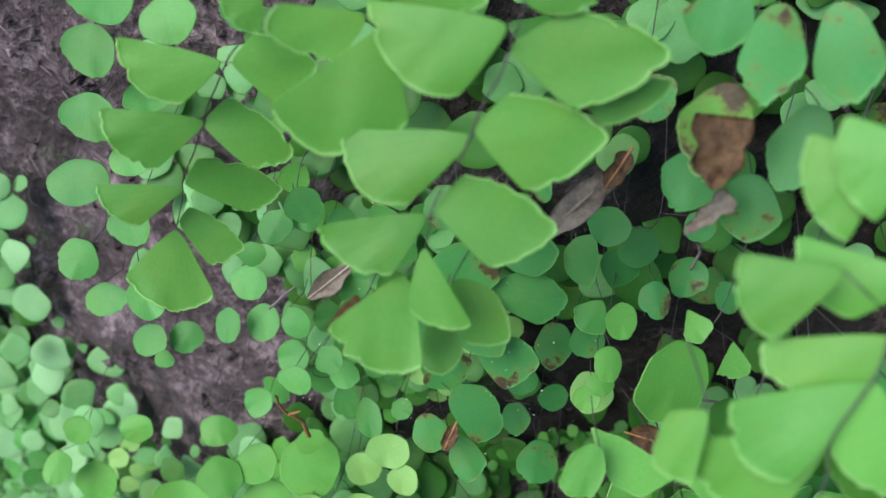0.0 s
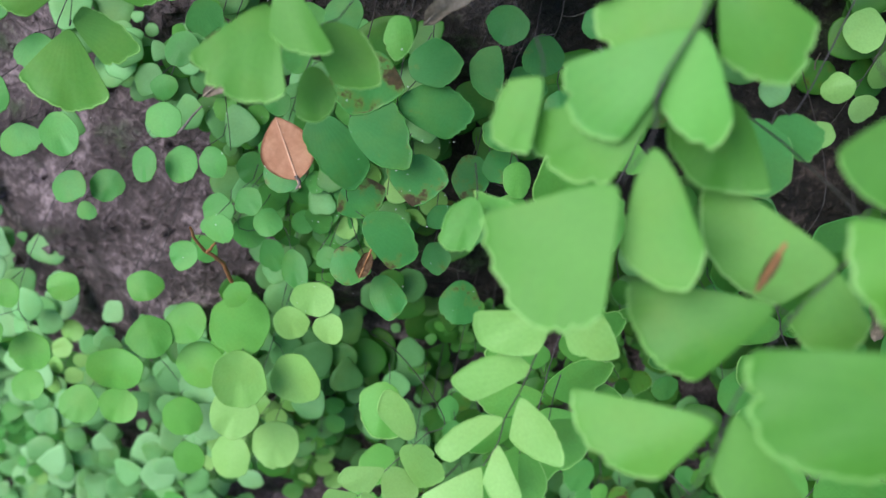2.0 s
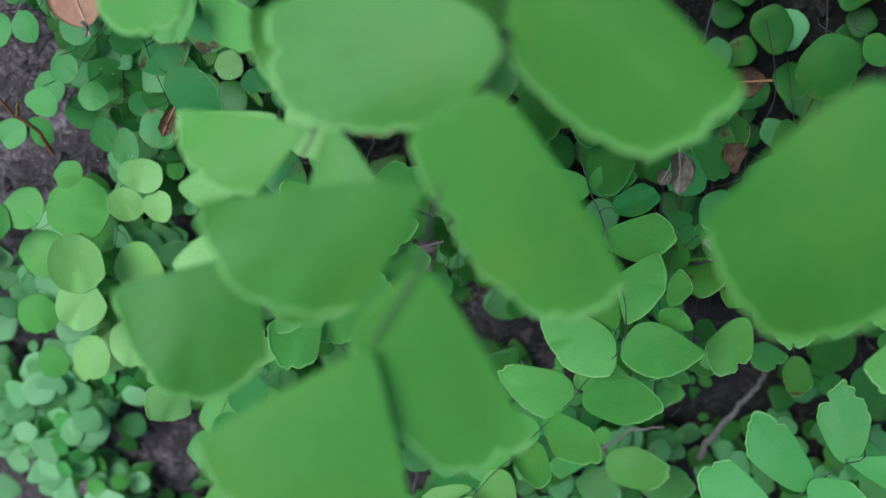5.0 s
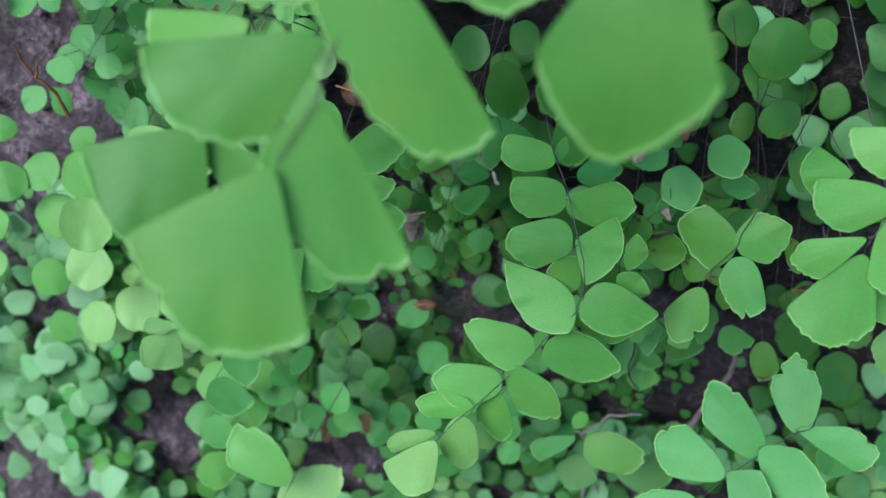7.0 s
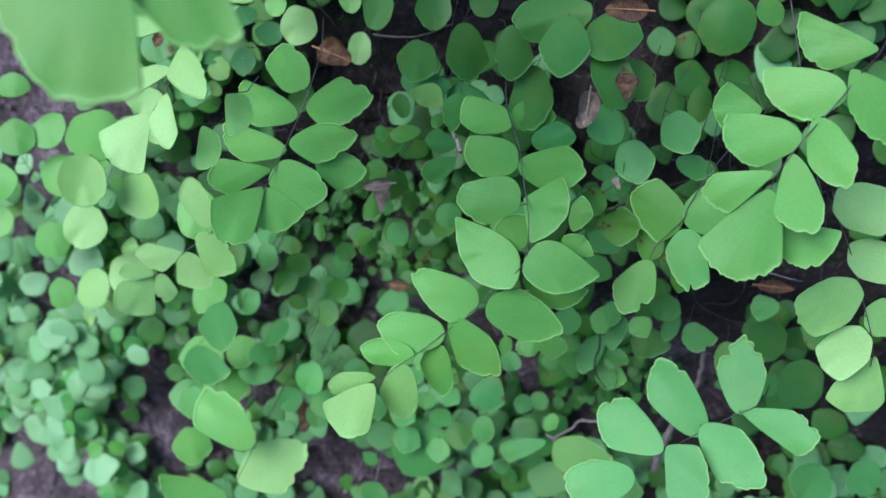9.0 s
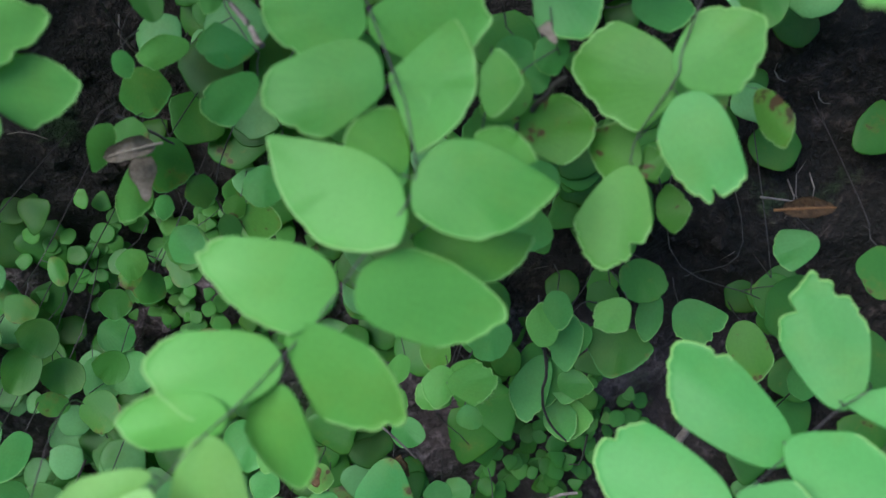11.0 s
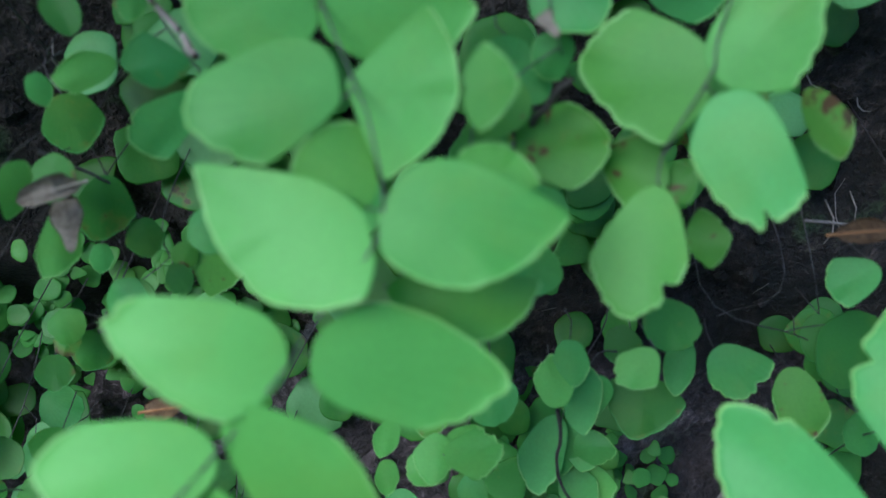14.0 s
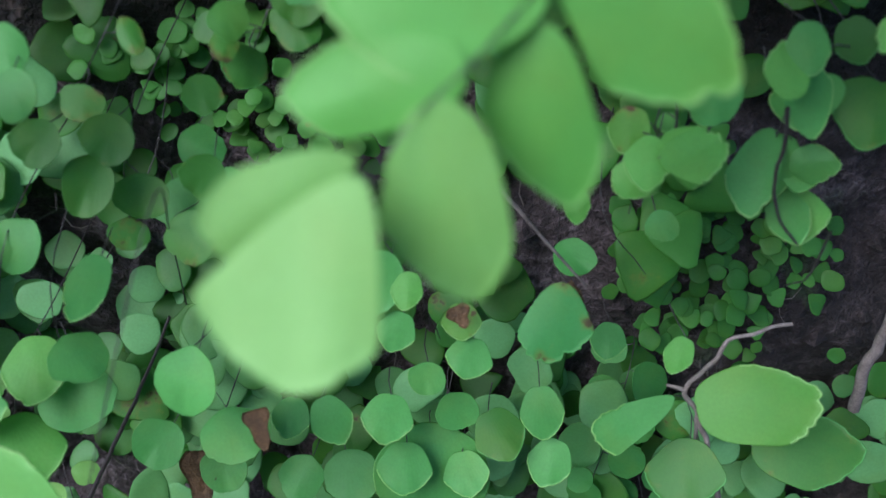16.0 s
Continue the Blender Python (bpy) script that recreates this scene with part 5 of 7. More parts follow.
fan(f, (0.0556, -0.0198, 0.5062), (0.0717, -0.0231, 0.5114), (0.37, 0.67, -0.31, 0.38), (-0.34, -0.69, 0.64), (0.22, 0.22), 7, 1.1, 'deep')
fan(f, (0.0675, -0.0138, 0.4924), (0.0836, -0.0177, 0.4953), (0.38, 0.47, -0.31, 0.58), (-0.28, -0.65, 0.71), (0.18, 0.18), 7, 0.8, 'dim')
fan(f, (0.0580, -0.0138, 0.4938), (0.0551, -0.0206, 0.4857), (0.52, 0.57, -0.62, 0.37), (-0.32, -0.67, 0.67), (0.15, 0.15), 7, 0.8, 'dim')
fan(f, (0.0538, -0.0158, 0.5046), (0.0416, -0.0180, 0.5001), (0.11, 0.51, -0.38, 0.85), (-0.14, -0.68, 0.72), (0.05, 0.08), 3, 0.8)
fan(f, (0.0366, -0.0158, 0.5245), (0.0335, -0.0219, 0.5152), (0.39, 0.71, -0.48, 0.46), (-0.10, -0.82, 0.57), (0.15, 0.08), 7, 1.6, 'old')
fan(f, (0.0251, -0.0098, 0.5099), (0.0236, -0.0138, 0.5056), (0.61, 0.51, -0.61, 0.50), (0.04, -0.73, 0.68), (0.21, 0.21), 8, 0.6)
fan(f, (0.0130, -0.0118, 0.5008), (0.0118, -0.0172, 0.4957), (0.55, 0.50, -0.56, 0.50), (0.15, -0.69, 0.70), (0.21, 0.21), 8, 0.6)
fan(f, (0.0025, -0.0118, 0.5002), (0.0060, -0.0161, 0.4944), (0.42, 0.49, -0.42, 0.51), (0.07, -0.78, 0.62), (0.21, 0.21), 8, 0.6)
fan(f, (-0.0012, -0.0118, 0.5001), (-0.0026, -0.0164, 0.4961), (0.50, 0.49, -0.50, 0.52), (0.06, -0.67, 0.74), (0.21, 0.21), 8, 0.6)
fan(f, (0.0152, -0.0128, 0.4918), (0.0146, -0.0188, 0.4865), (0.56, 0.50, -0.56, 0.51), (0.08, -0.67, 0.74), (0.21, 0.21), 8, 0.6)
fan(f, (0.0237, -0.0118, 0.4889), (0.0251, -0.0166, 0.4838), (0.54, 0.50, -0.54, 0.50), (-0.10, -0.74, 0.66), (0.21, 0.21), 8, 0.6)
fan(f, (0.0276, -0.0098, 0.4956), (0.0314, -0.0151, 0.4902), (0.51, 0.50, -0.51, 0.51), (0.01, -0.71, 0.70), (0.21, 0.21), 8, 0.6, 'dim')
fan(f, (0.0386, -0.0108, 0.4905), (0.0357, -0.0152, 0.4844), (0.46, 0.51, -0.46, 0.49), (-0.16, -0.76, 0.63), (0.21, 0.21), 8, 0.6)
fan(f, (0.0232, -0.0078, 0.5147), (0.0233, -0.0114, 0.5107), (0.58, 0.50, -0.58, 0.50), (-0.13, -0.74, 0.66), (0.21, 0.21), 8, 0.6, 'spotted')
fan(f, (0.0457, -0.0058, 0.5097), (0.0444, -0.0093, 0.5054), (0.51, 0.51, -0.51, 0.49), (-0.09, -0.75, 0.65), (0.21, 0.21), 8, 0.6)
fan(f, (0.0150, -0.0098, 0.5146), (0.0128, -0.0133, 0.5102), (0.49, 0.50, -0.49, 0.50), (0.08, -0.80, 0.59), (0.21, 0.21), 8, 0.6)
fan(f, (0.0162, -0.0138, 0.5246), (0.0151, -0.0170, 0.5204), (0.42, 0.50, -0.42, 0.50), (-0.01, -0.80, 0.61), (0.21, 0.21), 8, 0.6, 'fresh')
fan(f, (0.0545, -0.0138, 0.5135), (0.0522, -0.0164, 0.5089), (0.38, 0.50, -0.38, 0.50), (-0.17, -0.82, 0.55), (0.21, 0.21), 8, 0.6, 'fresh')
fan(f, (0.0354, -0.0078, 0.4989), (0.0363, -0.0131, 0.4922), (0.42, 0.51, -0.42, 0.49), (-0.14, -0.78, 0.61), (0.21, 0.21), 8, 0.6)
f = frond('fern_sprig', 'mature', [(0.0680, 0.0300, 0.5586), (0.0680, 0.0000, 0.5556), (0.0627, -0.0120, 0.5524), (0.0630, -0.0140, 0.5421), (0.0689, -0.0120, 0.5310)])
fan(f, (0.0597, -0.0178, 0.5610), (0.0598, -0.0205, 0.5550), (0.38, 0.51, -0.40, 0.49), (-0.33, -0.86, 0.38), (0.2, 0.2), 8, 0.8)
fan(f, (0.0659, -0.0158, 0.5534), (0.0585, -0.0137, 0.5495), (0.18, 0.69, -0.60, 0.63), (-0.39, -0.87, 0.29), (0.12, 0.18), 7, 0.8)
fan(f, (0.0624, -0.0138, 0.5451), (0.0577, -0.0171, 0.5364), (0.45, 0.46, -0.27, 0.52), (-0.26, -0.85, 0.46), (0.12, 0.18), 7, 0.8)
fan(f, (0.0622, -0.0158, 0.5427), (0.0676, -0.0182, 0.5433), (0.44, 0.51, -0.41, 0.39), (-0.40, -0.84, 0.37), (0.2, 0.2), 7, 0.8)
fan(f, (0.0642, -0.0138, 0.5372), (0.0649, -0.0174, 0.5313), (0.40, 0.58, -0.68, 0.47), (-0.26, -0.84, 0.48), (0.1, 0.2), 7, 0.8, 'fresh')
f = frond('fern_sprig', 'fresh', [(0.0493, 0.0300, 0.5498), (0.0493, -0.0080, 0.5468), (0.0462, -0.0160, 0.5431), (0.0444, -0.0180, 0.5380)])
fan(f, (0.0444, -0.0218, 0.5456), (0.0401, -0.0234, 0.5420), (0.50, 0.65, -0.47, 0.29), (-0.11, -0.85, 0.52), (0.25, 0.2), 8, 0.8)
fan(f, (0.0442, -0.0238, 0.5474), (0.0519, -0.0242, 0.5487), (0.46, 0.50, -0.41, 0.58), (-0.13, -0.87, 0.47), (0.12, 0.12), 7, 2.4)
fan(f, (0.0432, -0.0138, 0.5487), (0.0416, -0.0163, 0.5436), (0.47, 0.49, -0.47, 0.51), (-0.21, -0.85, 0.48), (0.21, 0.21), 8, 0.6, 'spotted')
fan(f, (0.0481, -0.0098, 0.5461), (0.0483, -0.0109, 0.5436), (0.54, 0.49, -0.54, 0.51), (-0.29, -0.88, 0.38), (0.21, 0.21), 8, 0.6, 'mature')
fan(f, (-0.0196, -0.0248, 0.5347), (-0.0230, -0.0300, 0.5286), (0.28, 0.49, -0.28, 0.52), (0.30, -0.80, 0.52), (0.21, 0.21), 8, 0.6, 'mature')
f = frond('fern_sprig', 'old', [(0.0146, 0.0300, 0.6283), (0.0146, -0.0100, 0.6253), (0.0119, -0.0180, 0.6150), (0.0131, -0.0220, 0.6064)])
fan(f, (0.0084, -0.0268, 0.6219), (0.0072, -0.0308, 0.6144), (0.51, 0.50, -0.52, 0.50), (0.16, -0.88, 0.45), (0.21, 0.21), 8, 0.6, 'dim')
fan(f, (0.0149, -0.0268, 0.6142), (0.0044, -0.0277, 0.6125), (0.25, 0.79, -0.46, 0.41), (0.00, -0.89, 0.46), (0.08, 0.08), 7, 0.8, 'old')
fan(f, (0.0156, -0.0268, 0.6278), (0.0186, -0.0304, 0.6167), (0.33, 0.54, -0.40, 0.66), (0.14, -0.93, 0.34), (0.15, 0.15), 7, 0.8, 'dim')
fan(f, (0.0141, -0.0258, 0.6114), (0.0281, -0.0272, 0.6071), (0.32, 0.68, -0.26, 0.12), (0.05, -0.89, 0.46), (0.12, 0.12), 7, 0.8, 'old')
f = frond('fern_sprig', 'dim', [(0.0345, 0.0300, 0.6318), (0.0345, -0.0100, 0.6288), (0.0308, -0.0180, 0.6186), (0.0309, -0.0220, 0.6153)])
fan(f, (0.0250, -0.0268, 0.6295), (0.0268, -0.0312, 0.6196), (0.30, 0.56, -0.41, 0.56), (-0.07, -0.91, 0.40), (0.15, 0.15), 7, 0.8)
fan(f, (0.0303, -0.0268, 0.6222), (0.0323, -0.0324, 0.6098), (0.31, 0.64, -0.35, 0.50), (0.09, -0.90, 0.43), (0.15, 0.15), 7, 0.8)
fan(f, (0.0353, -0.0338, 0.6369), (0.0360, -0.0375, 0.6258), (0.40, 0.51, -0.44, 0.45), (-0.02, -0.95, 0.31), (0.12, 0.15), 7, 0.8, 'mature')
f = frond('fern_sprig', 'mature', [(0.0610, 0.0300, 0.6269), (0.0610, -0.0100, 0.6239), (0.0577, -0.0180, 0.6165), (0.0595, -0.0200, 0.6041)])
fan(f, (0.0477, -0.0258, 0.6265), (0.0531, -0.0287, 0.6206), (0.47, 0.49, -0.47, 0.51), (-0.03, -0.91, 0.42), (0.21, 0.21), 8, 0.6, 'spotted')
fan(f, (0.0589, -0.0238, 0.6168), (0.0641, -0.0281, 0.6110), (0.49, 0.50, -0.48, 0.50), (-0.22, -0.87, 0.44), (0.21, 0.21), 8, 0.6)
fan(f, (0.0520, -0.0258, 0.6095), (0.0567, -0.0308, 0.6034), (0.48, 0.49, -0.47, 0.51), (-0.21, -0.83, 0.52), (0.21, 0.21), 8, 0.6)
fan(f, (0.0627, -0.0218, 0.6054), (0.0708, -0.0224, 0.6053), (0.39, 0.59, -0.27, 0.43), (-0.07, -0.87, 0.49), (0.15, 0.15), 7, 0.8)
f = frond('fern_sprig', 'fresh', [(-0.0352, 0.0300, 0.5180), (-0.0352, -0.0060, 0.5150), (-0.0397, -0.0140, 0.5072), (-0.0457, -0.0150, 0.4843)])
fan(f, (-0.0399, -0.0189, 0.5373), (-0.0434, -0.0277, 0.5318), (0.42, 0.50, -0.43, 0.51), (0.09, -0.55, 0.83), (0.21, 0.21), 8, 0.6)
fan(f, (-0.0461, -0.0179, 0.5130), (-0.0432, -0.0286, 0.5068), (0.54, 0.48, -0.54, 0.52), (0.00, -0.51, 0.86), (0.21, 0.21), 8, 0.6)
fan(f, (-0.0344, -0.0159, 0.5152), (-0.0343, -0.0239, 0.5094), (0.46, 0.49, -0.47, 0.51), (0.08, -0.59, 0.81), (0.21, 0.21), 8, 0.6)
fan(f, (-0.0398, -0.0199, 0.5039), (-0.0358, -0.0292, 0.4984), (0.60, 0.48, -0.61, 0.52), (0.02, -0.51, 0.86), (0.21, 0.21), 8, 0.6)
fan(f, (-0.0515, -0.0169, 0.4918), (-0.0499, -0.0255, 0.4867), (0.63, 0.48, -0.63, 0.53), (0.06, -0.50, 0.86), (0.21, 0.21), 8, 0.6, 'mature')
fan(f, (-0.0403, -0.0238, 0.5695), (-0.0433, -0.0331, 0.5627), (0.45, 0.33, -0.54, 0.83), (0.02, -0.59, 0.81), (0.15, 0.15), 7, 0.8)
f = frond('fern_sprig', 'mature', [(-0.1018, 0.0336, 0.6893), (-0.1059, -0.0027, 0.6781), (-0.1070, -0.0024, 0.6605)])
leaflet(f, 'r', (-0.1061, -0.0082, 0.6823), (-0.1064, -0.0139, 0.6782), 0.0094, (-0.01, -0.58, 0.81))
leaflet(f, 'r', (-0.0968, -0.0122, 0.6833), (-0.0938, -0.0173, 0.6793), 0.0088, (-0.09, -0.64, 0.76))
leaflet(f, 'r', (-0.1078, -0.0112, 0.6763), (-0.1090, -0.0162, 0.6706), 0.0082, (0.01, -0.75, 0.66))
leaflet(f, 'r', (-0.1030, -0.0095, 0.6660), (-0.1004, -0.0131, 0.6628), 0.0071, (0.12, -0.62, 0.78))
leaflet(f, 'r', (-0.1126, -0.0071, 0.6603), (-0.1125, -0.0126, 0.6548), 0.0092, (0.05, -0.71, 0.70))
leaflet(f, 'r', (-0.1083, -0.0076, 0.6512), (-0.1053, -0.0111, 0.6473), 0.0072, (0.03, -0.73, 0.68))
f = frond('fern_sprig', 'mature', [(-0.1127, 0.0371, 0.6534), (-0.1167, -0.0036, 0.6494), (-0.1167, -0.0036, 0.6474)])
leaflet(f, 'r', (-0.1167, -0.0096, 0.6474), (-0.1140, -0.0148, 0.6421), 0.0108, (-0.05, -0.72, 0.69))
f = frond('fern_sprig', 'mature', [(-0.0738, 0.0300, 0.6573), (-0.0778, -0.0065, 0.6533), (-0.0778, -0.0065, 0.6513)])
leaflet(f, 'r', (-0.0778, -0.0125, 0.6513), (-0.0753, -0.0157, 0.6468), 0.0064, (0.10, -0.78, 0.62))
f = frond('fern_sprig', 'mature', [(-0.0822, 0.0300, 0.6898), (-0.0862, -0.0024, 0.6858), (-0.0862, -0.0024, 0.6838)])
leaflet(f, 'r', (-0.0862, -0.0084, 0.6838), (-0.0862, -0.0123, 0.6793), 0.0060, (0.10, -0.75, 0.65))
f = frond('fern_frond', 'mature', [(0.0377, 0.0300, 0.6829), (0.0281, -0.0017, 0.6895), (0.0113, -0.0400, 0.6683), (0.0076, -0.0419, 0.6653), (0.0072, -0.0450, 0.6567)])
leaflet(f, 'o', (0.0074, -0.0429, 0.6642), (0.0144, -0.0441, 0.6620), 0.0054, (0.10, -0.70, 0.70))
leaflet(f, 'o', (0.0047, -0.0429, 0.6646), (0.0081, -0.0504, 0.6579), 0.0089, (0.09, -0.64, 0.76))
f = frond('fern_frond', 'young', [(0.0549, 0.0300, 0.6509), (0.0640, -0.0064, 0.6587), (0.0800, -0.0520, 0.6298), (0.0838, -0.0545, 0.6252), (0.0890, -0.0578, 0.6191), (0.0936, -0.0612, 0.6121), (0.0980, -0.0645, 0.6048), (0.0989, -0.0660, 0.6011)])
leaflet(f, 'o', (0.0849, -0.0549, 0.6246), (0.0956, -0.0543, 0.6243), 0.0085, (0.06, -0.67, 0.74))
leaflet(f, 'o', (0.0895, -0.0587, 0.6175), (0.0982, -0.0575, 0.6168), 0.0075, (0.15, -0.68, 0.72))
leaflet(f, 'o', (0.0931, -0.0612, 0.6135), (0.0845, -0.0673, 0.6074), 0.0082, (-0.01, -0.70, 0.72))
leaflet(f, 'o', (0.0956, -0.0619, 0.6082), (0.1022, -0.0604, 0.6084), 0.0067, (0.17, -0.82, 0.55))
leaflet(f, 'o', (0.0966, -0.0642, 0.6067), (0.0907, -0.0696, 0.6015), 0.0074, (-0.03, -0.67, 0.74))
leaflet(f, 'f', (0.0992, -0.0646, 0.6026), (0.0978, -0.0718, 0.5948), 0.0091, (-0.01, -0.73, 0.68))
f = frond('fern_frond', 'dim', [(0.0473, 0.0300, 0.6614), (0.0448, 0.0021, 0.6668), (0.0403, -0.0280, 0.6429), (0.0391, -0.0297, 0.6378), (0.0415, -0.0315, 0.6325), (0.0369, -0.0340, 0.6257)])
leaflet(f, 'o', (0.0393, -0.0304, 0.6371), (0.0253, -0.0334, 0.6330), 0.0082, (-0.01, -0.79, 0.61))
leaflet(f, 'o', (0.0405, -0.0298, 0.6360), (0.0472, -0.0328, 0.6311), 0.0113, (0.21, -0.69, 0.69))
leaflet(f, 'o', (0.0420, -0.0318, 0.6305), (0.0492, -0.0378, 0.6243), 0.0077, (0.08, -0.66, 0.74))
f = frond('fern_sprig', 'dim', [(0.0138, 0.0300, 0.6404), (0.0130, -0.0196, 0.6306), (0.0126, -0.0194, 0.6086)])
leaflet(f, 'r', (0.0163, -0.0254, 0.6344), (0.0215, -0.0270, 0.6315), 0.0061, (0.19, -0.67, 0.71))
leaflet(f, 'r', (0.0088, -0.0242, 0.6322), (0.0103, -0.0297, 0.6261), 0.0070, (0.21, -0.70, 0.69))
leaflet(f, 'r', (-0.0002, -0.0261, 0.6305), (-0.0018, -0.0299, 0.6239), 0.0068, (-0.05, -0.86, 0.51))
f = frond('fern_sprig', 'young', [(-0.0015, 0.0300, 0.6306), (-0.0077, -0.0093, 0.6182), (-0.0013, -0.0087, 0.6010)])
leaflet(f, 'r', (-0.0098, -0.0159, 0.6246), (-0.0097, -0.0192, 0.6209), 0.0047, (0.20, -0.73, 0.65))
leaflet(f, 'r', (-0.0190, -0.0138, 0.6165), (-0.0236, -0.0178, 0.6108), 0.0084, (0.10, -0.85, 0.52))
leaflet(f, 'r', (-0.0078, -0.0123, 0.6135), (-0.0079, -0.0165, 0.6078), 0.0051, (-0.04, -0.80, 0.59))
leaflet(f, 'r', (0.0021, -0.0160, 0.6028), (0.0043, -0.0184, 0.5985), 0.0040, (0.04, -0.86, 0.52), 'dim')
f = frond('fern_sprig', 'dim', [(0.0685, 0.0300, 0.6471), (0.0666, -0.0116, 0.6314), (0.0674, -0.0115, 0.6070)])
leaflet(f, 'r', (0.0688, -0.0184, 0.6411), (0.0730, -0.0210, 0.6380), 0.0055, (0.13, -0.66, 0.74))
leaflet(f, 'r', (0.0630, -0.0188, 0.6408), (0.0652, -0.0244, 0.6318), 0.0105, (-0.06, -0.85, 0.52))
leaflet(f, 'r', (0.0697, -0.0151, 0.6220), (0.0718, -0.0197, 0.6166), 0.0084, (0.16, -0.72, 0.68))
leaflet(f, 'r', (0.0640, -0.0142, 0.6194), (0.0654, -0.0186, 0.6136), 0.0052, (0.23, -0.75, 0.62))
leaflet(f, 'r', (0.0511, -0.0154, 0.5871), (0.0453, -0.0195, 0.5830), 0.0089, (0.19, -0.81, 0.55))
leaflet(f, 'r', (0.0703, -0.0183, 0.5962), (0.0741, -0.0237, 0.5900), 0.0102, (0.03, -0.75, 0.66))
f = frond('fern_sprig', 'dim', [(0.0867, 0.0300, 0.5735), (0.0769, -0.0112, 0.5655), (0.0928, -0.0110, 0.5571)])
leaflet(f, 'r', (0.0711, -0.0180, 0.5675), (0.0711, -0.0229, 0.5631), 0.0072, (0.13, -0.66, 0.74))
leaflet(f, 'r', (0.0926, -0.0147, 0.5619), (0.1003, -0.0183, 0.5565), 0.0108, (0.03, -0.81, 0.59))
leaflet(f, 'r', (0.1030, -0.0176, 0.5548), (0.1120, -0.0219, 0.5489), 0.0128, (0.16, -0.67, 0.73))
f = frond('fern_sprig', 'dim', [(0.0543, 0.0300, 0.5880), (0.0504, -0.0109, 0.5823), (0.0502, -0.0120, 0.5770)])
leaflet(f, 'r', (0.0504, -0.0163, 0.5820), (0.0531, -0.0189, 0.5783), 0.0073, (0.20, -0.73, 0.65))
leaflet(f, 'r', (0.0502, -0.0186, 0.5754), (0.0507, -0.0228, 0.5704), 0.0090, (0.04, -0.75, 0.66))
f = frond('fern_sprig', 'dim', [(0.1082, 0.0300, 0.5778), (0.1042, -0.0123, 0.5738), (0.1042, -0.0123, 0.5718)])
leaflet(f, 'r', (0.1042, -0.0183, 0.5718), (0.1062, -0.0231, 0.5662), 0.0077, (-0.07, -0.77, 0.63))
f = frond('fern_sprig', 'spotted', [(0.0572, 0.0300, 0.6164), (0.0522, -0.0253, 0.6076), (0.0554, -0.0252, 0.5969)])
leaflet(f, 'r', (0.0498, -0.0294, 0.5989), (0.0461, -0.0326, 0.5939), 0.0058, (0.07, -0.86, 0.50))
f = frond('fern_sprig', 'spotted', [(0.0727, 0.0300, 0.6132), (0.0687, -0.0249, 0.6092), (0.0687, -0.0249, 0.6072)])
leaflet(f, 'r', (0.0687, -0.0309, 0.6072), (0.0711, -0.0351, 0.5995), 0.0044, (0.01, -0.88, 0.47))
f = frond('fern_sprig', 'mature', [(0.0501, 0.0300, 0.6200), (0.0456, -0.0156, 0.6118), (0.0480, -0.0168, 0.6019)])
leaflet(f, 'r', (0.0450, -0.0214, 0.6140), (0.0486, -0.0253, 0.6074), 0.0075, (0.07, -0.84, 0.54))
leaflet(f, 'r', (0.0490, -0.0217, 0.6005), (0.0493, -0.0237, 0.5976), 0.0049, (0.05, -0.81, 0.59))
leaflet(f, 'r', (0.0499, -0.0237, 0.5983), (0.0528, -0.0263, 0.5953), 0.0046, (-0.08, -0.79, 0.61))
f = frond('fern_sprig', 'old', [(-0.0430, 0.0300, 0.6602), (-0.0439, -0.0132, 0.6444), (-0.0449, -0.0118, 0.6133)])
leaflet(f, 'r', (-0.0602, -0.0198, 0.6282), (-0.0645, -0.0241, 0.6227), 0.0080, (-0.10, -0.74, 0.67))
f = frond('fern_sprig', 'old', [(-0.0182, 0.0300, 0.6672), (-0.0193, -0.0102, 0.6592), (-0.0200, -0.0101, 0.6497)])
leaflet(f, 'r', (-0.0164, -0.0169, 0.6612), (-0.0125, -0.0193, 0.6595), 0.0049, (-0.11, -0.70, 0.71))
leaflet(f, 'r', (-0.0268, -0.0167, 0.6603), (-0.0290, -0.0208, 0.6563), 0.0067, (-0.10, -0.67, 0.74))
leaflet(f, 'r', (-0.0227, -0.0123, 0.6529), (-0.0193, -0.0154, 0.6478), 0.0073, (0.13, -0.81, 0.58))
leaflet(f, 'r', (-0.0177, -0.0167, 0.6461), (-0.0164, -0.0213, 0.6420), 0.0054, (-0.02, -0.67, 0.75))
f = frond('fern_sprig', 'old', [(-0.0343, 0.0300, 0.6689), (-0.0395, -0.0070, 0.6538), (-0.0368, -0.0078, 0.6273)])
leaflet(f, 'r', (-0.0407, -0.0121, 0.6629), (-0.0378, -0.0160, 0.6591), 0.0035, (-0.07, -0.72, 0.69))
leaflet(f, 'r', (-0.0518, -0.0139, 0.6563), (-0.0554, -0.0179, 0.6525), 0.0062, (0.10, -0.73, 0.67))
leaflet(f, 'r', (-0.0271, -0.0130, 0.6282), (-0.0224, -0.0160, 0.6249), 0.0065, (0.13, -0.64, 0.76))
leaflet(f, 'r', (-0.0352, -0.0137, 0.6141), (-0.0331, -0.0164, 0.6112), 0.0060, (-0.03, -0.74, 0.67))
f = frond('fern_sprig', 'old', [(-0.0264, 0.0300, 0.6179), (-0.0298, -0.0087, 0.6103), (-0.0297, -0.0100, 0.6011)])
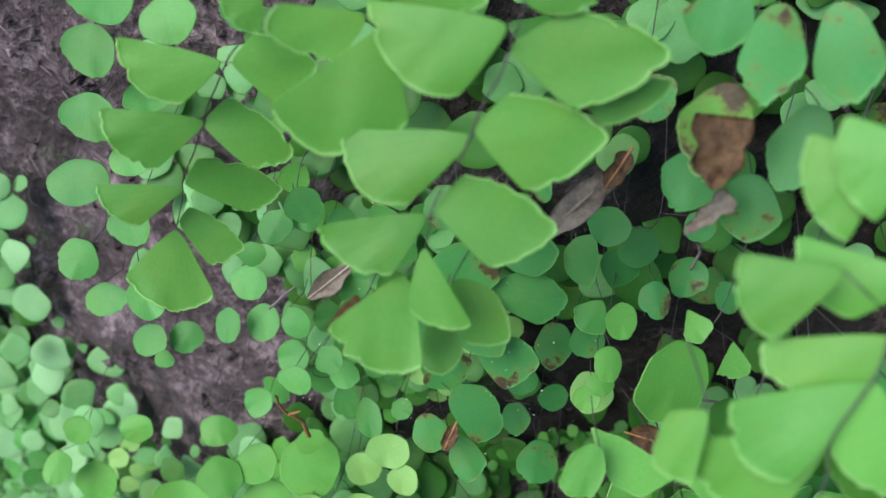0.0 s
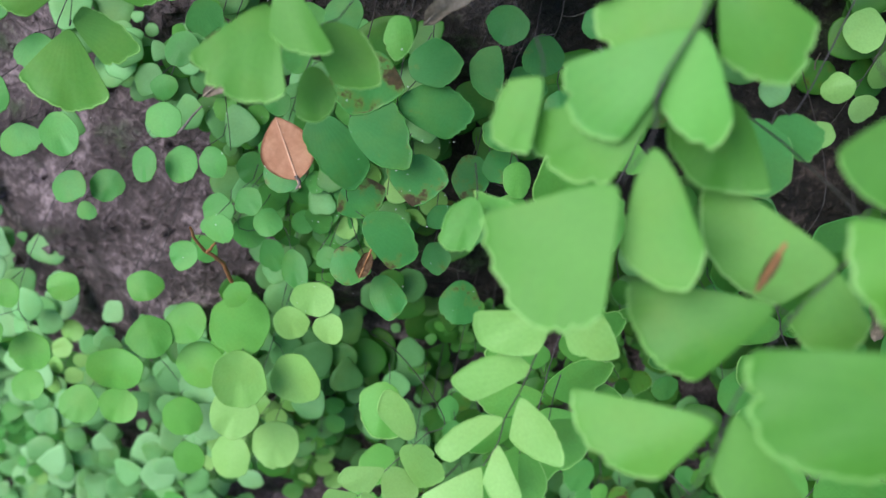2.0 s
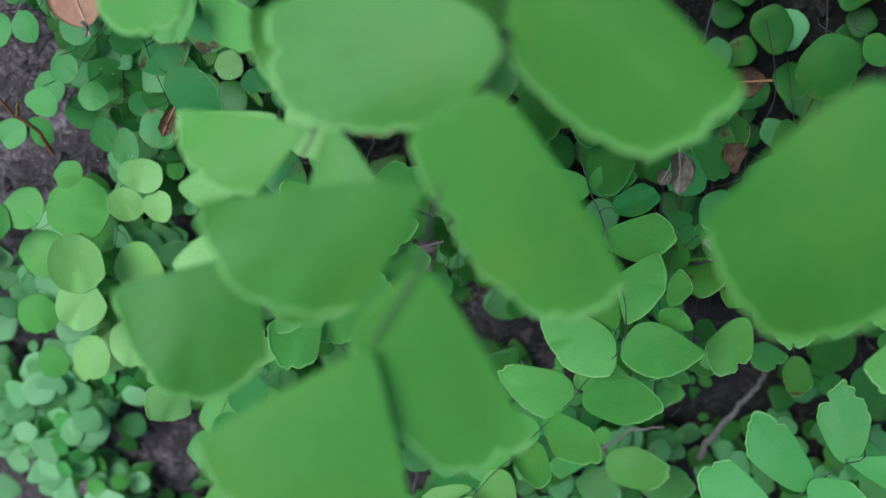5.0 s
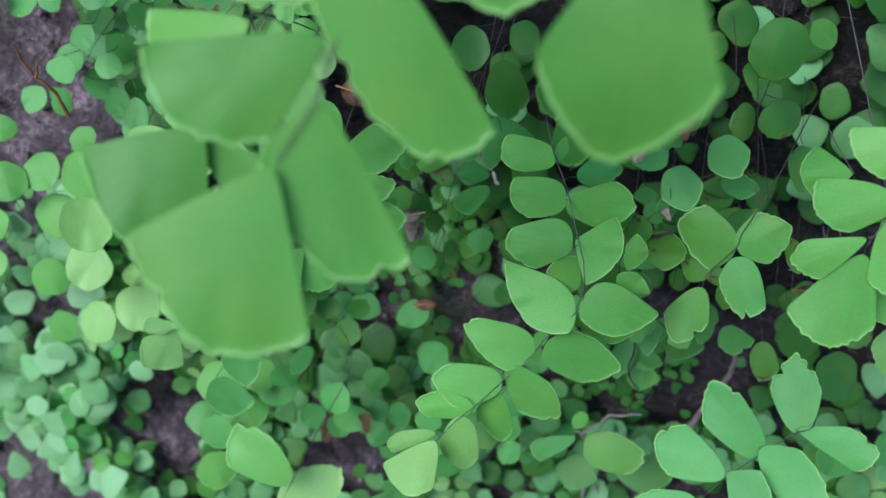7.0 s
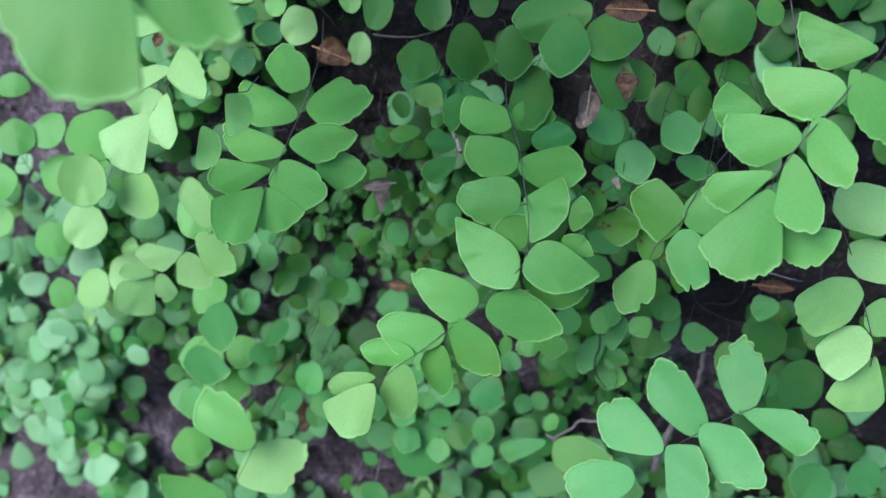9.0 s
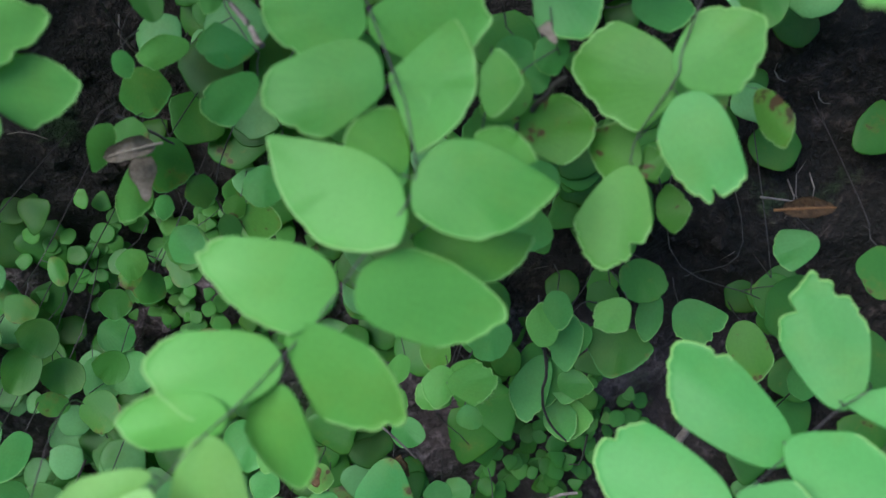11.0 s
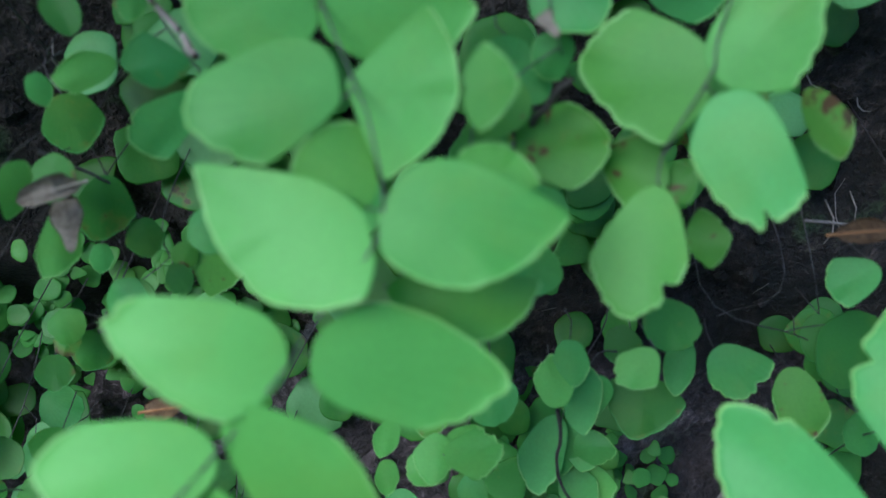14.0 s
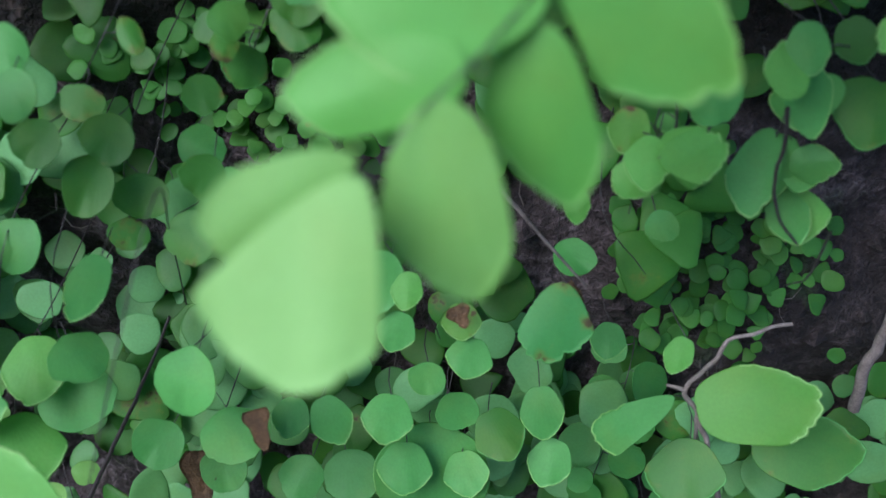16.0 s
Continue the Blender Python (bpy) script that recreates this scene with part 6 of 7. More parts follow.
leaflet(f, 'r', (-0.0291, -0.0143, 0.6119), (-0.0268, -0.0169, 0.6082), 0.0060, (0.13, -0.78, 0.62))
leaflet(f, 'r', (-0.0290, -0.0168, 0.5974), (-0.0269, -0.0230, 0.5911), 0.0085, (0.02, -0.71, 0.71))
f = frond('fern_sprig', 'fresh', [(-0.0193, 0.0300, 0.6492), (-0.0231, -0.0141, 0.6401), (-0.0232, -0.0150, 0.6279)])
leaflet(f, 'r', (-0.0228, -0.0199, 0.6432), (-0.0215, -0.0245, 0.6394), 0.0054, (0.12, -0.60, 0.79))
leaflet(f, 'r', (-0.0224, -0.0214, 0.6338), (-0.0218, -0.0259, 0.6297), 0.0050, (0.15, -0.66, 0.74))
leaflet(f, 'r', (-0.0222, -0.0213, 0.6263), (-0.0219, -0.0242, 0.6236), 0.0050, (-0.10, -0.68, 0.73))
leaflet(f, 'r', (-0.0232, -0.0216, 0.6226), (-0.0243, -0.0245, 0.6191), 0.0048, (-0.08, -0.76, 0.64))
f = frond('fern_sprig', 'mature', [(-0.0852, 0.0300, 0.6363), (-0.0886, -0.0004, 0.6257), (-0.0945, -0.0004, 0.6108)])
leaflet(f, 'r', (-0.0881, -0.0060, 0.6303), (-0.0867, -0.0089, 0.6270), 0.0052, (0.04, -0.74, 0.67))
leaflet(f, 'r', (-0.0885, -0.0052, 0.6233), (-0.0884, -0.0097, 0.6183), 0.0073, (-0.13, -0.74, 0.66))
leaflet(f, 'r', (-0.0805, -0.0077, 0.6158), (-0.0772, -0.0120, 0.6123), 0.0058, (-0.12, -0.68, 0.72))
leaflet(f, 'r', (-0.0863, -0.0056, 0.6133), (-0.0852, -0.0116, 0.6090), 0.0068, (-0.11, -0.59, 0.80))
leaflet(f, 'r', (-0.0916, -0.0101, 0.6159), (-0.0914, -0.0149, 0.6110), 0.0052, (-0.15, -0.71, 0.68))
leaflet(f, 'r', (-0.0999, -0.0061, 0.6044), (-0.1040, -0.0102, 0.6007), 0.0069, (0.09, -0.71, 0.70))
f = frond('fern_sprig', 'mature', [(-0.1074, 0.0353, 0.6437), (-0.1101, -0.0030, 0.6296), (-0.1100, -0.0024, 0.6067)])
leaflet(f, 'r', (-0.1088, -0.0087, 0.6377), (-0.1079, -0.0140, 0.6331), 0.0085, (-0.11, -0.66, 0.75))
leaflet(f, 'r', (-0.1163, -0.0102, 0.6281), (-0.1209, -0.0139, 0.6227), 0.0078, (-0.10, -0.78, 0.62))
leaflet(f, 'r', (-0.1087, -0.0105, 0.6213), (-0.1037, -0.0168, 0.6176), 0.0069, (-0.09, -0.56, 0.82))
leaflet(f, 'r', (-0.1159, -0.0095, 0.6171), (-0.1145, -0.0144, 0.6131), 0.0088, (-0.05, -0.64, 0.77))
leaflet(f, 'r', (-0.1099, -0.0091, 0.6052), (-0.1067, -0.0133, 0.6018), 0.0073, (-0.13, -0.69, 0.71))
leaflet(f, 'r', (-0.1086, -0.0076, 0.5958), (-0.1058, -0.0098, 0.5936), 0.0040, (-0.01, -0.71, 0.70))
f = frond('fern_sprig', 'mature', [(-0.0717, 0.0300, 0.6512), (-0.0766, -0.0013, 0.6355), (-0.0775, -0.0024, 0.6109)])
leaflet(f, 'r', (-0.0775, -0.0060, 0.6439), (-0.0773, -0.0109, 0.6399), 0.0071, (-0.09, -0.63, 0.77))
leaflet(f, 'r', (-0.0719, -0.0099, 0.6452), (-0.0684, -0.0133, 0.6410), 0.0059, (0.16, -0.70, 0.69))
leaflet(f, 'r', (-0.0806, -0.0098, 0.6430), (-0.0835, -0.0138, 0.6390), 0.0060, (-0.15, -0.64, 0.76))
leaflet(f, 'r', (-0.0734, -0.0103, 0.6086), (-0.0703, -0.0145, 0.6060), 0.0056, (-0.15, -0.60, 0.79))
leaflet(f, 'r', (-0.0714, -0.0069, 0.5994), (-0.0672, -0.0097, 0.5963), 0.0058, (0.01, -0.74, 0.68))
leaflet(f, 'r', (-0.0793, -0.0084, 0.5987), (-0.0793, -0.0124, 0.5944), 0.0075, (-0.12, -0.72, 0.69))
f = frond('fern_sprig', 'mature', [(-0.0656, 0.0300, 0.5985), (-0.0772, -0.0022, 0.5915), (-0.0672, -0.0014, 0.5899)])
leaflet(f, 'r', (-0.0849, -0.0088, 0.5888), (-0.0893, -0.0118, 0.5853), 0.0062, (-0.05, -0.72, 0.70))
leaflet(f, 'r', (-0.0704, -0.0054, 0.5900), (-0.0672, -0.0098, 0.5852), 0.0056, (0.12, -0.69, 0.72))
leaflet(f, 'r', (-0.0586, -0.0094, 0.5925), (-0.0548, -0.0113, 0.5913), 0.0049, (-0.11, -0.67, 0.73))
leaflet(f, 'r', (-0.0648, -0.0071, 0.5896), (-0.0620, -0.0137, 0.5845), 0.0055, (-0.08, -0.64, 0.77))
f = frond('fern_sprig', 'fresh', [(-0.0926, 0.0312, 0.5880), (-0.0960, -0.0062, 0.5741), (-0.1010, -0.0066, 0.5501)])
leaflet(f, 'r', (-0.0954, -0.0118, 0.5820), (-0.0948, -0.0169, 0.5778), 0.0080, (0.12, -0.62, 0.78))
leaflet(f, 'r', (-0.0896, -0.0113, 0.5713), (-0.0855, -0.0175, 0.5663), 0.0102, (-0.12, -0.67, 0.73))
leaflet(f, 'r', (-0.0960, -0.0146, 0.5703), (-0.0934, -0.0213, 0.5641), 0.0106, (0.09, -0.66, 0.75))
leaflet(f, 'r', (-0.0872, -0.0137, 0.5609), (-0.0812, -0.0206, 0.5548), 0.0110, (0.01, -0.66, 0.75))
leaflet(f, 'r', (-0.1059, -0.0107, 0.5514), (-0.1064, -0.0177, 0.5438), 0.0137, (-0.04, -0.74, 0.67))
leaflet(f, 'r', (-0.1054, -0.0128, 0.5379), (-0.1078, -0.0194, 0.5326), 0.0096, (0.04, -0.63, 0.77))
f = frond('fern_sprig', 'fresh', [(-0.0910, 0.0309, 0.5890), (-0.1024, -0.0070, 0.5679), (-0.0947, -0.0059, 0.5339)])
leaflet(f, 'r', (-0.1099, -0.0137, 0.5784), (-0.1159, -0.0161, 0.5752), 0.0063, (-0.05, -0.75, 0.66))
leaflet(f, 'r', (-0.0767, -0.0131, 0.5830), (-0.0735, -0.0159, 0.5799), 0.0068, (-0.06, -0.76, 0.64))
leaflet(f, 'r', (-0.0817, -0.0118, 0.5722), (-0.0691, -0.0153, 0.5685), 0.0146, (0.07, -0.60, 0.79))
leaflet(f, 'r', (-0.1148, -0.0124, 0.5357), (-0.1196, -0.0185, 0.5298), 0.0098, (0.04, -0.71, 0.70))
leaflet(f, 'r', (-0.0925, -0.0121, 0.5364), (-0.0907, -0.0182, 0.5284), 0.0099, (0.11, -0.78, 0.61))
leaflet(f, 'r', (-0.0944, -0.0114, 0.5144), (-0.0898, -0.0166, 0.5085), 0.0090, (-0.12, -0.79, 0.61))
f = frond('fern_sprig', 'fresh', [(-0.1264, 0.0422, 0.5767), (-0.1290, -0.0041, 0.5643), (-0.1317, -0.0036, 0.5443)])
leaflet(f, 'r', (-0.1276, -0.0100, 0.5707), (-0.1293, -0.0141, 0.5658), 0.0069, (-0.10, -0.75, 0.65))
leaflet(f, 'r', (-0.1337, -0.0124, 0.5591), (-0.1346, -0.0183, 0.5534), 0.0063, (0.04, -0.70, 0.72))
leaflet(f, 'r', (-0.1274, -0.0091, 0.5513), (-0.1270, -0.0153, 0.5438), 0.0102, (0.05, -0.77, 0.63))
leaflet(f, 'r', (-0.1331, -0.0090, 0.5347), (-0.1300, -0.0139, 0.5292), 0.0085, (-0.12, -0.77, 0.63))
f = frond('fern_sprig', 'young', [(-0.0667, 0.0300, 0.5845), (-0.0677, -0.0084, 0.5674), (-0.0743, -0.0083, 0.5382)])
leaflet(f, 'r', (-0.0647, -0.0136, 0.5785), (-0.0617, -0.0180, 0.5732), 0.0074, (0.09, -0.74, 0.66))
leaflet(f, 'r', (-0.0655, -0.0137, 0.5612), (-0.0592, -0.0207, 0.5532), 0.0116, (-0.10, -0.79, 0.61))
leaflet(f, 'r', (-0.0735, -0.0188, 0.5677), (-0.0733, -0.0281, 0.5587), 0.0119, (0.13, -0.69, 0.71))
leaflet(f, 'r', (-0.0738, -0.0176, 0.5499), (-0.0782, -0.0256, 0.5430), 0.0118, (-0.01, -0.65, 0.76))
leaflet(f, 'r', (-0.0685, -0.0131, 0.5328), (-0.0668, -0.0210, 0.5236), 0.0117, (0.05, -0.75, 0.66))
leaflet(f, 'r', (-0.0779, -0.0136, 0.5241), (-0.0819, -0.0212, 0.5163), 0.0111, (-0.11, -0.68, 0.72))
f = frond('fern_sprig', 'young', [(-0.0523, 0.0300, 0.5945), (-0.0572, -0.0095, 0.5894), (-0.0553, -0.0116, 0.5853)])
leaflet(f, 'r', (-0.0582, -0.0144, 0.5885), (-0.0583, -0.0200, 0.5842), 0.0093, (0.12, -0.61, 0.78))
leaflet(f, 'r', (-0.0544, -0.0186, 0.5842), (-0.0542, -0.0228, 0.5790), 0.0065, (-0.02, -0.78, 0.62))
f = frond('fern_sprig', 'mature', [(0.0232, 0.0300, 0.5277), (0.0174, -0.0038, 0.5183), (0.0202, -0.0027, 0.5042)])
leaflet(f, 'r', (0.0184, -0.0112, 0.5068), (0.0181, -0.0145, 0.5033), 0.0057, (0.12, -0.73, 0.67))
leaflet(f, 'r', (0.0213, -0.0080, 0.4975), (0.0242, -0.0104, 0.4927), 0.0068, (0.07, -0.88, 0.48))
f = frond('fern_sprig', 'mature', [(0.0091, 0.0300, 0.5046), (0.0026, -0.0044, 0.4972), (0.0025, -0.0029, 0.4880)])
leaflet(f, 'r', (0.0052, -0.0085, 0.4860), (0.0069, -0.0142, 0.4802), 0.0090, (-0.08, -0.73, 0.68))
leaflet(f, 'r', (-0.0001, -0.0084, 0.4843), (-0.0044, -0.0120, 0.4787), 0.0075, (-0.11, -0.80, 0.59))
f = frond('fern_sprig', 'mature', [(0.0506, 0.0300, 0.5390), (0.0421, -0.0041, 0.5309), (0.0502, -0.0032, 0.5169)])
leaflet(f, 'r', (0.0482, -0.0107, 0.5325), (0.0497, -0.0133, 0.5293), 0.0044, (-0.13, -0.80, 0.59))
f = frond('fern_sprig', 'mature', [(-0.0098, 0.0300, 0.4956), (-0.0138, -0.0048, 0.4916), (-0.0138, -0.0048, 0.4896)])
leaflet(f, 'r', (-0.0138, -0.0108, 0.4896), (-0.0125, -0.0158, 0.4842), 0.0073, (-0.14, -0.74, 0.66))
f = frond('fern_sprig', 'dim', [(-0.0163, 0.0300, 0.5522), (-0.0197, -0.0050, 0.5427), (-0.0231, -0.0050, 0.5302)])
leaflet(f, 'r', (-0.0191, -0.0113, 0.5462), (-0.0221, -0.0141, 0.5413), 0.0067, (0.05, -0.88, 0.47))
leaflet(f, 'r', (-0.0227, -0.0110, 0.5404), (-0.0254, -0.0159, 0.5345), 0.0065, (0.12, -0.79, 0.61))
leaflet(f, 'r', (-0.0193, -0.0082, 0.5364), (-0.0184, -0.0119, 0.5315), 0.0073, (-0.02, -0.80, 0.60))
leaflet(f, 'r', (-0.0207, -0.0103, 0.5308), (-0.0212, -0.0127, 0.5271), 0.0056, (0.09, -0.84, 0.53))
leaflet(f, 'r', (-0.0142, -0.0124, 0.5324), (-0.0098, -0.0161, 0.5283), 0.0072, (-0.06, -0.77, 0.63))
f = frond('fern_sprig', 'dim', [(0.0020, 0.0300, 0.5666), (0.0002, -0.0036, 0.5599), (-0.0051, -0.0046, 0.5479)])
leaflet(f, 'r', (0.0025, -0.0096, 0.5606), (0.0044, -0.0140, 0.5559), 0.0059, (-0.08, -0.74, 0.67))
leaflet(f, 'r', (-0.0061, -0.0086, 0.5586), (-0.0075, -0.0109, 0.5552), 0.0046, (0.00, -0.83, 0.56))
leaflet(f, 'r', (0.0067, -0.0082, 0.5576), (0.0089, -0.0101, 0.5553), 0.0037, (-0.00, -0.78, 0.63))
leaflet(f, 'r', (-0.0044, -0.0108, 0.5565), (-0.0061, -0.0127, 0.5541), 0.0034, (0.13, -0.82, 0.56))
leaflet(f, 'r', (-0.0082, -0.0115, 0.5407), (-0.0111, -0.0143, 0.5367), 0.0056, (0.13, -0.86, 0.49))
f = frond('fern_sprig', 'dim', [(-0.0182, 0.0300, 0.5653), (-0.0191, -0.0062, 0.5573), (-0.0247, -0.0058, 0.5486)])
leaflet(f, 'r', (-0.0161, -0.0130, 0.5593), (-0.0138, -0.0159, 0.5564), 0.0028, (0.06, -0.68, 0.73))
leaflet(f, 'r', (-0.0232, -0.0089, 0.5491), (-0.0244, -0.0114, 0.5454), 0.0060, (-0.07, -0.82, 0.57))
leaflet(f, 'r', (-0.0273, -0.0122, 0.5457), (-0.0306, -0.0156, 0.5418), 0.0060, (0.03, -0.77, 0.63))
f = frond('fern_sprig', 'mature', [(-0.0279, 0.0300, 0.5406), (-0.0310, -0.0122, 0.5265), (-0.0324, -0.0143, 0.5064)])
leaflet(f, 'r', (-0.0300, -0.0172, 0.5346), (-0.0344, -0.0205, 0.5296), 0.0072, (-0.08, -0.80, 0.60))
leaflet(f, 'r', (-0.0286, -0.0199, 0.5188), (-0.0264, -0.0227, 0.5129), 0.0079, (0.13, -0.88, 0.45))
leaflet(f, 'r', (-0.0313, -0.0174, 0.5099), (-0.0278, -0.0224, 0.5044), 0.0109, (-0.03, -0.76, 0.65))
f = frond('fern_sprig', 'mature', [(-0.0219, 0.0300, 0.5667), (-0.0264, -0.0136, 0.5618), (-0.0255, -0.0156, 0.5581)])
leaflet(f, 'r', (-0.0268, -0.0185, 0.5607), (-0.0266, -0.0219, 0.5555), 0.0047, (0.14, -0.83, 0.54))
leaflet(f, 'r', (-0.0250, -0.0226, 0.5573), (-0.0250, -0.0264, 0.5528), 0.0051, (-0.08, -0.76, 0.64))
f = frond('fern_sprig', 'mature', [(-0.0090, 0.0300, 0.5247), (-0.0122, -0.0147, 0.5154), (-0.0152, -0.0130, 0.5050)])
leaflet(f, 'r', (-0.0115, -0.0219, 0.5187), (-0.0136, -0.0269, 0.5110), 0.0088, (-0.12, -0.82, 0.56))
leaflet(f, 'r', (-0.0100, -0.0177, 0.5039), (-0.0076, -0.0221, 0.4975), 0.0101, (0.01, -0.82, 0.58))
leaflet(f, 'r', (-0.0174, -0.0186, 0.5018), (-0.0217, -0.0225, 0.4975), 0.0077, (0.07, -0.77, 0.63))
f = frond('fern_sprig', 'old', [(-0.0043, 0.0300, 0.6520), (-0.0093, -0.0046, 0.6477), (-0.0073, -0.0071, 0.6459)])
leaflet(f, 'r', (-0.0103, -0.0093, 0.6456), (-0.0117, -0.0144, 0.6407), 0.0067, (-0.10, -0.67, 0.73))
leaflet(f, 'r', (-0.0063, -0.0144, 0.6460), (-0.0036, -0.0175, 0.6418), 0.0043, (0.12, -0.75, 0.65))
f = frond('fern_sprig', 'old', [(-0.0231, 0.0300, 0.6876), (-0.0271, -0.0054, 0.6836), (-0.0271, -0.0054, 0.6816)])
leaflet(f, 'r', (-0.0271, -0.0114, 0.6816), (-0.0255, -0.0158, 0.6767), 0.0072, (-0.06, -0.75, 0.65))
f = frond('fern_frond', 'fresh', [(0.0031, 0.0300, 0.6731), (-0.0017, 0.0040, 0.6785), (-0.0100, -0.0280, 0.6569), (-0.0129, -0.0307, 0.6516), (-0.0154, -0.0326, 0.6480), (-0.0154, -0.0340, 0.6443)])
leaflet(f, 'o', (-0.0137, -0.0325, 0.6497), (-0.0171, -0.0409, 0.6396), 0.0106, (0.12, -0.78, 0.61))
leaflet(f, 'f', (-0.0159, -0.0307, 0.6548), (-0.0128, -0.0337, 0.6520), 0.0046, (-0.11, -0.73, 0.67))
leaflet(f, 'f', (-0.0069, -0.0302, 0.6491), (-0.0060, -0.0340, 0.6449), 0.0051, (-0.04, -0.75, 0.66))
f = frond('fern_frond', 'fresh', [(0.0159, 0.0300, 0.6821), (0.0057, -0.0042, 0.6901), (-0.0121, -0.0540, 0.6639), (-0.0162, -0.0571, 0.6601), (-0.0191, -0.0599, 0.6560), (-0.0191, -0.0620, 0.6514)])
leaflet(f, 'b', (-0.0192, -0.0595, 0.6553), (-0.0305, -0.0591, 0.6554), 0.0074, (-0.01, -0.68, 0.74))
leaflet(f, 'o', (-0.0188, -0.0600, 0.6575), (-0.0114, -0.0601, 0.6584), 0.0076, (-0.10, -0.66, 0.75))
leaflet(f, 'o', (-0.0301, -0.0601, 0.6596), (-0.0327, -0.0649, 0.6552), 0.0048, (0.01, -0.68, 0.73))
f = frond('fern_sprig', 'mature', [(-0.0224, 0.0300, 0.5444), (-0.0208, 0.0041, 0.5323), (-0.0352, 0.0027, 0.5078)])
leaflet(f, 'r', (-0.0151, -0.0010, 0.5384), (-0.0097, -0.0031, 0.5354), 0.0066, (0.13, -0.68, 0.72))
leaflet(f, 'r', (-0.0170, -0.0017, 0.5316), (-0.0138, -0.0067, 0.5261), 0.0071, (-0.05, -0.76, 0.65))
leaflet(f, 'r', (-0.0120, -0.0030, 0.5333), (-0.0065, -0.0071, 0.5291), 0.0076, (-0.07, -0.76, 0.65))
f = frond('fern_sprig', 'mature', [(0.0312, 0.0300, 0.5499), (0.0173, 0.0031, 0.5313), (0.0124, 0.0018, 0.5157)])
leaflet(f, 'r', (0.0073, -0.0019, 0.5324), (0.0002, -0.0065, 0.5280), 0.0075, (0.05, -0.73, 0.69))
leaflet(f, 'r', (0.0134, -0.0060, 0.5224), (0.0083, -0.0115, 0.5172), 0.0089, (0.18, -0.76, 0.62))
leaflet(f, 'r', (0.0366, -0.0052, 0.5235), (0.0409, -0.0086, 0.5210), 0.0056, (-0.07, -0.65, 0.76))
leaflet(f, 'r', (-0.0023, -0.0046, 0.5051), (-0.0064, -0.0088, 0.5009), 0.0074, (0.21, -0.79, 0.58))
f = frond('fern_sprig', 'mature', [(0.0059, 0.0300, 0.5822), (0.0009, -0.0094, 0.5760), (0.0029, -0.0098, 0.5697)])
leaflet(f, 'r', (0.0039, -0.0160, 0.5675), (0.0066, -0.0189, 0.5630), 0.0059, (-0.17, -0.87, 0.46))
f = frond('fern_sprig', 'mature', [(0.0978, 0.0300, 0.5764), (0.0934, -0.0059, 0.5657), (0.0979, -0.0056, 0.5513)])
leaflet(f, 'r', (0.1019, -0.0117, 0.5455), (0.1032, -0.0149, 0.5406), 0.0053, (-0.06, -0.84, 0.54))
f = frond('fern_sprig', 'dim', [(0.0119, 0.0300, 0.5816), (0.0085, -0.0075, 0.5730), (0.0090, -0.0055, 0.5620)])
leaflet(f, 'r', (0.0104, -0.0136, 0.5686), (0.0121, -0.0152, 0.5651), 0.0034, (0.13, -0.87, 0.47))
leaflet(f, 'r', (0.0052, -0.0098, 0.5640), (0.0027, -0.0132, 0.5586), 0.0062, (0.09, -0.86, 0.50))
leaflet(f, 'r', (0.0081, -0.0108, 0.5611), (0.0088, -0.0134, 0.5585), 0.0030, (-0.15, -0.71, 0.69))
leaflet(f, 'r', (0.0101, -0.0108, 0.5576), (0.0130, -0.0125, 0.5551), 0.0041, (0.03, -0.81, 0.59))
f = frond('fern_sprig', 'dim', [(0.0012, 0.0300, 0.5894), (-0.0019, -0.0079, 0.5798), (-0.0037, -0.0070, 0.5667)])
leaflet(f, 'r', (-0.0010, -0.0143, 0.5834), (-0.0020, -0.0172, 0.5783), 0.0054, (-0.13, -0.85, 0.52))
leaflet(f, 'r', (-0.0046, -0.0126, 0.5611), (-0.0031, -0.0153, 0.5576), 0.0047, (0.10, -0.76, 0.64))
f = frond('fern_sprig', 'dim', [(0.0909, 0.0300, 0.5736), (0.0893, -0.0073, 0.5652), (0.0820, -0.0056, 0.5571)])
leaflet(f, 'r', (0.0940, -0.0097, 0.5549), (0.0979, -0.0123, 0.5517), 0.0057, (0.06, -0.74, 0.67))
f = frond('fern_sprig', 'dim', [(0.0839, 0.0300, 0.6146), (0.0799, -0.0037, 0.6106), (0.0799, -0.0037, 0.6086)])
leaflet(f, 'r', (0.0799, -0.0097, 0.6086), (0.0817, -0.0163, 0.6018), 0.0077, (0.01, -0.72, 0.69))
f = frond('fern_sprig', 'dim', [(0.0536, 0.0300, 0.6129), (0.0496, -0.0040, 0.6089), (0.0496, -0.0040, 0.6069)])
leaflet(f, 'r', (0.0496, -0.0100, 0.6069), (0.0485, -0.0141, 0.6028), 0.0065, (0.09, -0.72, 0.69))
f = frond('fern_sprig', 'mature', [(0.0265, 0.0300, 0.4975), (0.0206, -0.0010, 0.4846), (0.0147, -0.0005, 0.4637)])
leaflet(f, 'r', (0.0187, -0.0078, 0.4915), (0.0196, -0.0197, 0.4776), 0.0184, (0.10, -0.75, 0.65))
leaflet(f, 'r', (0.0421, -0.0040, 0.4758), (0.0459, -0.0055, 0.4742), 0.0045, (0.02, -0.72, 0.69))
leaflet(f, 'r', (0.0069, -0.0067, 0.4537), (0.0049, -0.0114, 0.4488), 0.0100, (0.08, -0.74, 0.67))
f = frond('fern_sprig', 'mature', [(0.1344, 0.0300, 0.5247), (0.1326, -0.0014, 0.5196), (0.1282, -0.0017, 0.5154)])
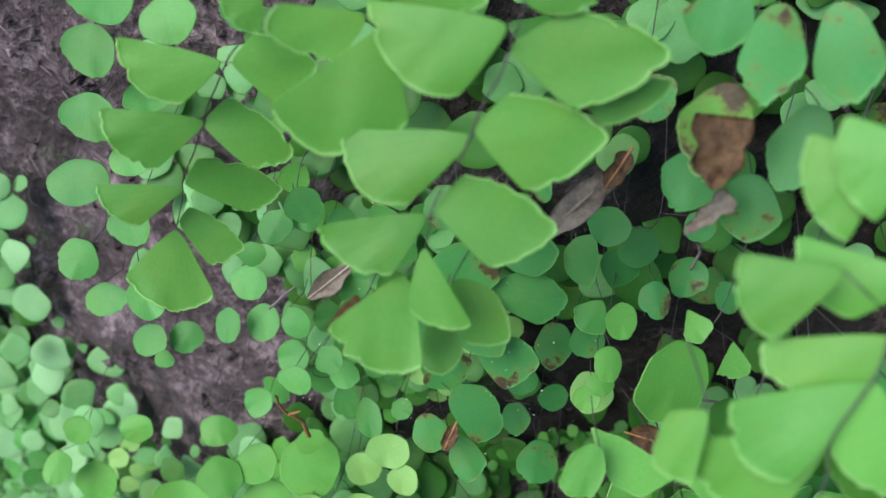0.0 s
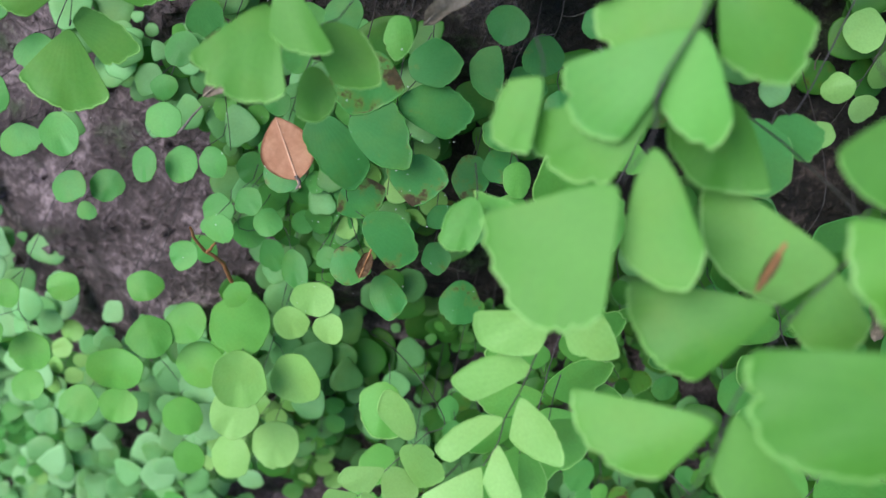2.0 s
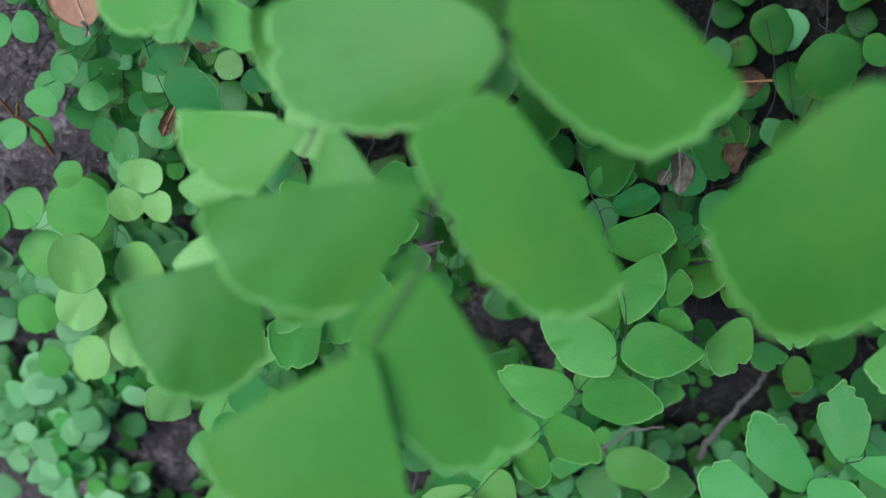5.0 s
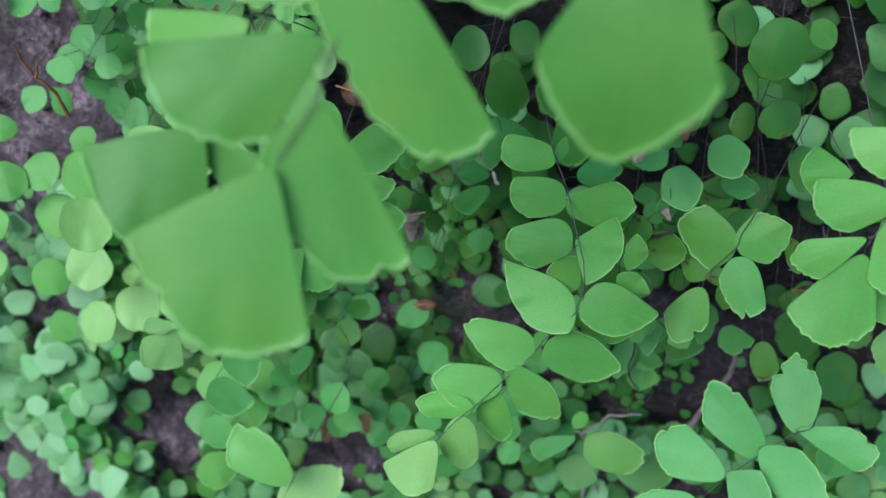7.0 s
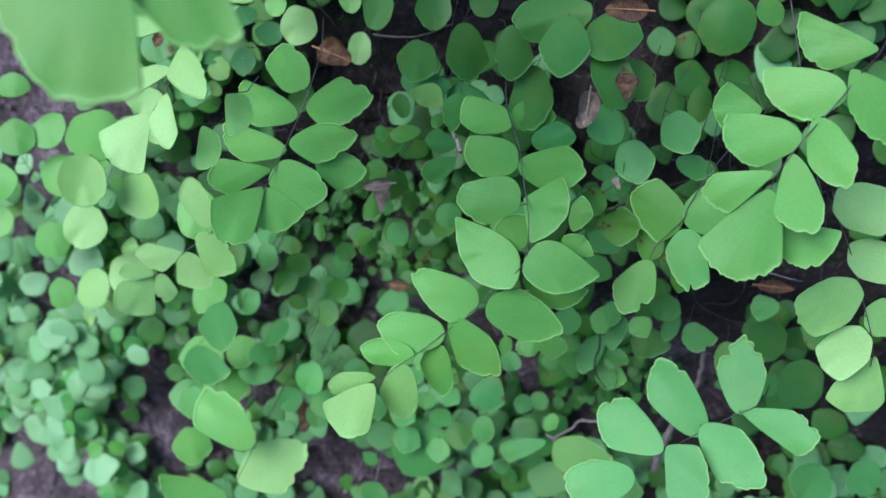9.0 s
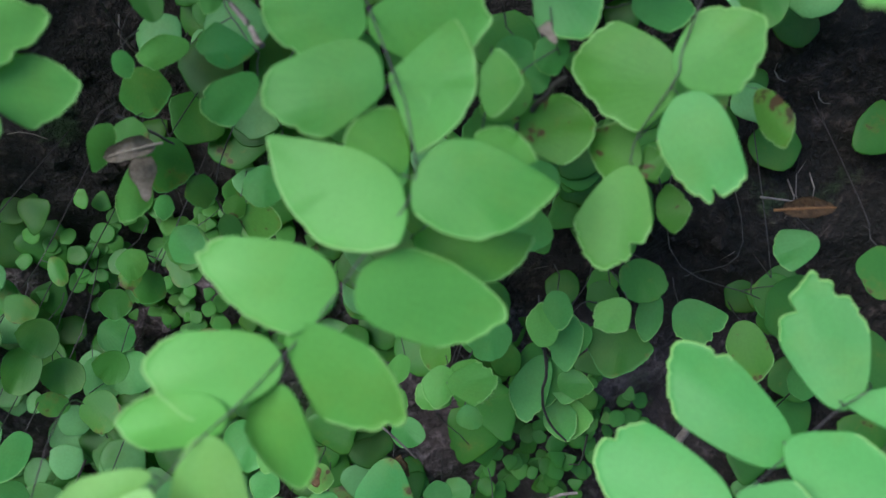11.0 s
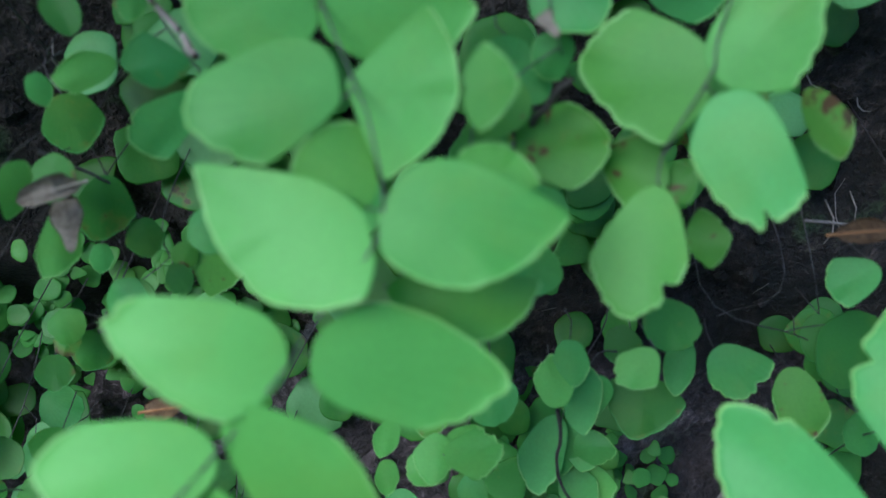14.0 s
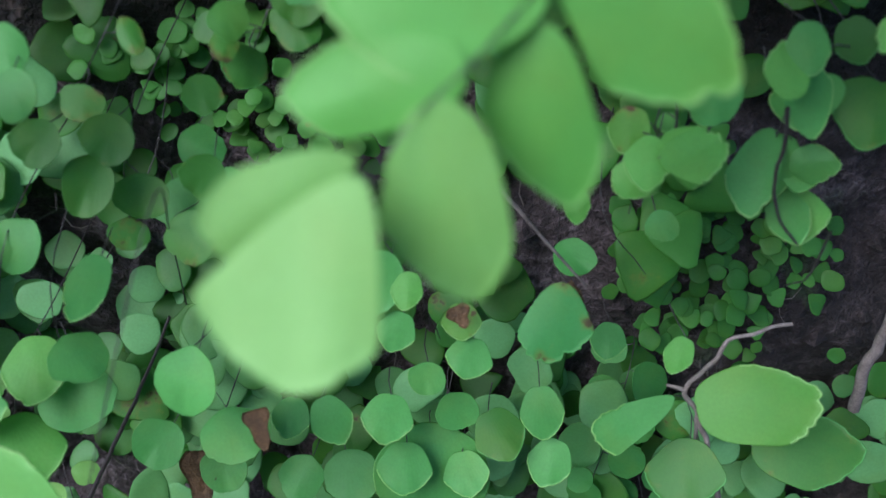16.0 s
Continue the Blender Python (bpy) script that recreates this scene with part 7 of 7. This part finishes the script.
leaflet(f, 'r', (0.1348, -0.0073, 0.5187), (0.1395, -0.0129, 0.5125), 0.0115, (0.21, -0.64, 0.74))
leaflet(f, 'r', (0.1260, -0.0078, 0.5143), (0.1236, -0.0159, 0.5072), 0.0130, (0.14, -0.68, 0.72))
f = frond('fern_sprig', 'mature', [(0.0247, 0.0300, 0.5958), (0.0186, -0.0132, 0.5892), (0.0193, -0.0142, 0.5824)])
leaflet(f, 'r', (0.0279, -0.0222, 0.5841), (0.0358, -0.0255, 0.5801), 0.0098, (-0.01, -0.79, 0.62))
leaflet(f, 'r', (0.0179, -0.0202, 0.5802), (0.0173, -0.0233, 0.5756), 0.0058, (0.05, -0.83, 0.56))
f = frond('fern_sprig', 'mature', [(0.0538, 0.0300, 0.5882), (0.0507, -0.0124, 0.5776), (0.0503, -0.0123, 0.5624)])
leaflet(f, 'r', (0.0516, -0.0179, 0.5822), (0.0528, -0.0211, 0.5766), 0.0106, (0.07, -0.86, 0.51))
leaflet(f, 'r', (0.0511, -0.0229, 0.5769), (0.0553, -0.0253, 0.5724), 0.0063, (-0.00, -0.88, 0.47))
leaflet(f, 'r', (0.0458, -0.0177, 0.5609), (0.0413, -0.0207, 0.5569), 0.0069, (0.01, -0.80, 0.60))
leaflet(f, 'r', (0.0508, -0.0176, 0.5559), (0.0494, -0.0216, 0.5504), 0.0071, (-0.04, -0.80, 0.60))

# ---- withered leaves and twigs ----
dead_leaf('orange', (-0.0591, -0.0265, 0.6277), (-0.0639, -0.0208, 0.6360), 0.0091, (0.03, -0.82, 0.58), 0.12, 'smooth orange-pink fallen leaf with a pale midrib')
dead_leaf('grey', (-0.0304, -0.0220, 0.6709), (-0.0401, -0.0317, 0.6647), 0.0060, (0.08, -0.59, 0.80), 0.90, 'curled grey-brown dead leaf with dust on it')
dead_leaf('brown', (-0.0287, -0.0210, 0.6747), (-0.0316, -0.0256, 0.6711), 0.0032, (0.09, -0.65, 0.76), 0.50, 'dry light brown dead leaf scrap')
dead_leaf('brown', (-0.0460, -0.0270, 0.6129), (-0.0474, -0.0305, 0.6094), 0.0029, (0.06, -0.71, 0.70), 0.60, 'reddish brown withered leaf scrap')
dead_leaf('brown', (-0.0236, -0.0390, 0.6952), (-0.0233, -0.0440, 0.6885), 0.0079, (-0.13, -0.80, 0.59), 0.50, 'withered brown half of a fern leaf with yellow rim', True)
dead_leaf('brown', (-0.0145, -0.0240, 0.6139), (-0.0067, -0.0245, 0.6128), 0.0058, (0.05, -0.74, 0.68), 0.70, 'crumpled rusty brown dead leaf')
dead_leaf('grey', (0.0422, -0.0300, 0.6212), (0.0428, -0.0355, 0.6164), 0.0048, (0.09, -0.66, 0.75), 0.90, 'crumpled pinkish grey dead leaf')
dead_leaf('brown', (0.0048, -0.0160, 0.5473), (0.0098, -0.0154, 0.5478), 0.0032, (-0.02, -0.63, 0.78), 0.30, 'small reddish brown leaf scrap')
dead_leaf('grey', (0.0015, -0.0205, 0.5805), (0.0026, -0.0240, 0.5757), 0.0042, (-0.09, -0.81, 0.57), 0.25, 'thin papery grey patch of a withered leaf', True)
dead_leaf('grey', (0.0040, -0.0220, 0.5832), (-0.0024, -0.0239, 0.5817), 0.0033, (0.10, -0.80, 0.59), 0.90, 'rolled grey-brown dead leaf')
dead_leaf('brown', (0.0487, -0.0370, 0.6422), (0.0412, -0.0383, 0.6415), 0.0043, (0.09, -0.83, 0.55), 0.50, 'brown withered tip of a fern leaf')
dead_leaf('brown', (0.0478, -0.0370, 0.6299), (0.0488, -0.0399, 0.6261), 0.0046, (0.05, -0.79, 0.62), 0.30, 'brown withered spot on a yellowing leaf', True)
dead_leaf('brown', (0.0884, -0.0200, 0.5776), (0.0967, -0.0182, 0.5775), 0.0033, (0.16, -0.74, 0.66), 0.60, 'brown withered leaf behind bright fronds')
dead_leaf('brown', (-0.0043, -0.0850, 0.6814), (-0.0062, -0.0881, 0.6788), 0.0011, (-0.08, -0.61, 0.79), 0.30, 'thin orange-brown sliver stuck to a frond')
dead_leaf('brown', (0.0369, -0.0135, 0.5224), (0.0395, -0.0152, 0.5198), 0.0027, (0.13, -0.76, 0.64), 0.30, 'brown withered edge of a small leaf', True)
dead_leaf('brown', (0.0222, -0.0125, 0.5180), (0.0237, -0.0144, 0.5156), 0.0037, (-0.08, -0.81, 0.58), 0.30, 'brown dying rim of a small round leaf', True)
dead_leaf('brown', (-0.0606, -0.0575, 0.6769), (-0.0638, -0.0603, 0.6742), 0.0021, (0.13, -0.76, 0.63), 0.40, 'brown withered corner of a fan-shaped fern leaf', True)
dead_leaf('grey', (-0.0658, -0.0300, 0.6534), (-0.0715, -0.0342, 0.6490), 0.0035, (0.14, -0.80, 0.59), 0.60, 'curled grey dead leaf behind green fronds')
dead_leaf('grey', (-0.0182, -0.0360, 0.6817), (-0.0232, -0.0391, 0.6770), 0.0034, (-0.07, -0.80, 0.59), 0.50, 'pinkish grey withered patch on an old leaf', True)
dead_leaf('brown', (0.0483, -0.0230, 0.6247), (0.0529, -0.0285, 0.6194), 0.0074, (0.13, -0.62, 0.77), 0.30, 'brown withered half of a yellowing fern leaf', True)
dead_leaf('brown', (-0.0168, -0.0110, 0.4884), (-0.0162, -0.0177, 0.4826), 0.0070, (0.17, -0.64, 0.75), 0.30, 'brown withered patch on a small leaf', True)
dead_leaf('orange', (-0.0494, -0.0160, 0.5022), (-0.0493, -0.0189, 0.4982), 0.0034, (0.03, -0.81, 0.58), 0.30, 'small orange-brown leaf scrap')
dead_leaf('grey', (0.0427, -0.0260, 0.6134), (0.0416, -0.0276, 0.6112), 0.0030, (-0.01, -0.82, 0.58), 0.40, 'pinkish brown withered leaf tip')
dead_leaf('grey', (0.0508, -0.0345, 0.6061), (0.0524, -0.0358, 0.6045), 0.0017, (-0.08, -0.81, 0.59), 0.25, 'grey papery patch on a fern leaf', True)
dead_leaf('brown', (-0.0046, -0.0235, 0.5090), (-0.0031, -0.0264, 0.5041), 0.0038, (0.03, -0.86, 0.52), 0.20, 'brown withered edge of a broad leaf', True)
twig('bark', [(-0.0589, -0.0280, 0.6298), (-0.0584, -0.0280, 0.6287), (-0.0590, -0.0280, 0.6270)], 0.00032, 'small grey crumbly bit of frass on the fallen leaf')
twig('bark', [(0.0864, -0.0040, 0.4910), (0.0857, -0.0064, 0.5035), (0.0861, -0.0088, 0.5179), (0.0867, -0.0112, 0.5330), (0.0860, -0.0136, 0.5426), (0.0828, -0.0160, 0.5556)], 0.00100, 'pale grey dry twig on the soil')
twig('bark', [(0.0651, -0.0140, 0.4787), (0.0613, -0.0137, 0.4910), (0.0585, -0.0133, 0.4984), (0.0560, -0.0130, 0.5031), (0.0592, -0.0127, 0.5077), (0.0618, -0.0123, 0.5122), (0.0694, -0.0120, 0.5148)], 0.00050, 'thin forked grey-brown twig')
twig('bark', [(0.0560, -0.0130, 0.5031), (0.0532, -0.0130, 0.5042)], 0.00040, 'thin grey-brown twig beside small leaves')
twig('bark', [(0.0279, -0.0140, 0.5372), (0.0335, -0.0120, 0.5291), (0.0406, -0.0100, 0.5193)], 0.00030, 'thin dark root over the soil')
twig('stalk', [(0.0674, -0.0200, 0.5353), (0.0681, -0.0160, 0.5257), (0.0672, -0.0120, 0.5214)], 0.00020, 'thin dry dark stem on soil')
twig('stalk', [(-0.0397, -0.0060, 0.4706), (-0.0298, -0.0053, 0.4898), (-0.0246, -0.0047, 0.4999), (-0.0203, -0.0040, 0.5094)], 0.00040, 'black wiry old stalk')
twig('rust', [(-0.0743, -0.0200, 0.5917), (-0.0752, -0.0215, 0.5984), (-0.0773, -0.0230, 0.6029), (-0.0787, -0.0245, 0.6067), (-0.0791, -0.0260, 0.6118)], 0.00045, 'rusty brown forked dry stem')
twig('rust', [(-0.0770, -0.0240, 0.6041), (-0.0744, -0.0270, 0.6099)], 0.00035, 'rusty brown dry stem tip on leaves')
twig('bark', [(-0.0812, -0.0200, 0.6288), (-0.0784, -0.0200, 0.6331), (-0.0765, -0.0200, 0.6355)], 0.00025, 'pale dry straw among small leaves')
twig('bark', [(0.0635, -0.0120, 0.4642), (0.0608, -0.0110, 0.4841), (0.0595, -0.0100, 0.4961)], 0.00050, 'pale dry straw on the soil')
twig('bark', [(0.0065, -0.0120, 0.4610), (0.0070, -0.0110, 0.4704), (0.0072, -0.0100, 0.4785)], 0.00030, 'pale dry straw on the soil')
twig('stalk', [(-0.0053, -0.0140, 0.6143), (-0.0001, -0.0153, 0.6156), (0.0056, -0.0167, 0.6178), (0.0120, -0.0180, 0.6227)], 0.00030, 'dark wiry fern stalk in shade')
twig('stalk', [(0.0502, -0.0260, 0.5904), (0.0517, -0.0300, 0.5949), (0.0539, -0.0340, 0.5999)], 0.00050, 'black wiry fern stalk among leaves')
twig('bark', [(0.0194, -0.0280, 0.5997), (0.0176, -0.0260, 0.6008), (0.0149, -0.0240, 0.6033), (0.0123, -0.0220, 0.6064)], 0.00045, 'brown dry stalk among dark leaves')
twig('stalk', [(-0.0041, -0.0120, 0.5825), (-0.0006, -0.0110, 0.5803), (0.0030, -0.0100, 0.5777)], 0.00030, 'dark thin stalk over the soil')
twig('bark', [(0.0892, -0.0100, 0.5744), (0.0948, -0.0090, 0.5734), (0.1008, -0.0080, 0.5725)], 0.00020, 'thin pale straw on dark soil')
twig('stalk', [(0.0588, -0.0200, 0.5519), (0.0595, -0.0195, 0.5470), (0.0596, -0.0190, 0.5410), (0.0618, -0.0185, 0.5356), (0.0649, -0.0180, 0.5320)], 0.00030, 'thin dark stalk among small leaves')
twig('bark', [(-0.0129, -0.0140, 0.6537), (-0.0108, -0.0120, 0.6492), (-0.0110, -0.0100, 0.6403)], 0.00035, 'grey dead twig in a dark gap')
TUFTS = [(0.063, 0.512), (0.068, 0.503), (0.061, 0.505), (-0.001, 0.541), (0.007, 0.541), (0.064, 0.504), (0.070, 0.508), (-0.015, 0.539), (-0.008, 0.536), (0.001, 0.536), (-0.006, 0.531)]
BARE = [(-0.121, 0.480, 0.016), (-0.119, 0.376, 0.018), (-0.080, 0.439, 0.013), (-0.011, 0.439, 0.017), (-0.106, 0.558, 0.015), (0.043, 0.507, 0.010), (0.084, 0.541, 0.009), (-0.133, 0.641, 0.016), (-0.138, 0.611, 0.018), (-0.126, 0.577, 0.017), (-0.107, 0.573, 0.012), (0.086, 0.500, 0.013), (-0.115, 0.564, 0.028), (-0.124, 0.481, 0.013), (-0.004, 0.546, 0.013), (-0.007, 0.604, 0.007), (0.056, 0.603, 0.007), (0.079, 0.588, 0.009), (-0.011, 0.577, 0.009), (-0.127, 0.563, 0.024), (-0.126, 0.483, 0.016), (-0.150, 0.357, 0.021), (-0.110, 0.453, 0.009), (-0.006, 0.536, 0.017), (-0.139, 0.558, 0.016), (-0.094, 0.573, 0.013), (-0.157, 0.492, 0.012), (0.046, 0.503, 0.012), (0.092, 0.495, 0.014), (-0.020, 0.541, 0.01), (0.095, 0.554, 0.013), (0.090, 0.520, 0.012), (-0.103, 0.562, 0.014), (-0.117, 0.562, 0.018), (-0.119, 0.490, 0.017), (-0.106, 0.491, 0.010)]  # x, z and radius of the spots of bare soil
# ---- the carpet of small leaves on the soil ----
def carpet(name, count, area, size, lift, seed, label, cover, tone):
    """Small rounded fern leaves on the bank, facing out and up; cover says where they grow."""
    r = random.Random(seed)
    verts, faces = [], []
    rings = []
    for k in range(24):
        outline = cut_corners(OUTLINES[r.choice("rrrocf")], 20, r, 0.09, 0.22)
        ph = r.uniform(0, 6.3)
        rings.append([(p.x * (1 + 0.06 * math.sin(9 * p.y + ph)), p.y * (0.97 + 0.07 * abs(math.sin(4 * p.x + ph)) ** 0.5)) for p in outline])
    placed = 0
    while placed < count:
        x, z = r.uniform(area[0], area[1]), r.uniform(area[2], area[3])
        if r.random() > cover(x, z):
            continue
        placed += 1
        s = size * r.uniform(0.7, 1.25)
        foot = Vector((x, bank_depth(x, z) - lift * r.uniform(0.15, 1.0), z))
        up = Vector((r.uniform(-0.3, 0.3), -0.8 + r.uniform(-0.2, 0.2), 0.6 + r.uniform(-0.25, 0.25))).normalized()
        y = Vector((r.uniform(-1, 1), r.uniform(-0.4, 0.2), r.uniform(-1.3, 0.4)))
        y = (y - up * y.dot(up)).normalized()
        xx = y.cross(up)
        w, cup = r.uniform(0.8, 1.12), r.uniform(-0.1, 0.14)
        k = len(verts)
        ring, twist = r.choice(rings), r.uniform(-0.2, 0.2)
        verts.append(foot + y * s * 0.5)
        for scale, down in ((0.6, 0.0), (0.95, 0.0), (1.0, 0.012), (0.99, 0.026)):
            for u, v in ring:
                drop = cup * (2 * u * scale) ** 2 * 0.5 + twist * u * (v - 0.5) * scale + down
                verts.append(foot + xx * (u * w * scale * s) + y * ((0.5 + (v - 0.5) * scale) * s) - up * (drop * s))
        n = len(ring)
        for i in range(n):
            j = (i + 1) % n
            faces.append((k, k + 1 + i, k + 1 + j))
            for row in range(3):
                a, b = k + 1 + row * n, k + 1 + (row + 1) * n
                faces.append((a + i, b + i, b + j, a + j))
    mesh = bpy.data.meshes.new(name)
    mesh.from_pydata(verts, [], faces)
    mesh.polygons.foreach_set("use_smooth", [True] * len(mesh.polygons))
    mesh.materials.append(LEAF[tone])
    return tagged(new(name, mesh), label, "leaves", kind="stuff")


def patchy(x, z):
    """Where the small leaves grow: thick low down, thin on the bare soil."""
    p = Vector((x * 22, 7.0, z * 22))
    grow = 0.7 + 0.8 * noise.noise(p) + 0.4 * noise.noise(p * 2.7)
    if x < -0.09 and z > 0.545:
        grow -= 0.5
    for bx, bz, radius in BARE:
        grow -= 1.5 * math.exp(-(((x - bx) ** 2 + (z - bz) ** 2) / radius ** 2) ** 2)
    return max(0.0, min(1.0, grow))


def right_side(x, z):
    return patchy(x, z) * (1.0 if x > -0.07 else 0.25)


def clusters(x, z):
    """Tufts of the tiniest leaves on open soil."""
    return sum(math.exp(-((x - cx) ** 2 + (z - cz) ** 2) / 0.011 ** 2) for cx, cz in TUFTS)


def left_side(x, z):
    return patchy(x, z) * (1.0 if x < -0.04 or z < 0.5 else 0.14)


carpet("small_fern_leaves", 1900, (-0.28, 0.24, 0.33, 0.76), 0.0081, 0.016, 1, "carpet of small rounded green fern leaves", left_side, "carpet")
carpet("broad_fern_leaves", 420, (-0.28, -0.085, 0.36, 0.6), 0.0098, 0.022, 6, "green rounded fern leaves, broad and crowded, paled for sky sheen", patchy, "pale")
# leaves coloured dark to deepen the shade in the gaps
carpet("undergrowth_leaves", 800, (-0.1, 0.24, 0.36, 0.7), 0.0078, 0.007, 7, "olive fern leaves deep under the fronds, darkened for shade", patchy, "shade")
carpet("tiny_fern_leaves", 700, (-0.28, 0.24, 0.33, 0.76), 0.0036, 0.009, 2, "tiny pale green fern leaves scattered over soil", left_side, "carpet")
carpet("tufts_of_tiny_leaves", 300, (-0.05, 0.12, 0.46, 0.6), 0.0034, 0.007, 4, "tufts of the tiniest fern leaves on dark soil", clusters, "tuft")
# these too carry the shade of the gaps in their colour
carpet("shaded_fern_leaves", 520, (-0.28, 0.24, 0.33, 0.76), 0.0092, 0.016, 3, "green fern leaves low on the bank, darkened for shade", right_side, "shade")

# small sprigs that arch out of the carpet
sprout = random.Random(31)
made = 0
while made < 75:
    x, z = sprout.uniform(-0.25, 0.16), sprout.uniform(0.38, 0.66)
    if sprout.random() > left_side(x, z) * (1.0 if x < -0.05 else 0.3):
        continue
    made += 1
    y = bank_depth(x, z)
    lean, reach, size = sprout.uniform(-0.9, 0.5), sprout.uniform(0.014, 0.024), sprout.uniform(0.0055, 0.0085)
    line = [(x, y + 0.004, z), (x + 0.2 * lean * reach, y - 0.45 * reach, z + 0.15 * reach), (x + 0.6 * lean * reach, y - 0.8 * reach, z - 0.25 * reach), (x + lean * reach, y - 0.9 * reach, z - 0.9 * reach)]
    f = frond("fern_sprig", sprout.choice(("mature", "mature", "fresh", "young")), line)
    points = LINES[f.name]
    n = len(points)
    for k in range(7):
        p = points[min(n - 1, int((0.35 + 0.1 * k) * n))]
        side = (1 if k % 2 else -1) * (1.0 if k < 6 else 0.1)
        d = Vector((side * 0.9 + lean * 0.3, sprout.uniform(-0.25, 0.15), -0.55 + sprout.uniform(-0.3, 0.3))).normalized()
        s = size * sprout.uniform(0.8, 1.2) * (1 - 0.03 * k)
        foot = p + d * 0.0012
        leaflet(f, "r", foot, foot + d * s, s * sprout.uniform(0.85, 1.05), (sprout.uniform(-0.3, 0.3), -0.75, 0.65))

# crumbs of earth on the bare soil
r = random.Random(21)
verts, faces = [], []
for i in range(7000):
    x, z = r.uniform(-0.28, 0.24), r.uniform(0.34, 0.76)
    s = 0.0003 + 0.0024 * r.random() ** 5
    c = Vector((x, bank_depth(x, z) - s * 0.3, z))
    k = len(verts)
    for d in ((1, 0, 0), (-1, 0, 0), (0, 1, 0), (0, -1, 0), (0, 0, 1), (0, 0, -1)):
        verts.append(c + Vector(d) * s * r.uniform(0.6, 1.3) + Vector((r.uniform(-0.3, 0.3), 0, r.uniform(-0.3, 0.3))) * s)
    for a, b, e in ((0, 2, 4), (2, 1, 4), (1, 3, 4), (3, 0, 4), (2, 0, 5), (1, 2, 5), (3, 1, 5), (0, 3, 5)):
        faces.append((k + a, k + b, k + e))
mesh = bpy.data.meshes.new("soil_crumbs")
mesh.from_pydata(verts, [], faces)
mesh.materials.append(SOIL)
tagged(new("soil_crumbs", mesh), "loose crumbs of dark purplish brown earth", "soil", kind="stuff")

# short dry fibres and straws of litter on the soil
verts, faces = [], []
for i in range(420):
    x, z = r.uniform(-0.26, 0.2), r.uniform(0.36, 0.72)
    a, size, thick = r.uniform(0, math.tau), r.uniform(0.002, 0.009), r.uniform(0.00006, 0.00018)
    k = len(verts)
    for s in range(4):
        u = x + math.cos(a + 0.25 * s) * size * s / 3
        v = z + math.sin(a + 0.25 * s) * size * s / 3
        c = Vector((u, bank_depth(u, v) - 0.0006 - 0.0006 * math.sin(s), v))
        for d in ((1, 0, 0.3), (-0.5, -0.5, 0.6), (-0.5, -0.5, -0.9)):
            verts.append(c + Vector(d) * thick)
    for s in range(3):
        for e in range(3):
            faces.append((k + 3 * s + e, k + 3 * s + (e + 1) % 3, k + 3 * s + 3 + (e + 1) % 3, k + 3 * s + 3 + e))
mesh = bpy.data.meshes.new("litter_fibres")
mesh.from_pydata(verts, [], faces)
mesh.materials.append(TWIG["bark"])
tagged(new("litter_fibres", mesh), "short pale dry fibres of litter on soil", "litter", kind="stuff")

# white specks of dust among the older leaves
verts, faces = [], []
for i in range(90):
    c = Vector((r.gauss(-0.05, 0.017), r.uniform(-0.036, -0.022), r.gauss(0.632, 0.014)))
    s = r.uniform(0.00004, 0.00012)
    k = len(verts)
    for d in ((1, 0, 0), (-1, 0, 0), (0, 1, 0), (0, -1, 0), (0, 0, 1), (0, 0, -1)):
        verts.append(c + Vector(d) * s * r.uniform(0.6, 1.6))
    for a, b, e in ((0, 2, 4), (2, 1, 4), (1, 3, 4), (3, 0, 4), (2, 0, 5), (1, 2, 5), (3, 1, 5), (0, 3, 5)):
        faces.append((k + a, k + b, k + e))
mesh = bpy.data.meshes.new("dust_specks")
mesh.from_pydata(verts, [], faces)
mesh.materials.append(DUST)
tagged(new("dust_specks", mesh), "fine white specks of dust on old leaves", "dust", kind="stuff")
